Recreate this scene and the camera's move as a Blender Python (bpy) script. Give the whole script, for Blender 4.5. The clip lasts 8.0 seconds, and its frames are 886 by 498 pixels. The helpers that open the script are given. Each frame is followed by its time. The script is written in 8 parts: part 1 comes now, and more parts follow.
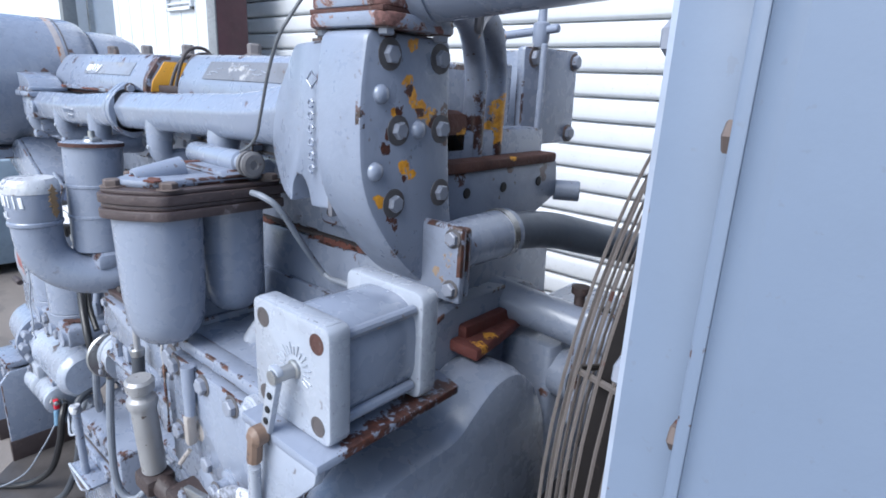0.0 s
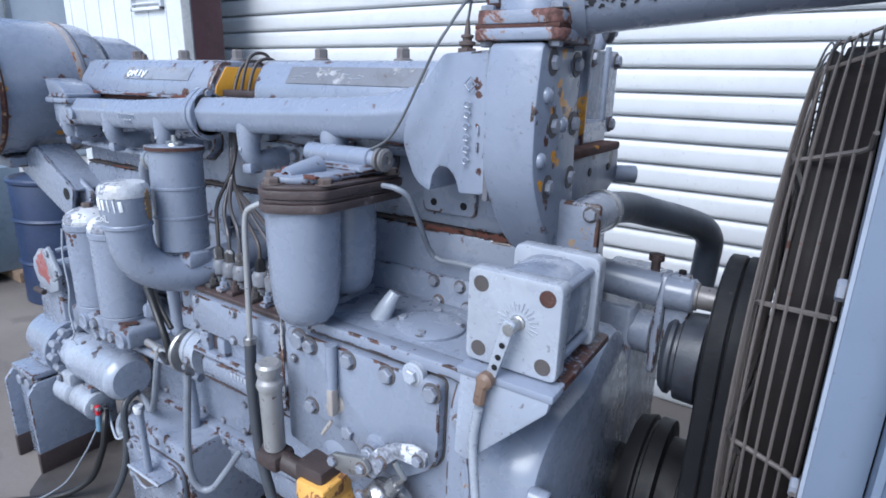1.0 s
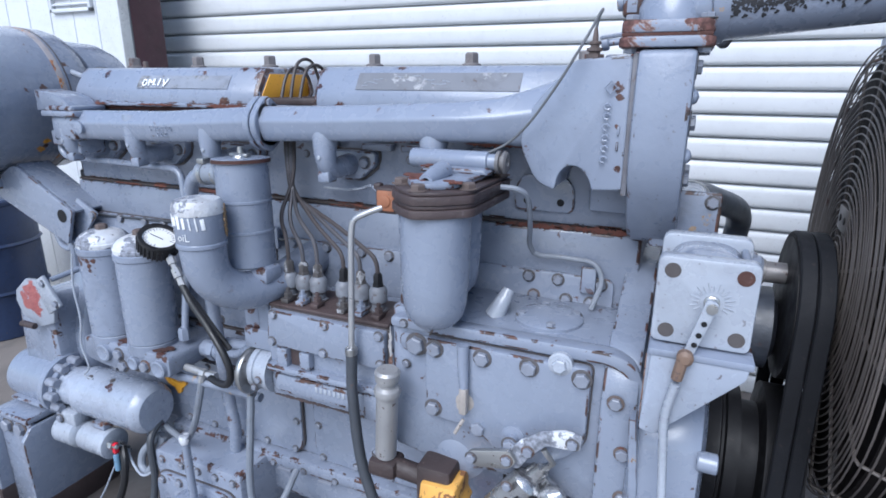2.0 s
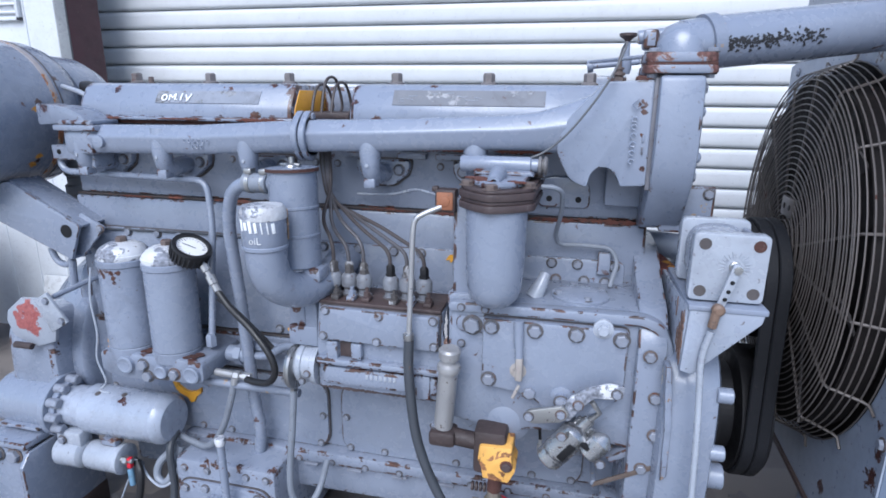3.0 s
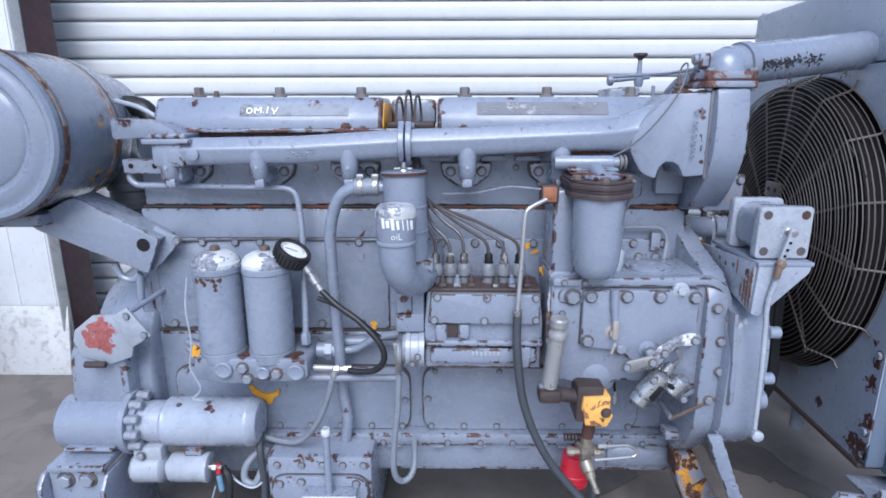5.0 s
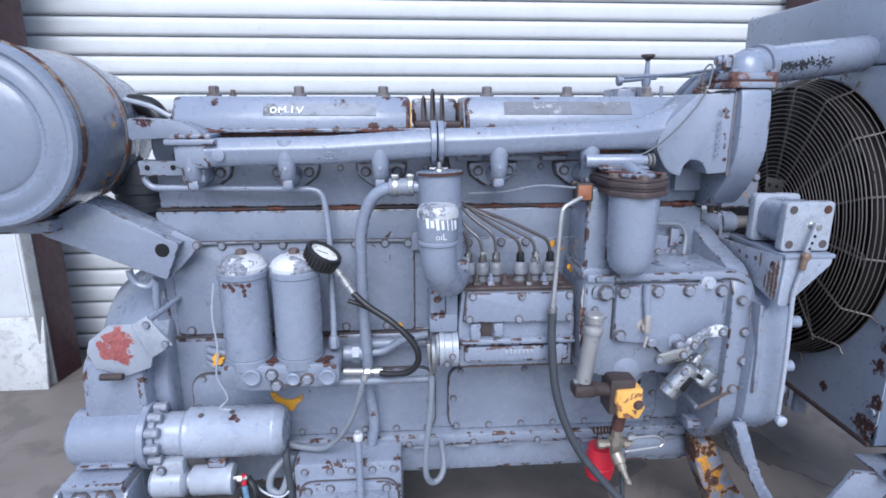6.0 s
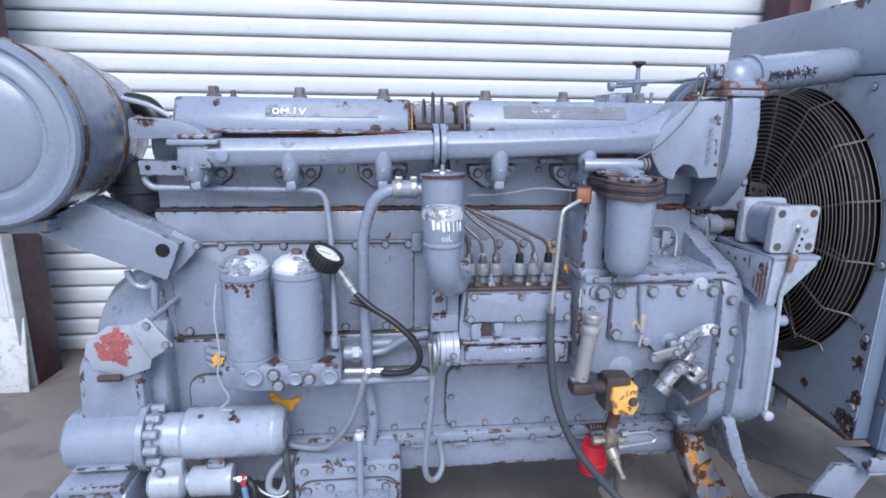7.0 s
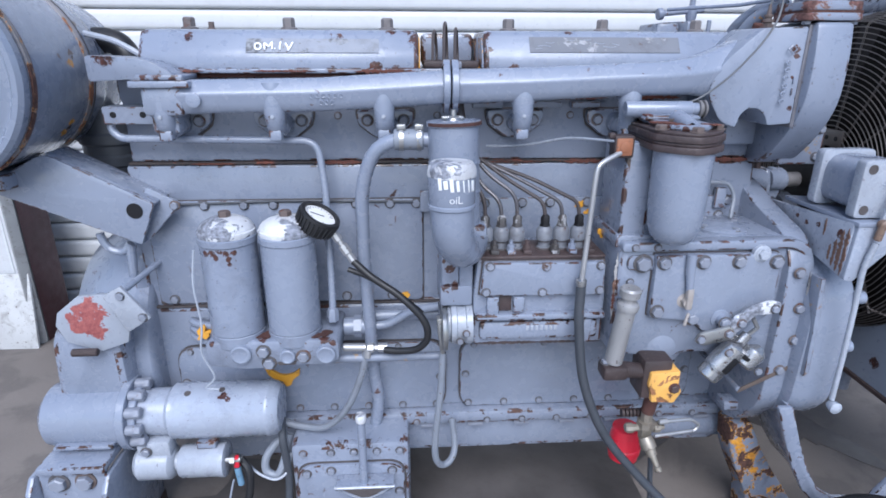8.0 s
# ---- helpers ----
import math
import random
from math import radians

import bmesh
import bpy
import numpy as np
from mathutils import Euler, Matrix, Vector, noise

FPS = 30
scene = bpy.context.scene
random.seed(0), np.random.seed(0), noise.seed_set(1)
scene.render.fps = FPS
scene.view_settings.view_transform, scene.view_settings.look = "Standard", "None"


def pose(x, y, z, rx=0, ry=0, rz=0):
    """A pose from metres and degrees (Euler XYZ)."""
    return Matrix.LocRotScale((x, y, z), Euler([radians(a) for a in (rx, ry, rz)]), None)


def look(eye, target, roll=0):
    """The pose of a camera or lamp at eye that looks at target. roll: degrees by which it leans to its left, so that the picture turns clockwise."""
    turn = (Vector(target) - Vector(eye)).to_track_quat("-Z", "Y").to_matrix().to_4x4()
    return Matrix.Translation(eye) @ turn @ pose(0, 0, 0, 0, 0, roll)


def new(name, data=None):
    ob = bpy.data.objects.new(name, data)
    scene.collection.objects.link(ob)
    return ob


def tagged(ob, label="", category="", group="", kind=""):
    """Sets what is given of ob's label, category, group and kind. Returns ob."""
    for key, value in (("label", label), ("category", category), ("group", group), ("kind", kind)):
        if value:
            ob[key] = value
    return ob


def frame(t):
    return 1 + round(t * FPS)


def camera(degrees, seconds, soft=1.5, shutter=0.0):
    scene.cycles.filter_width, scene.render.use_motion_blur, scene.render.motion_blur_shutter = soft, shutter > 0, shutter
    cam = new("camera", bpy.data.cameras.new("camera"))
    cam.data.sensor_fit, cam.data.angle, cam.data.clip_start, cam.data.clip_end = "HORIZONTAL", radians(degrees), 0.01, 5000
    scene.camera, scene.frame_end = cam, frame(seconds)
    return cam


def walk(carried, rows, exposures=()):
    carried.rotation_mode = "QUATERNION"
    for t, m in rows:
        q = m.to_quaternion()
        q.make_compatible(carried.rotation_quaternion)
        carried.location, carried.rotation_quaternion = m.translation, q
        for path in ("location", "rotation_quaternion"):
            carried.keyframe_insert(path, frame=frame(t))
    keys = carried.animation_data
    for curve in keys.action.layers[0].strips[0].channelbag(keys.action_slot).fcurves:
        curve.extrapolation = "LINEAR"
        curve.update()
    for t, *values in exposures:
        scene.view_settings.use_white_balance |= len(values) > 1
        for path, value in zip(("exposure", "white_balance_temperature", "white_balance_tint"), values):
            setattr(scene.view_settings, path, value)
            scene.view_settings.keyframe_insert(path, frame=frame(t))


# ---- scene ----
cam = camera(76.3, 8.0, soft=1.7)
PATH = [
    (0, (1.631, -0.597, 1.104), (0.393, 0.873, 0.549), 2.8),
    (0.5, (1.578, -0.73, 1.112), (0.42, 0.794, 0.531), 1.6),
    (1, (1.499, -0.831, 1.105), (0.443, 0.771, 0.539), 1.6),
    (1.5, (1.343, -0.908, 1.096), (0.44, 0.784, 0.53), 1.1),
    (1.7, (1.295, -0.941, 1.101), (0.439, 0.775, 0.531), 0.7),
    (2.8, (1.084, -1.193, 1.113), (0.617, 0.681, 0.592), 0.5),
    (3, (1.039, -1.218, 1.111), (0.609, 0.665, 0.594), 0.6),
    (3.5, (0.902, -1.233, 1.097), (0.606, 0.678, 0.584), 0.3),
    (4, (0.811, -1.281, 1.103), (0.649, 0.653, 0.621), 0.2),
    (4.5, (0.701, -1.399, 1.114), (0.646, 0.541, 0.628), 0.1),
    (4.7, (0.666, -1.442, 1.114), (0.626, 0.497, 0.626), 0.0),
    (5.8, (0.481, -1.414, 1.103), (0.572, 0.527, 0.63), -0.0),
    (6, (0.442, -1.43, 1.112), (0.584, 0.505, 0.625), 0.0),
    (6.5, (0.381, -1.475, 1.114), (0.59, 0.453, 0.627), 0.3),
    (7, (0.382, -1.444, 1.118), (0.611, 0.483, 0.633), 0.8),
    (7.5, (0.382, -1.428, 1.12), (0.6, 0.492, 0.605), 1.0),
    (8, (0.439, -1.264, 1.102), (0.558, 0.618, 0.434), 0.2),
]
walk(cam, [(t, look(eye, target, roll)) for t, eye, target, roll in PATH],
     exposures=[(0, 1.21, 5860, 7), (0.5, 1.02, 5730, 7), (1.0, 0.90, 5660, 7), (3, 0.78, 5640, 9), (8, 0.82, 5660, 10)])

# ---- light: bright overcast sky ----
SUN_ELEVATION, SUN_BEARING = 46.0, 184.0
world = bpy.data.worlds.new("overcast_sky")
scene.world = world
world.use_nodes = True
wn = world.node_tree.nodes
sky = wn.new("ShaderNodeTexSky")
sky.sky_type = "NISHITA"
sky.sun_disc = False
sky.sun_elevation, sky.sun_rotation = radians(SUN_ELEVATION), radians(SUN_BEARING)
sky.air_density, sky.dust_density, sky.ozone_density = 1.0, 1.8, 1.0
wn["Background"].inputs[1].default_value = 0.108
world.node_tree.links.new(sky.outputs[0], wn["Background"].inputs[0])
sun = new("sun", bpy.data.lights.new("sun", "SUN"))
sun.data.energy, sun.data.angle, sun.data.color = 2.0, radians(44), (1.0, 0.97, 0.94)
sun.matrix_world = look((0, 0, 0), (-math.sin(radians(SUN_BEARING)), -math.cos(radians(SUN_BEARING)),
                                    -math.tan(radians(SUN_ELEVATION))))

# ---- materials ----
def nodes_of(name):
    m = bpy.data.materials.new(name)
    m.use_nodes = True
    t = m.node_tree
    return m, t, t.nodes, t.links, t.nodes["Principled BSDF"]


def noise_node(t, vec, scale, detail=4.0, rough=0.55, distort=0.0):
    n = t.nodes.new("ShaderNodeTexNoise")
    n.inputs["Scale"].default_value, n.inputs["Detail"].default_value = scale, detail
    n.inputs["Roughness"].default_value, n.inputs["Distortion"].default_value = rough, distort
    t.links.new(vec, n.inputs["Vector"])
    return n.outputs["Fac"]


def ramp(t, fac, lo, hi, a=0.0, b=1.0):
    n = t.nodes.new("ShaderNodeMapRange")
    n.inputs[1].default_value, n.inputs[2].default_value = lo, hi
    n.inputs[3].default_value, n.inputs[4].default_value = a, b
    t.links.new(fac, n.inputs[0])
    return n.outputs[0]


def mixed(t, fac, a, b, blend="MIX"):
    n = t.nodes.new("ShaderNodeMix")
    n.data_type, n.blend_type = "RGBA", blend
    for sock, v in ((n.inputs[0], fac), (n.inputs[6], a), (n.inputs[7], b)):
        if isinstance(v, bpy.types.NodeSocket):
            t.links.new(v, sock)
        elif isinstance(v, tuple):
            sock.default_value = (*v, 1)
        else:
            sock.default_value = v
    return n.outputs[2]


def times(t, a, b):
    n = t.nodes.new("ShaderNodeMath")
    n.operation = "MULTIPLY"
    t.links.new(a, n.inputs[0])
    if isinstance(b, bpy.types.NodeSocket):
        t.links.new(b, n.inputs[1])
    else:
        n.inputs[1].default_value = b
    return n.outputs[0]


def spread(t, geo, places):
    """How far a point lies from the nearest of some ragged spots, in spot sizes."""
    n = t.nodes.new("ShaderNodeTexNoise")
    n.inputs["Scale"].default_value, n.inputs["Detail"].default_value, n.inputs["Roughness"].default_value = 60.0, 6.0, 0.7
    t.links.new(geo, n.inputs["Vector"])
    nearest = None
    for x, y, z, r in places:
        v = t.nodes.new("ShaderNodeVectorMath")
        v.operation = "MULTIPLY_ADD"
        t.links.new(n.outputs["Color"], v.inputs[0])
        v.inputs[1].default_value = (r * 3.6,) * 3
        t.links.new(geo, v.inputs[2])
        d = t.nodes.new("ShaderNodeVectorMath")
        d.operation = "DISTANCE"
        t.links.new(v.outputs[0], d.inputs[0])
        d.inputs[1].default_value = (x + r * 1.8, y + r * 1.8, z + r * 1.8)
        far_by = times(t, d.outputs["Value"], 1.0 / r)
        if nearest is None:
            nearest = far_by
        else:
            k = t.nodes.new("ShaderNodeMath")
            k.operation = "MINIMUM"
            t.links.new(nearest, k.inputs[0])
            t.links.new(far_by, k.inputs[1])
            nearest = k.outputs[0]
    return nearest


def surface(name, base, rough=0.45, metal=0.0, rust=0.0, rust_col=(0.08, 0.033, 0.024), under=None, dirt=0.25,
            grain=90.0, bump=0.08, lumps=0.0, wash=0.12, coat=0.0, chips=(), flakes=(), edges=0.0, red=False, spec=0.5):
    """A worn surface: broad tone changes, dirt, rust spots (with old paint at their rims), fine grain.
    chips, flakes: places (x, y, z, size) where the paint has come off to rust, or to the old yellow."""
    m, t, ns, ln, p = nodes_of(name)
    geo = ns.new("ShaderNodeNewGeometry").outputs["Position"]
    info = ns.new("ShaderNodeObjectInfo").outputs["Random"]
    broad = noise_node(t, geo, 5.0, 3.0)
    dark = tuple(c * (1 - wash * 1.6) for c in base)
    light = tuple(min(1, c * (1 + wash)) for c in base)
    col = mixed(t, ramp(t, broad, 0.3, 0.7), dark, light)
    col = mixed(t, ramp(t, info, 0, 1, 0.0, 0.16), col, dark)
    grime = ramp(t, noise_node(t, geo, 23.0, 6.0, 0.65, 0.6), 0.50, 0.72)
    col = mixed(t, times(t, grime, dirt), col, tuple(c * f for c, f in zip(base, (0.38, 0.34, 0.32))))
    flecks = ramp(t, noise_node(t, geo, 120.0, 3.0), 0.67, 0.70)
    col = mixed(t, times(t, flecks, min(1.0, dirt * 2.4)), col, (0.085, 0.06, 0.055))
    scuffs = ramp(t, noise_node(t, geo, 41.0, 5.0, 0.7, 1.2), 0.66, 0.72)
    col = mixed(t, times(t, scuffs, min(0.4, dirt * 0.45)), col, tuple(min(0.8, c * 1.7 + 0.05) for c in base))
    rough_out = ramp(t, noise_node(t, geo, 37.0, 4.0), 0.3, 0.7, rough - 0.09, rough + 0.11)
    if rust > 0:
        # ragged specks gathered in patches, most of the paint left sound
        spots = noise_node(t, geo, 17.0 if rust > 0.5 else 34.0, 8.0, 0.66, 0.4)
        edge = 0.74 - 0.26 * rust
        if under:
            col = mixed(t, ramp(t, spots, edge - 0.010, edge - 0.006), col, under)
        mask = ramp(t, spots, edge, edge + 0.012)
        if rust <= 0.5:
            mask = times(t, mask, ramp(t, noise_node(t, geo, 5.2, 3.0, 0.5), 0.50, 0.58))
        tone = mixed(t, ramp(t, noise_node(t, geo, 110.0, 5.0, 0.65), 0.38, 0.62), tuple(c * 0.6 for c in rust_col), tuple(min(1, c * 1.6) for c in rust_col))
        col = mixed(t, mask, col, tone)
        n = ns.new("ShaderNodeMath")
        n.operation = "MAXIMUM"
        ln.new(rough_out, n.inputs[0])
        ln.new(times(t, mask, 0.85), n.inputs[1])
        rough_out = n.outputs[0]
    if edges > 0:
        # paint knocked off along the sharp edges
        at = ns.new("ShaderNodeAttribute")
        at.attribute_name = "edge_wear"
        bare = noise_node(t, geo, 26.0, 6.0, 0.7, 0.4)
        lim = 0.68 - 0.22 * edges
        m3 = times(t, ramp(t, bare, lim, lim + 0.02), at.outputs["Fac"])
        tone = mixed(t, ramp(t, noise_node(t, geo, 70.0, 5.0), 0.38, 0.62), (0.03, 0.02, 0.018), (0.088, 0.04, 0.03))
        col = mixed(t, m3, col, tone)
    for spots_at, tones in ((flakes, ((0.42, 0.17, 0.02), (0.70, 0.34, 0.03))), (chips, ((0.20, 0.050, 0.052), (0.33, 0.105, 0.095)) if red else ((0.030, 0.015, 0.014), (0.088, 0.034, 0.024)))):
        if spots_at:
            away = spread(t, geo, spots_at)
            m2 = times(t, ramp(t, away, 1.0, 0.93), ramp(t, noise_node(t, geo, 135.0, 4.0, 0.6, 0.5), 0.31 if red else 0.37, 0.36 if red else 0.42))
            tone = mixed(t, ramp(t, noise_node(t, geo, 120.0, 5.0, 0.7), 0.36, 0.64), tones[0], tones[1])
            col = mixed(t, m2, col, tone)
    ln.new(col, p.inputs["Base Color"])
    ln.new(rough_out, p.inputs["Roughness"])
    p.inputs["Metallic"].default_value = metal
    p.inputs["Specular IOR Level"].default_value = spec
    p.inputs["Coat Weight"].default_value, p.inputs["Coat Roughness"].default_value = coat, 0.16
    b = ns.new("ShaderNodeBump")
    b.inputs["Strength"].default_value, b.inputs["Distance"].default_value = bump * 3, 0.002
    height = noise_node(t, geo, grain, 5.0, 0.6)
    if lumps:
        n = ns.new("ShaderNodeMath")
        n.operation = "MULTIPLY_ADD"
        ln.new(noise_node(t, geo, 14.0, 2.0), n.inputs[0])
        n.inputs[1].default_value = lumps
        ln.new(height, n.inputs[2])
        height = n.outputs[0]
    ln.new(height, b.inputs["Height"])
    ln.new(b.outputs[0], p.inputs["Normal"])
    return m


GREY = (0.213, 0.240, 0.307)
OLD_YELLOW = (0.62, 0.30, 0.03)
PAINT = surface("grey_paint", GREY, 0.25, coat=0.4, rust=0.36, rust_col=(0.06, 0.030, 0.027), dirt=0.06, bump=0.04, lumps=0.5, wash=0.04, edges=0.74)
CAST = surface("painted_casting", GREY, 0.30, coat=0.28, rust=0.38, rust_col=(0.06, 0.030, 0.027), dirt=0.10, wash=0.06, grain=170, bump=0.08, lumps=0.7, edges=0.72)
WORN = surface("chipped_paint", GREY, 0.36, rust=0.44, under=(0.30, 0.22, 0.15), dirt=0.32, bump=0.16, edges=0.8)
SHEET = surface("painted_sheet", (0.185, 0.212, 0.275), 0.28, coat=0.25, rust=0.12, dirt=0.01, bump=0.03, lumps=1.2, wash=0.03, edges=0.2)
SMOOTH = surface("smooth_grey_paint", GREY, 0.27, coat=0.35, rust=0.22, dirt=0.05, bump=0.03, lumps=0.5, wash=0.05, edges=0.15)
PALE = surface("pale_paint", (0.33, 0.355, 0.41), 0.27, coat=0.35, rust=0.18, dirt=0.2, bump=0.10, edges=0.25)
BOLT = surface("painted_bolt", (0.215, 0.232, 0.282), 0.36, rust=0.40, dirt=0.35, rust_col=(0.075, 0.045, 0.035))
RUSTY_BOLT = surface("rusty_bolt", (0.115, 0.088, 0.080), 0.65, rust=0.6, dirt=0.6)
GRIME = surface("oily_grime", (0.075, 0.065, 0.065), 0.5, rust=0.3, dirt=0.5)
RUST = surface("rust", (0.082, 0.034, 0.027), 0.82, rust=0.3, dirt=0.6, bump=0.4, wash=0.3)
BROWN_OXIDE = surface("oxidised_alloy", (0.055, 0.038, 0.037), 0.55, rust=0.25, dirt=0.4, bump=0.3, wash=0.3)
ORANGE = surface("orange_rusty_brass", (0.30, 0.12, 0.06), 0.6, rust=0.5, dirt=0.5)
YELLOW = surface("yellow_paint", (0.68, 0.33, 0.03), 0.42, rust=0.42, dirt=0.3)
STEEL = surface("bare_steel", (0.42, 0.42, 0.42), 0.32, metal=0.9, rust=0.15, dirt=0.35)
BRIGHT = surface("bright_plating", (0.45, 0.45, 0.46), 0.34, metal=0.6, dirt=0.15)
SILVERED = surface("flaking_silver", (0.60, 0.61, 0.64), 0.42, metal=0.1, rust=0.92, rust_col=(0.19, 0.20, 0.235), dirt=0.6, bump=0.4)
SCUFF = surface("scuffed_strip", (0.145, 0.152, 0.175), 0.55, rust=0.60, rust_col=(0.22, 0.222, 0.235), dirt=0.5)
LINE = surface("steel_line", (0.21, 0.21, 0.235), 0.35, metal=0.6, rust=0.3, dirt=0.4)
BLACK_LINE = surface("dark_line", (0.055, 0.045, 0.045), 0.5, dirt=0.2, rust=0.2)
RUBBER = surface("black_rubber", (0.014, 0.014, 0.016), 0.42, dirt=0.1, bump=0.1)
GREY_HOSE = surface("grey_hose", (0.20, 0.22, 0.26), 0.5, dirt=0.35)
DARK_HOSE = surface("dark_hose", (0.05, 0.056, 0.068), 0.45, dirt=0.3)
BLACK = surface("black_enamel", (0.012, 0.012, 0.014), 0.5, dirt=0.08, spec=0.22)
WIRE = surface("guard_wire", (0.120, 0.104, 0.096), 0.46, metal=0.1, rust=0.4, dirt=0.2)
CORE = surface("radiator_core", (0.034, 0.033, 0.035), 0.7, dirt=0.12, spec=0.2)
DOOR_WHITE = surface("white_slat_paint", (0.58, 0.592, 0.612), 0.45, dirt=0.10, wash=0.03, bump=0.03)
WALL_WHITE = surface("white_wall_sheet", (0.62, 0.64, 0.67), 0.5, dirt=0.14, wash=0.04, bump=0.04)
MAROON = surface("maroon_paint", (0.062, 0.021, 0.029), 0.5, dirt=0.4, wash=0.2)
TRIM = surface("grey_trim", (0.30, 0.31, 0.32), 0.5, dirt=0.5)
PAPER = surface("white_board", (0.50, 0.51, 0.52), 0.5, rust=0.4, rust_col=(0.30, 0.30, 0.30), dirt=0.7, wash=0.1)
DIAL = surface("dial_white", (0.85, 0.85, 0.85), 0.4, dirt=0.05)
RED = surface("red_plastic", (0.55, 0.02, 0.04), 0.35, dirt=0.15)
BLUE_WIRE = surface("blue_sleeve", (0.12, 0.22, 0.32), 0.5)
BLUE_DRUM = surface("blue_drum_paint", (0.02, 0.035, 0.085), 0.4, dirt=0.4)
BLUE_GREY = surface("blue_grey_paint", (0.24, 0.30, 0.36), 0.45, dirt=0.3)
PLANK = surface("weathered_wood", (0.30, 0.21, 0.14), 0.8, dirt=0.5, wash=0.3)
MARK = surface("white_marker", (0.85, 0.86, 0.88), 0.6, dirt=0.05)
INK = surface("black_stencil", (0.02, 0.02, 0.024), 0.6, dirt=0.1)


def concrete(name, low, high, stain):
    m, t, ns, ln, p = nodes_of(name)
    geo = ns.new("ShaderNodeNewGeometry").outputs["Position"]
    col = mixed(t, ramp(t, noise_node(t, geo, 1.7, 5.0), 0.3, 0.7), low, high)
    col = mixed(t, times(t, ramp(t, noise_node(t, geo, 4.2, 6.0, 0.6, 0.8), 0.52, 0.60), stain), col, (0.10, 0.09, 0.085))
    col = mixed(t, times(t, ramp(t, noise_node(t, geo, 55.0, 6.0, 0.7), 0.5, 0.75), 0.5), col, (0.16, 0.14, 0.125))
    ln.new(col, p.inputs["Base Color"])
    p.inputs["Roughness"].default_value = 0.8
    b = ns.new("ShaderNodeBump")
    b.inputs["Strength"].default_value, b.inputs["Distance"].default_value = 0.5, 0.003
    ln.new(noise_node(t, geo, 70.0, 8.0, 0.7), b.inputs["Height"])
    ln.new(b.outputs[0], p.inputs["Normal"])
    return m


CONCRETE = concrete("stained_concrete", (0.125, 0.108, 0.098), (0.195, 0.172, 0.157), 0.6)
# Paler than the slab, so the unseen ground bounces light onto upright faces.
YARD = concrete("pale_concrete", (0.36, 0.348, 0.328), (0.43, 0.414, 0.394), 0.12)
SLAB_DARK = surface("oil_stain", (0.088, 0.080, 0.078), 0.42, dirt=0.3, wash=0.25)


# ---- mesh helpers ----
def join(bm, tmp):
    me = bpy.data.meshes.new("tmp")
    tmp.to_mesh(me)
    tmp.free()
    bm.from_mesh(me)
    bpy.data.meshes.remove(me)


def soften(tmp, off, seg=2, angle=38):
    if off > 0:
        bmesh.ops.recalc_face_normals(tmp, faces=tmp.faces[:])
        lay = tmp.faces.layers.float.new("edge_wear")
        es = [e for e in tmp.edges if len(e.link_faces) == 2 and e.calc_face_angle(0) > radians(angle)]
        res = bmesh.ops.bevel(tmp, geom=es, offset=off, segments=seg, affect="EDGES", clamp_overlap=True, profile=0.5)
        for f in tmp.faces:
            f[lay] = 0.0
        for f in res["faces"]:
            f[lay] = 1.0


def box(bm, lo, hi, bev=0.003, m=None):
    """A block between two corners, edges rounded; m: a turn about its own middle."""
    tmp = bmesh.new()
    bmesh.ops.create_cube(tmp, size=1)
    c = (Vector(lo) + Vector(hi)) / 2
    d = Vector(hi) - Vector(lo)
    for v in tmp.verts:
        v.co = Vector((v.co.x * d.x, v.co.y * d.y, v.co.z * d.z))
    soften(tmp, bev)
    bmesh.ops.transform(tmp, matrix=Matrix.Translation(c) @ (m or Matrix()), verts=tmp.verts)
    join(bm, tmp)


def rounded(pts, r, n=4):
    """A polygon with rounded corners; r: one radius, or one for each corner."""
    out = []
    for i, p in enumerate(pts):
        p, a, b = Vector(p), Vector(pts[i - 1]), Vector(pts[(i + 1) % len(pts)])
        rr = r[i] if isinstance(r, (list, tuple)) else r
        if rr <= 0:
            out.append(p)
            continue
        d = min(rr, (a - p).length * 0.48, (b - p).length * 0.48)
        s, e = p + (a - p).normalized() * d, p + (b - p).normalized() * d
        for k in range(n + 1):
            u = k / n
            out.append(s * (1 - u) ** 2 + p * 2 * u * (1 - u) + e * u * u)
    return out


def prism(bm, pts, axis, a, b, bev=0.003):
    """A polygon drawn out along an axis. Points are (y, z) for x, (x, z) for y, (x, y) for z."""
    put = {"x": lambda p, s: (s, p[0], p[1]), "y": lambda p, s: (p[0], s, p[1]), "z": lambda p, s: (p[0], p[1], s)}[axis]
    tmp = bmesh.new()
    lo = [tmp.verts.new(put(p, a)) for p in pts]
    hi = [tmp.verts.new(put(p, b)) for p in pts]
    tmp.faces.new(lo)
    tmp.faces.new(hi[::-1])
    for i in range(len(pts)):
        j = (i + 1) % len(pts)
        tmp.faces.new((lo[i], lo[j], hi[j], hi[i]))
    soften(tmp, bev, angle=50)
    join(bm, tmp)


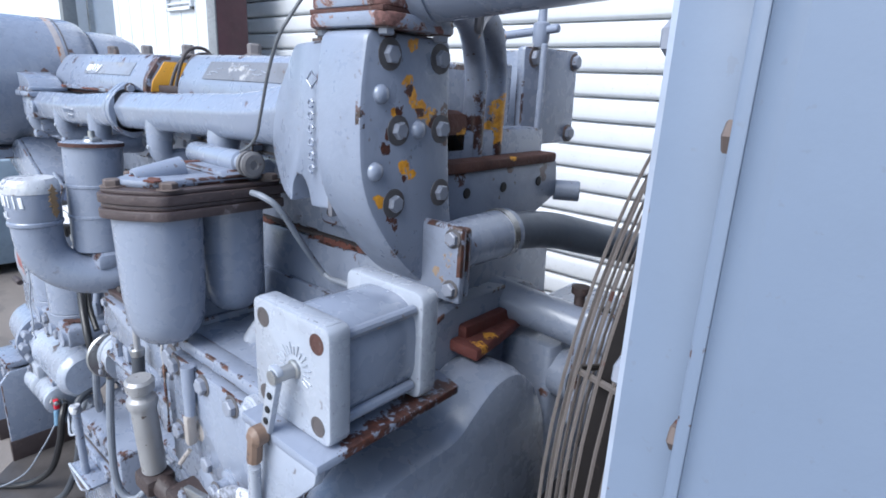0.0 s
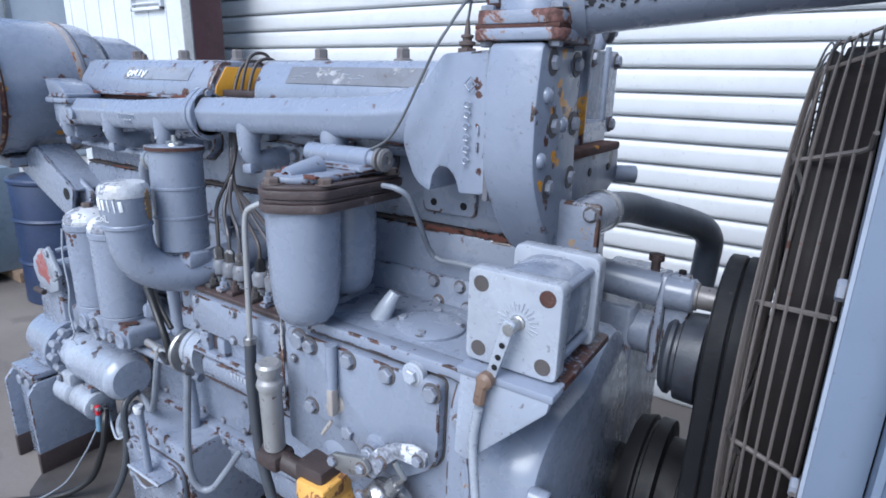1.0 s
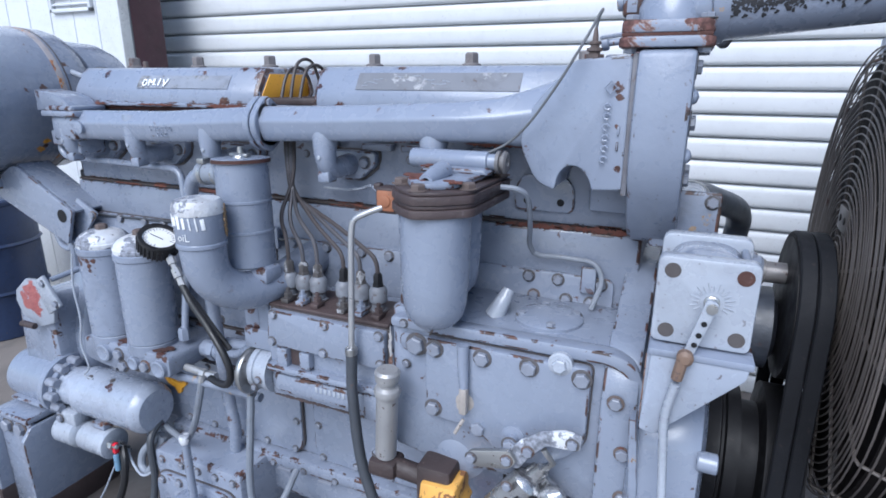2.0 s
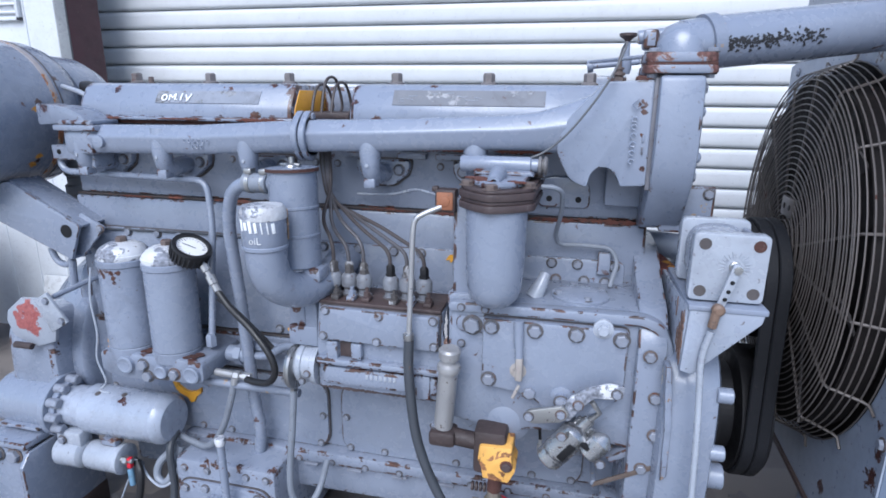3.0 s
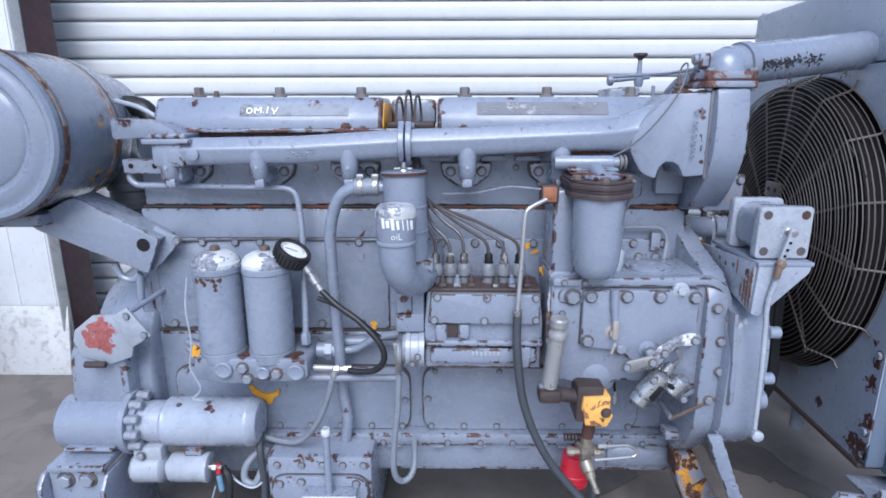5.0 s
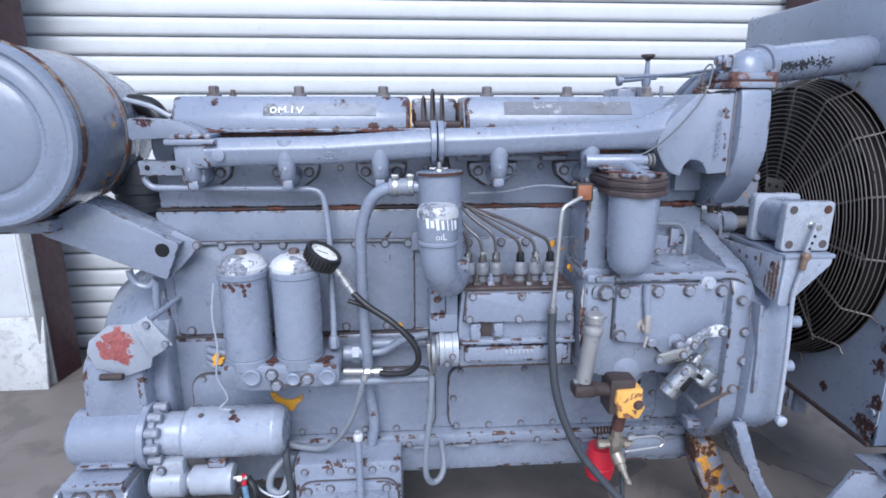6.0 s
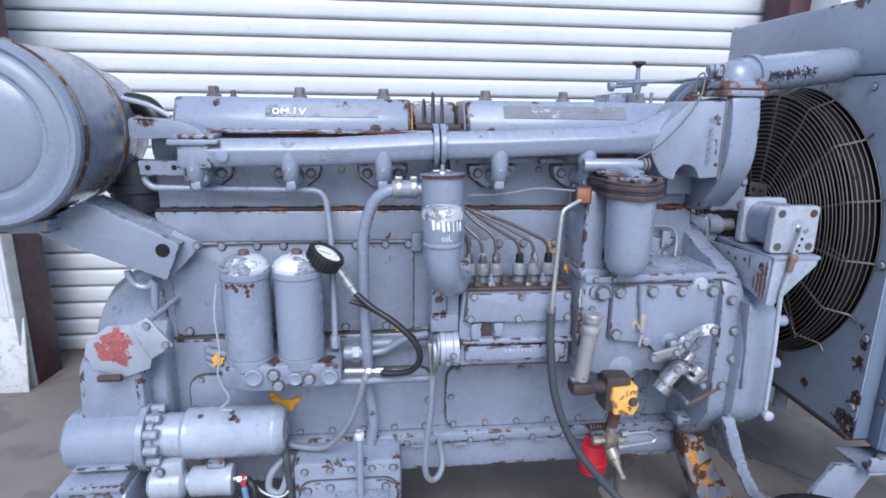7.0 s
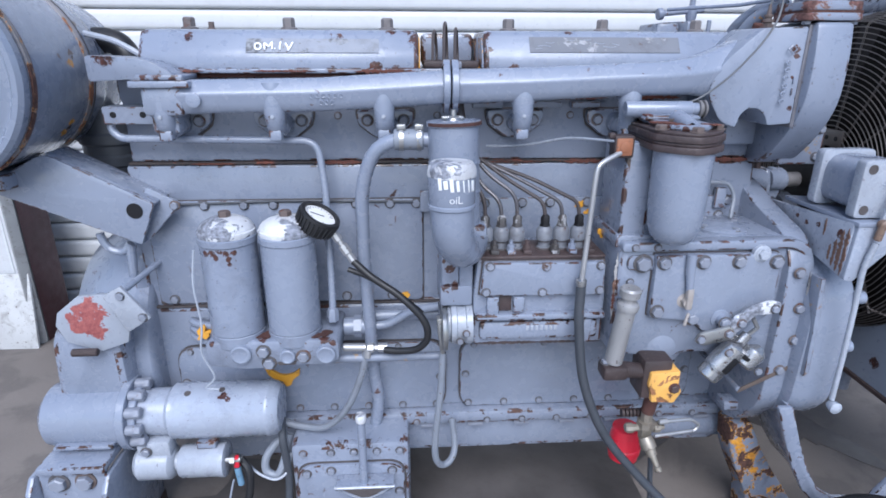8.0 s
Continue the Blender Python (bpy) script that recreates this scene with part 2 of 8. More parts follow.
def lathe(bm, o, d, prof, seg=32, squash=None):
    """A profile of (distance along d, radius) turned about the line from o along d."""
    q = Vector(d).to_track_quat("Z", "Y").to_matrix().to_4x4()
    m = Matrix.Translation(o) @ q
    rings = []
    for s, r in prof:
        if r <= 1e-6:
            rings.append([bm.verts.new(m @ Vector((0, 0, s)))])
        else:
            rings.append([bm.verts.new(m @ Vector((r * math.cos(2 * math.pi * k / seg), r * math.sin(2 * math.pi * k / seg), s)))
                          for k in range(seg)])
    for a, b in zip(rings, rings[1:]):
        for k in range(seg):
            j = (k + 1) % seg
            f = [a[k % len(a)], a[j % len(a)], b[j % len(b)], b[k % len(b)]]
            f = list(dict.fromkeys(f))
            if len(f) > 2:
                bm.faces.new(f)
    for ring in (rings[0], rings[-1]):
        if len(ring) > 2:
            bm.faces.new(ring)


def cyl(bm, a, b, r, r2=None, seg=24, bev=0.0015):
    a, b = Vector(a), Vector(b)
    h = (b - a).length
    r2 = r if r2 is None else r2
    e = min(bev, h * 0.3, r * 0.4)
    lathe(bm, a, b - a, [(0, r - e), (e, r), (h - e, r2), (h, r2 - e)], seg)


def glide(pts, n=6):
    """A smooth line through the points."""
    p = [Vector(v) for v in pts]
    if len(p) < 3:
        return p
    p = [2 * p[0] - p[1]] + p + [2 * p[-1] - p[-2]]
    out = []
    for i in range(1, len(p) - 2):
        for k in range(n):
            u = k / n
            out.append(0.5 * ((2 * p[i]) + (p[i + 1] - p[i - 1]) * u + (2 * p[i - 1] - 5 * p[i] + 4 * p[i + 1] - p[i + 2]) * u * u
                              + (3 * p[i] - p[i - 1] - 3 * p[i + 1] + p[i + 2]) * u ** 3))
    return out + [p[-2]]


def bends(pts, r, n=5):
    """A line with straight runs and rounded bends."""
    p = [Vector(v) for v in pts]
    out = [p[0]]
    for a, b, c in zip(p, p[1:], p[2:]):
        d = min(r, (a - b).length * 0.48, (c - b).length * 0.48)
        s, e = b + (a - b).normalized() * d, b + (c - b).normalized() * d
        out += [s * (1 - k / n) ** 2 + b * 2 * (k / n) * (1 - k / n) + e * (k / n) ** 2 for k in range(n + 1)]
    return out + [p[-1]]


def tube(bm, path, r, seg=10, closed=False):
    """A round bar along a line of points; r: one radius or one for each point."""
    n = len(path)
    side = None
    rings = []
    for i, p in enumerate(path):
        a = path[i - 1] if (i or closed) else p
        b = path[(i + 1) % n] if (i < n - 1 or closed) else p
        d = (Vector(b) - Vector(a)).normalized()
        if side is None:
            side = d.cross(Vector((0.13, 0.27, 0.95)))
        side = (side - d * side.dot(d)).normalized()
        up = d.cross(side)
        rr = r[i] if isinstance(r, (list, tuple)) else r
        rings.append([bm.verts.new(Vector(p) + side * rr * math.cos(2 * math.pi * k / seg) + up * rr * math.sin(2 * math.pi * k / seg))
                      for k in range(seg)])
    for i in range(n if closed else n - 1):
        a, b = rings[i], rings[(i + 1) % n]
        for k in range(seg):
            j = (k + 1) % seg
            bm.faces.new((a[k], a[j], b[j], b[k]))
    if not closed:
        bm.faces.new(rings[0][::-1])
        bm.faces.new(rings[-1])


def finish(bm, name, material, angle=35):
    bmesh.ops.recalc_face_normals(bm, faces=bm.faces[:])
    me = bpy.data.meshes.new(name)
    bm.to_mesh(me)
    bm.free()
    me.materials.append(material)
    me.shade_smooth()
    me.set_sharp_from_angle(angle=radians(angle))
    return me


def thing(name, at, label, category, group="", kind=""):
    ob = new(name)
    ob.empty_display_size = 0.1
    ob.matrix_basis = Matrix.Translation(at)
    return tagged(ob, label, category, group, kind)


def under(ob, parent):
    ob.parent = parent
    if parent.type == "EMPTY":
        ob.matrix_parent_inverse = parent.matrix_basis.inverted()
    return ob


def part(name, bm, material, parent, label=""):
    ob = new(name, finish(bm, name, material))
    under(ob, parent)
    return tagged(ob, label)


def solo(name, bm, material, label, category, group="", kind=""):
    return tagged(new(name, finish(bm, name, material)), label, category, group, kind)


def hex_head(material, rim, name="bolt", wide=1.32):
    bm = bmesh.new()
    lathe(bm, (0, 0, 0), (0, 0, 1), [(0, wide), (0.10, wide - 0.02), (0.13, 1.15)], 16)
    n = len(bm.faces)
    lathe(bm, (0, 0, 0.12), (0, 0, 1), [(0, 1.0), (0.55, 1.0), (0.68, 0.84)], 6)
    bm.faces.ensure_lookup_table()
    for f in bm.faces[:n]:
        f.material_index = 1
    me = finish(bm, name, material, 25)
    me.materials.append(rim)
    return me


# Dark ring beneath each bolt head, for contrast with the paint.
DARK_RIM = surface("dark_rim", (0.085, 0.08, 0.085), 0.55, rust=0.45, dirt=0.5)
BOLT_MESH, RUSTY_MESH, PALE_MESH = hex_head(BOLT, DARK_RIM), hex_head(BOLT, RUSTY_BOLT), hex_head(PALE, PALE)


def bolts(parent, places, n=(0, -1, 0), r=0.0085, mesh=None):
    for i, p in enumerate(places):
        ob = new("bolt", mesh or (RUSTY_MESH if random.random() < 0.22 else BOLT_MESH))
        q = Vector(n).to_track_quat("Z", "Y").to_matrix().to_4x4()
        under(ob, parent)
        ob.matrix_basis = Matrix.Translation(p) @ q @ pose(0, 0, 0, 0, 0, random.uniform(0, 60)) @ Matrix.Diagonal((r, r, r, 1))
        
        
def seam(name, pts, axis, a, b, parent, grow=0.003, material=None):
    """A dark gasket edge that shows all round a bolted cover."""
    c = sum((Vector(p) for p in pts), Vector((0, 0))) / len(pts)
    out = []
    for p in pts:
        d = Vector(p) - c
        out.append(c + d + Vector((math.copysign(grow, d.x), math.copysign(grow, d.y))))
    bm = bmesh.new()
    prism(bm, out, axis, a, b, 0)
    return part(name, bm, material or GRIME, parent)


def blot(bm, c, n, size, seed, lift=0.0012, k=26):
    """A ragged flat patch of paint or rust on a surface."""
    rnd = random.Random(seed)
    q = Vector(n).to_track_quat("Z", "Y").to_matrix().to_4x4()
    m = Matrix.Translation(Vector(c) + Vector(n).normalized() * lift) @ q @ pose(0, 0, 0, 0, 0, rnd.uniform(0, 360))
    ring = []
    ph = [rnd.uniform(0, 6.28) for _ in range(4)]
    for i in range(k):
        a = 2 * math.pi * i / k
        rr = 1 + 0.28 * math.sin(2 * a + ph[0]) + 0.22 * math.sin(3 * a + ph[1]) + 0.18 * math.sin(5 * a + ph[2]) + 0.16 * rnd.uniform(-1, 1)
        ring.append(m @ Vector((size[0] * rr * math.cos(a), size[1] * rr * math.sin(a), 0)))
    top = [bm.verts.new(v) for v in ring]
    low = [bm.verts.new(v - Vector(n).normalized() * (lift + 0.0008)) for v in ring]
    bm.faces.new(top)
    for i in range(k):
        j = (i + 1) % k
        bm.faces.new((top[i], low[i], low[j], top[j]))

def streak(bm, a, b, n, h, seed, lift=0.0012, k=44):
    """A ragged narrow run of rust or bare metal along a joint from a to b; n: the way its face looks."""
    rnd = random.Random(seed)
    a, b, n = Vector(a), Vector(b), Vector(n).normalized()
    d = (b - a).normalized()
    up = n.cross(d).normalized()
    hi, lo = [], []
    for i in range(k + 1):
        u = i / k
        taper = min(1.0, 6 * u, 6 * (1 - u))
        p = a.lerp(b, u) + n * lift
        hi.append(p + up * h * taper * rnd.uniform(0.25, 1.0))
        lo.append(p - up * h * taper * rnd.uniform(0.15, 0.8) - up * 0.0002)
    top = [bm.verts.new(p) for p in hi + lo[::-1]]
    low = [bm.verts.new(p - n * (lift + 0.0008)) for p in hi + lo[::-1]]
    bm.faces.new(top)
    for i in range(len(top)):
        j = (i + 1) % len(top)
        bm.faces.new((top[i], low[i], low[j], top[j]))


def beam(bm, path, sect, scales):
    """A bar along x whose cross-section (y, z) keeps its stance."""
    rings = []
    for p, k in zip(path, scales):
        rings.append([bm.verts.new((p[0], p[1] + y * k, p[2] + z * k)) for y, z in sect])
    m = len(sect)
    for a, b in zip(rings, rings[1:]):
        for i in range(m):
            j = (i + 1) % m
            bm.faces.new((a[i], a[j], b[j], b[i]))
    bm.faces.new(rings[0][::-1])
    bm.faces.new(rings[-1])


# ---- the yard: slab, wall, jambs, roll-up door ----
bm = bmesh.new()
v = [bm.verts.new(p) for p in ((-60, -60, 0), (60, -60, 0), (60, 60, 0), (-60, 60, 0))]
bm.faces.new(v)
solo("ground", bm, YARD, "concrete yard mostly out of view, paled to bounce light", "ground", kind="structure")
bm = bmesh.new()
box(bm, (-2.6, -0.72, -0.1), (3.6, 1.32, 0.004), 0.002)
solo("pavement", bm, CONCRETE, "brown-grey stained concrete slab before the roll-up door", "slab", kind="structure")

bm = bmesh.new()
box(bm, (-2.236, 0.845, 0), (-1.038, 0.96, 3.2), 0.004)
for k in range(8):
    cyl(bm, (-2.16 + 0.155 * k, 0.844, 0.02), (-2.16 + 0.155 * k, 0.844, 3.2), 0.0035, seg=8)
solo("wall_north_left", bm, WALL_WHITE, "white ribbed sheet metal wall beside the roll-up door", "wall", kind="structure")
bm = bmesh.new()
box(bm, (2.235, 0.785, 0), (9.0, 1.30, 3.2), 0.004)
solo("wall_north_right", bm, WALL_WHITE, "white sheet metal wall beyond the door jamb", "wall", kind="structure")
bm = bmesh.new()
box(bm, (-1.0, 0.80, 2.62), (2.22, 1.30, 3.2), 0.004)
solo("wall_north_lintel", bm, WALL_WHITE, "white sheet metal wall above the roll-up door", "wall", kind="structure")
bm = bmesh.new()
prism(bm, [(-1.048, 0.843), (-1.024, 0.79), (-1.018, 0.788), (-0.997, 0.816), (-1.0, 0.843)], "z", 0, 2.6, 0.002)
solo("trim_left", bm, TRIM, "grey folded corner trim of the door opening", "trim", kind="structure")
bm = bmesh.new()
prism(bm, [(-1.036, 0.846), (-0.998, 0.846), (-0.995, 0.822), (-0.978, 0.97), (-1.036, 0.975)], "z", 0, 2.6, 0.004)
solo("jamb_left", bm, MAROON, "dark maroon steel door jamb", "door jamb", kind="structure")
bm = bmesh.new()
box(bm, (2.14, 0.95, 0), (2.31, 1.12, 2.6), 0.004)
solo("jamb_right", bm, MAROON, "dark maroon steel door jamb", "door jamb", kind="structure")

# the vent on the wall
vent = thing("wall_vent", (-1.375, 0.84, 1.44), "small white louvred vent on the sheet wall", "vent")
bm = bmesh.new()
for a, b in (((-1.51, 0.825, 1.405), (-1.24, 0.845, 1.42)), ((-1.51, 0.825, 1.66), (-1.24, 0.845, 1.675)),
             ((-1.51, 0.825, 1.405), (-1.495, 0.845, 1.675)), ((-1.255, 0.825, 1.405), (-1.24, 0.845, 1.675))):
    box(bm, a, b, 0.002)
part("vent_rim", bm, WALL_WHITE, vent)
for k in range(7):
    bm = bmesh.new()
    box(bm, (-1.495, 0.827, 1.435 + 0.032 * k), (-1.255, 0.842, 1.441 + 0.032 * k), 0.001, pose(0, 0, 0, 30))
    part("slat", bm, WALL_WHITE, vent)

# the curtain of the roll-up door: one interlocked slat above the other
PITCH, DOOR_Y, DOOR_Z = 0.078, 1.17, 0.002
door = thing("roll_up_door", (0.55, DOOR_Y, 0), "closed white roll-up door of interlocked steel slats", "door", kind="structure")
bm = bmesh.new()
sect = [(0.014, 0.0), (0.002, 0.0005), (-0.006, 0.004), (-0.0085, 0.012), (-0.0095, 0.030), (-0.0095, 0.050), (-0.008, 0.064), (-0.003, 0.0700), (0.010, 0.0715), (0.014, 0.0735),
        (0.018, 0.0765), (0.018, 0.0)]
prism(bm, sect, "x", -1.72, 2.36, 0)
slat_mesh = finish(bm, "slat", DOOR_WHITE, 50)
for k in range(34):
    ob = new("slat", slat_mesh)
    under(ob, door)
    ob.matrix_basis = Matrix.Translation((0, DOOR_Y, DOOR_Z + PITCH * k))
bm = bmesh.new()
box(bm, (-1.72, DOOR_Y + 0.018, 0), (2.36, DOOR_Y + 0.03, 2.7), 0)
part("backing", bm, TRIM, door)

# the building goes on out of view, and its far corner
bm = bmesh.new()
box(bm, (-2.236, 1.30, 0), (9.0, 1.42, 3.2), 0)
solo("wall_inner", bm, WALL_WHITE, "plain white wall behind the door", "wall", kind="structure")

# leaning board by the jamb
bm = bmesh.new()
box(bm, (-1.33, -0.006, 0), (-1.0, 0.006, 0.30), 0.002)
ob = solo("leaning_board", bm, PAPER, "stained white sheet board leaning upright by the door jamb", "board")
ob.matrix_basis = pose(0, 0.765, 0, -9)

# far yard beyond the wall's end
cab = thing("metal_cabinet", (-2.6, 0.6, 0), "pale blue-grey steel cabinet on timber skids in the yard", "cabinet")
bm = bmesh.new()
box(bm, (-3.0, -0.4, 0.06), (-2.05, 0.42, 0.62), 0.01)
part("body", bm, BLUE_GREY, cab)
for y in (-0.36, 0.30):
    bm = bmesh.new()
    box(bm, (-3.1, y, 0), (-1.97, y + 0.1, 0.06), 0.004)
    part("skid", bm, PLANK, cab)
bm = bmesh.new()
lathe(bm, (-1.62, 0.42, 0.0), (0, 0, 1), [(0, 0.20), (0.008, 0.21), (0.2, 0.205), (0.21, 0.215), (0.22, 0.205), (0.41, 0.205), (0.42, 0.215), (0.43, 0.205),
                                       (0.595, 0.205), (0.60, 0.203)], 40)
drum = thing("oil_drum", (-1.62, 0.42, 0), "dark blue steel drum standing on the slab", "drum")
part("shell", bm, BLUE_DRUM, drum)
bm = bmesh.new()
lathe(bm, (-1.62, 0.42, 0.0), (0, 0, 1), [(0.592, 0.206), (0.60, 0.213), (0.612, 0.213), (0.62, 0.205), (0.62, 0.198), (0.605, 0.19), (0.605, 0)], 40)
part("lid", bm, BLUE_DRUM, drum)
far = thing("far_building", (-8.5, 4, 0), "pale building across the yard with a white door and dark post", "building")
bm = bmesh.new()
box(bm, (-11.0, 2.18, 0), (-7.0, 7.0, 3.4), 0.01)
part("wall", bm, WALL_WHITE, far)
for a, b in (((-7.02, 2.30, 0), (-6.95, 2.36, 2.2)), ((-7.02, 3.20, 0), (-6.95, 3.26, 2.2)), ((-7.02, 2.36, 2.12), (-6.95, 3.20, 2.2))):
    bm = bmesh.new()
    box(bm, a, b, 0.004)
    part("door_frame", bm, TRIM, far)
bm = bmesh.new()
box(bm, (-7.02, 2.362, 0.02), (-6.97, 3.198, 2.118), 0.004)
leaf = part("door", bm, DOOR_WHITE, far)
bm = bmesh.new()
tube(bm, bends([(-6.97, 2.55, 1.55), (-6.93, 2.55, 1.55), (-6.93, 2.44, 1.55)], 0.01), 0.012, 8)
part("handle", bm, STEEL, leaf)
bm = bmesh.new()
box(bm, (-6.98, 1.98, 0), (-6.86, 2.14, 3.4), 0.01)
part("post", bm, surface("dark_grey_paint", (0.16, 0.17, 0.18), 0.5, dirt=0.4), far)
bm = bmesh.new()
box(bm, (-11.2, 1.9, 3.4), (-6.6, 7.1, 3.55), 0.01)
part("roof", bm, TRIM, far)

# ---- the engine ----
engine = thing("diesel_engine", (0.5, 0.05, 0), "large six-cylinder diesel engine, grey overpaint chipped to rust and yellow", "engine")

# crankcase and block
bm = bmesh.new()
prism(bm, [(-0.1002, 0.878), (-0.1065, 0.816), (-0.1045, 0.806), (-0.106, 0.572), (-0.116, 0.566), (-0.116, 0.30),
           (0.27, 0.30), (0.27, 0.55), (0.22, 0.60), (0.20, 0.878)], "x", -0.128, 1.185, 0.006)
block = part("cylinder_block", bm, CAST, engine)
bm = bmesh.new()
prism(bm, rounded([(-0.10, 0.578), (0.468, 0.575), (0.468, 0.806), (-0.10, 0.806)], 0.015), "y", -0.113, -0.104, 0.002)
side_plate = part("side_plate", bm, PAINT, engine)
bm = bmesh.new()
box(bm, (-0.126, -0.1175, 0.5695), (1.16, -0.105, 0.5735), 0.001)
part("case_joint", bm, GRIME, engine)
seam("plate_gasket", [(-0.10, 0.578), (0.468, 0.575), (0.468, 0.806), (-0.10, 0.806)], "y", -0.1085, -0.104, engine, 0.002)
bolts(side_plate, [(x, -0.113, 0.797) for x in (-0.085, 0.02, 0.10, 0.16, 0.245, 0.33, 0.40, 0.455)])
bolts(side_plate, [(x, -0.113, 0.588) for x in (-0.07, 0.05, 0.30, 0.40)])
bm = bmesh.new()
prism(bm, rounded([(0.50, 0.578), (1.15, 0.575), (1.15, 0.806), (0.50, 0.806)], 0.015), "y", -0.113, -0.104, 0.002)
side_plate2 = part("side_plate", bm, PAINT, engine)
bolts(side_plate2, [(x, -0.113, 0.795) for x in (0.52, 0.60, 0.68, 0.74, 0.82, 1.01, 1.06, 1.13)])
bolts(side_plate2, [(x, -0.113, 0.762) for x in (1.02, 1.075, 1.115)])
for x0, x1 in ((-0.080, 0.517), (0.552, 1.10)):
    bm = bmesh.new()
    prism(bm, rounded([(x0, 0.302), (x1, 0.302), (x1, 0.476), (x0, 0.476)], [0.04, 0.04, 0.045, 0.045], 6), "y", -0.128, -0.112, 0.002)
    cover = part("inspection_cover", bm, PAINT, engine)
    seam("cover_gasket", rounded([(x0, 0.302), (x1, 0.302), (x1, 0.476), (x0, 0.476)], [0.04, 0.04, 0.045, 0.045], 6), "y", -0.1235, -0.112, engine, 0.0025)
    n = max(2, int((x1 - x0) / 0.085))
    bolts(cover, [(x0 + 0.02 + (x1 - x0 - 0.04) * k / n, -0.128, 0.312) for k in range(n + 1)], r=0.007)
    bolts(cover, [(x0 + 0.012, -0.128, 0.39), (x1 - 0.012, -0.128, 0.385)], r=0.007)
    bolts(cover, [(x0 + 0.03 + (x1 - x0 - 0.06) * k / n, -0.128, 0.466) for k in range(0, n + 1, 2)], r=0.006)

# cylinder head, gasket, rocker covers
bm = bmesh.new()
prism(bm, [(-0.092, 0.885), (-0.092, 1.0), (-0.10, 1.012), (-0.10, 1.05), (0.17, 1.05), (0.17, 0.885)], "x", -0.118, 1.175, 0.004)
head = part("cylinder_head", bm, CAST, engine)
bolts(head, [(x, -0.092, 0.975) for x in (-0.10, -0.06, 0.30, 0.50, 0.55, 0.775)], r=0.006)
bm = bmesh.new()
box(bm, (-0.122, -0.1005, 0.8795), (1.178, 0.19, 0.8845), 0.001)
part("head_gasket", bm, surface("streaked_gasket", (0.045, 0.036, 0.035), 0.7, rust=0.62, rust_col=(0.13, 0.045, 0.03), dirt=0.3), engine, "rust-streaked head gasket")
bm = bmesh.new()
box(bm, (-0.10, -0.118, 1.05), (1.10, 0.13, 1.058), 0.001)
part("cover_gasket", bm, RUST, engine)
COVER_PAINT = surface("cover_paint", GREY, 0.30, coat=0.2, rust=0.26, rust_col=(0.075, 0.035, 0.028), dirt=0.14, bump=0.07, lumps=2.0, wash=0.05, edges=0.9,
    chips=[(0.44, -0.09, 1.136, 0.012), (0.456, -0.10, 1.12, 0.010), (0.41, -0.088, 1.137, 0.009), (0.463, -0.112, 1.10, 0.008), (-0.05, -0.09, 1.133, 0.007), (0.03, -0.098, 1.124, 0.009), (0.38, -0.124, 1.068, 0.012),
           (0.42, -0.124, 1.066, 0.013), (0.30, -0.126, 1.064, 0.008), (0.0, -0.126, 1.064, 0.012), (-0.03, -0.126, 1.066, 0.010), (0.6, -0.11, 1.10, 0.008), (0.597, -0.095, 1.13, 0.010), (0.76, -0.089, 1.137, 0.008),
           (0.65, -0.126, 1.064, 0.012), (0.90, -0.126, 1.064, 0.010)])
COVER = [(-0.122, 1.058), (-0.118, 1.092), (-0.088, 1.137), (0.09, 1.137), (0.12, 1.092), (0.124, 1.058)]
for x0, x1 in ((-0.064, 0.464), (0.59, 1.10)):
    bm = bmesh.new()
    prism(bm, rounded(COVER, [0, 0.012, 0.014, 0.014, 0.012, 0], 4), "x", x0, x1, 0.010)
    prism(bm, [(-0.130, 1.058), (-0.130, 1.066), (0.13, 1.066), (0.13, 1.058)], "x", x0 - 0.006, x1 + 0.006, 0.002)
    cover = part("rocker_cover", bm, COVER_PAINT, engine, "grey rocker cover worn to bare metal")
    if x0 < 0:
        caps = (0.0, 0.2, 0.401)
    else:
        caps = (0.655, 0.856, 1.06)
    if x0 < 0:
        bm = bmesh.new()
        lathe(bm, (0.047, -0.01, 1.136), (0, 0, 1), [(0, 0.009), (0.004, 0.009), (0.005, 0.006), (0.016, 0.006), (0.017, 0.0045)], 10)
        part("stud", bm, RUSTY_BOLT, cover)
    for x in caps:
        bm = bmesh.new()
        lathe(bm, (x, 0, 1.136), (0, 0, 1), [(0, 0.017), (0.006, 0.017), (0.008, 0.012)], 20)
        lathe(bm, (x, 0, 1.143), (0, 0, 1), [(0, 0.0125), (0.016, 0.0125), (0.019, 0.010)], 6)
        part("cover_nut", bm, surface("weathered_nut", (0.165, 0.150, 0.150), 0.6, rust=0.45, dirt=0.6) if x < 0.1 else bpy.data.materials["weathered_nut"], cover)
bm = bmesh.new()
box(bm, (-0.11, -0.105, 1.05), (1.11, 0.12, 1.066), 0.003)
part("rocker_deck", bm, CAST, engine)
# label plate on the cover, sanded strip with its white handwriting
bm = bmesh.new()
tmp = bmesh.new()
bmesh.ops.create_cube(tmp, size=1)
bmesh.ops.transform(tmp, matrix=Matrix.Translation((0.262, -0.1085, 1.1075)) @ pose(0, 0, 0, -33.5) @ Matrix.Diagonal((0.25, 0.0009, 0.030, 1)), verts=tmp.verts)
join(bm, tmp)
part("label_strip", bm, surface("rubbed_label", (0.215, 0.232, 0.275), 0.45, rust=0.66, rust_col=(0.16, 0.165, 0.18), dirt=0.5), engine, "scuffed pale strip on the rocker cover")
bm = bmesh.new()
tmp = bmesh.new()
bmesh.ops.create_cube(tmp, size=1)
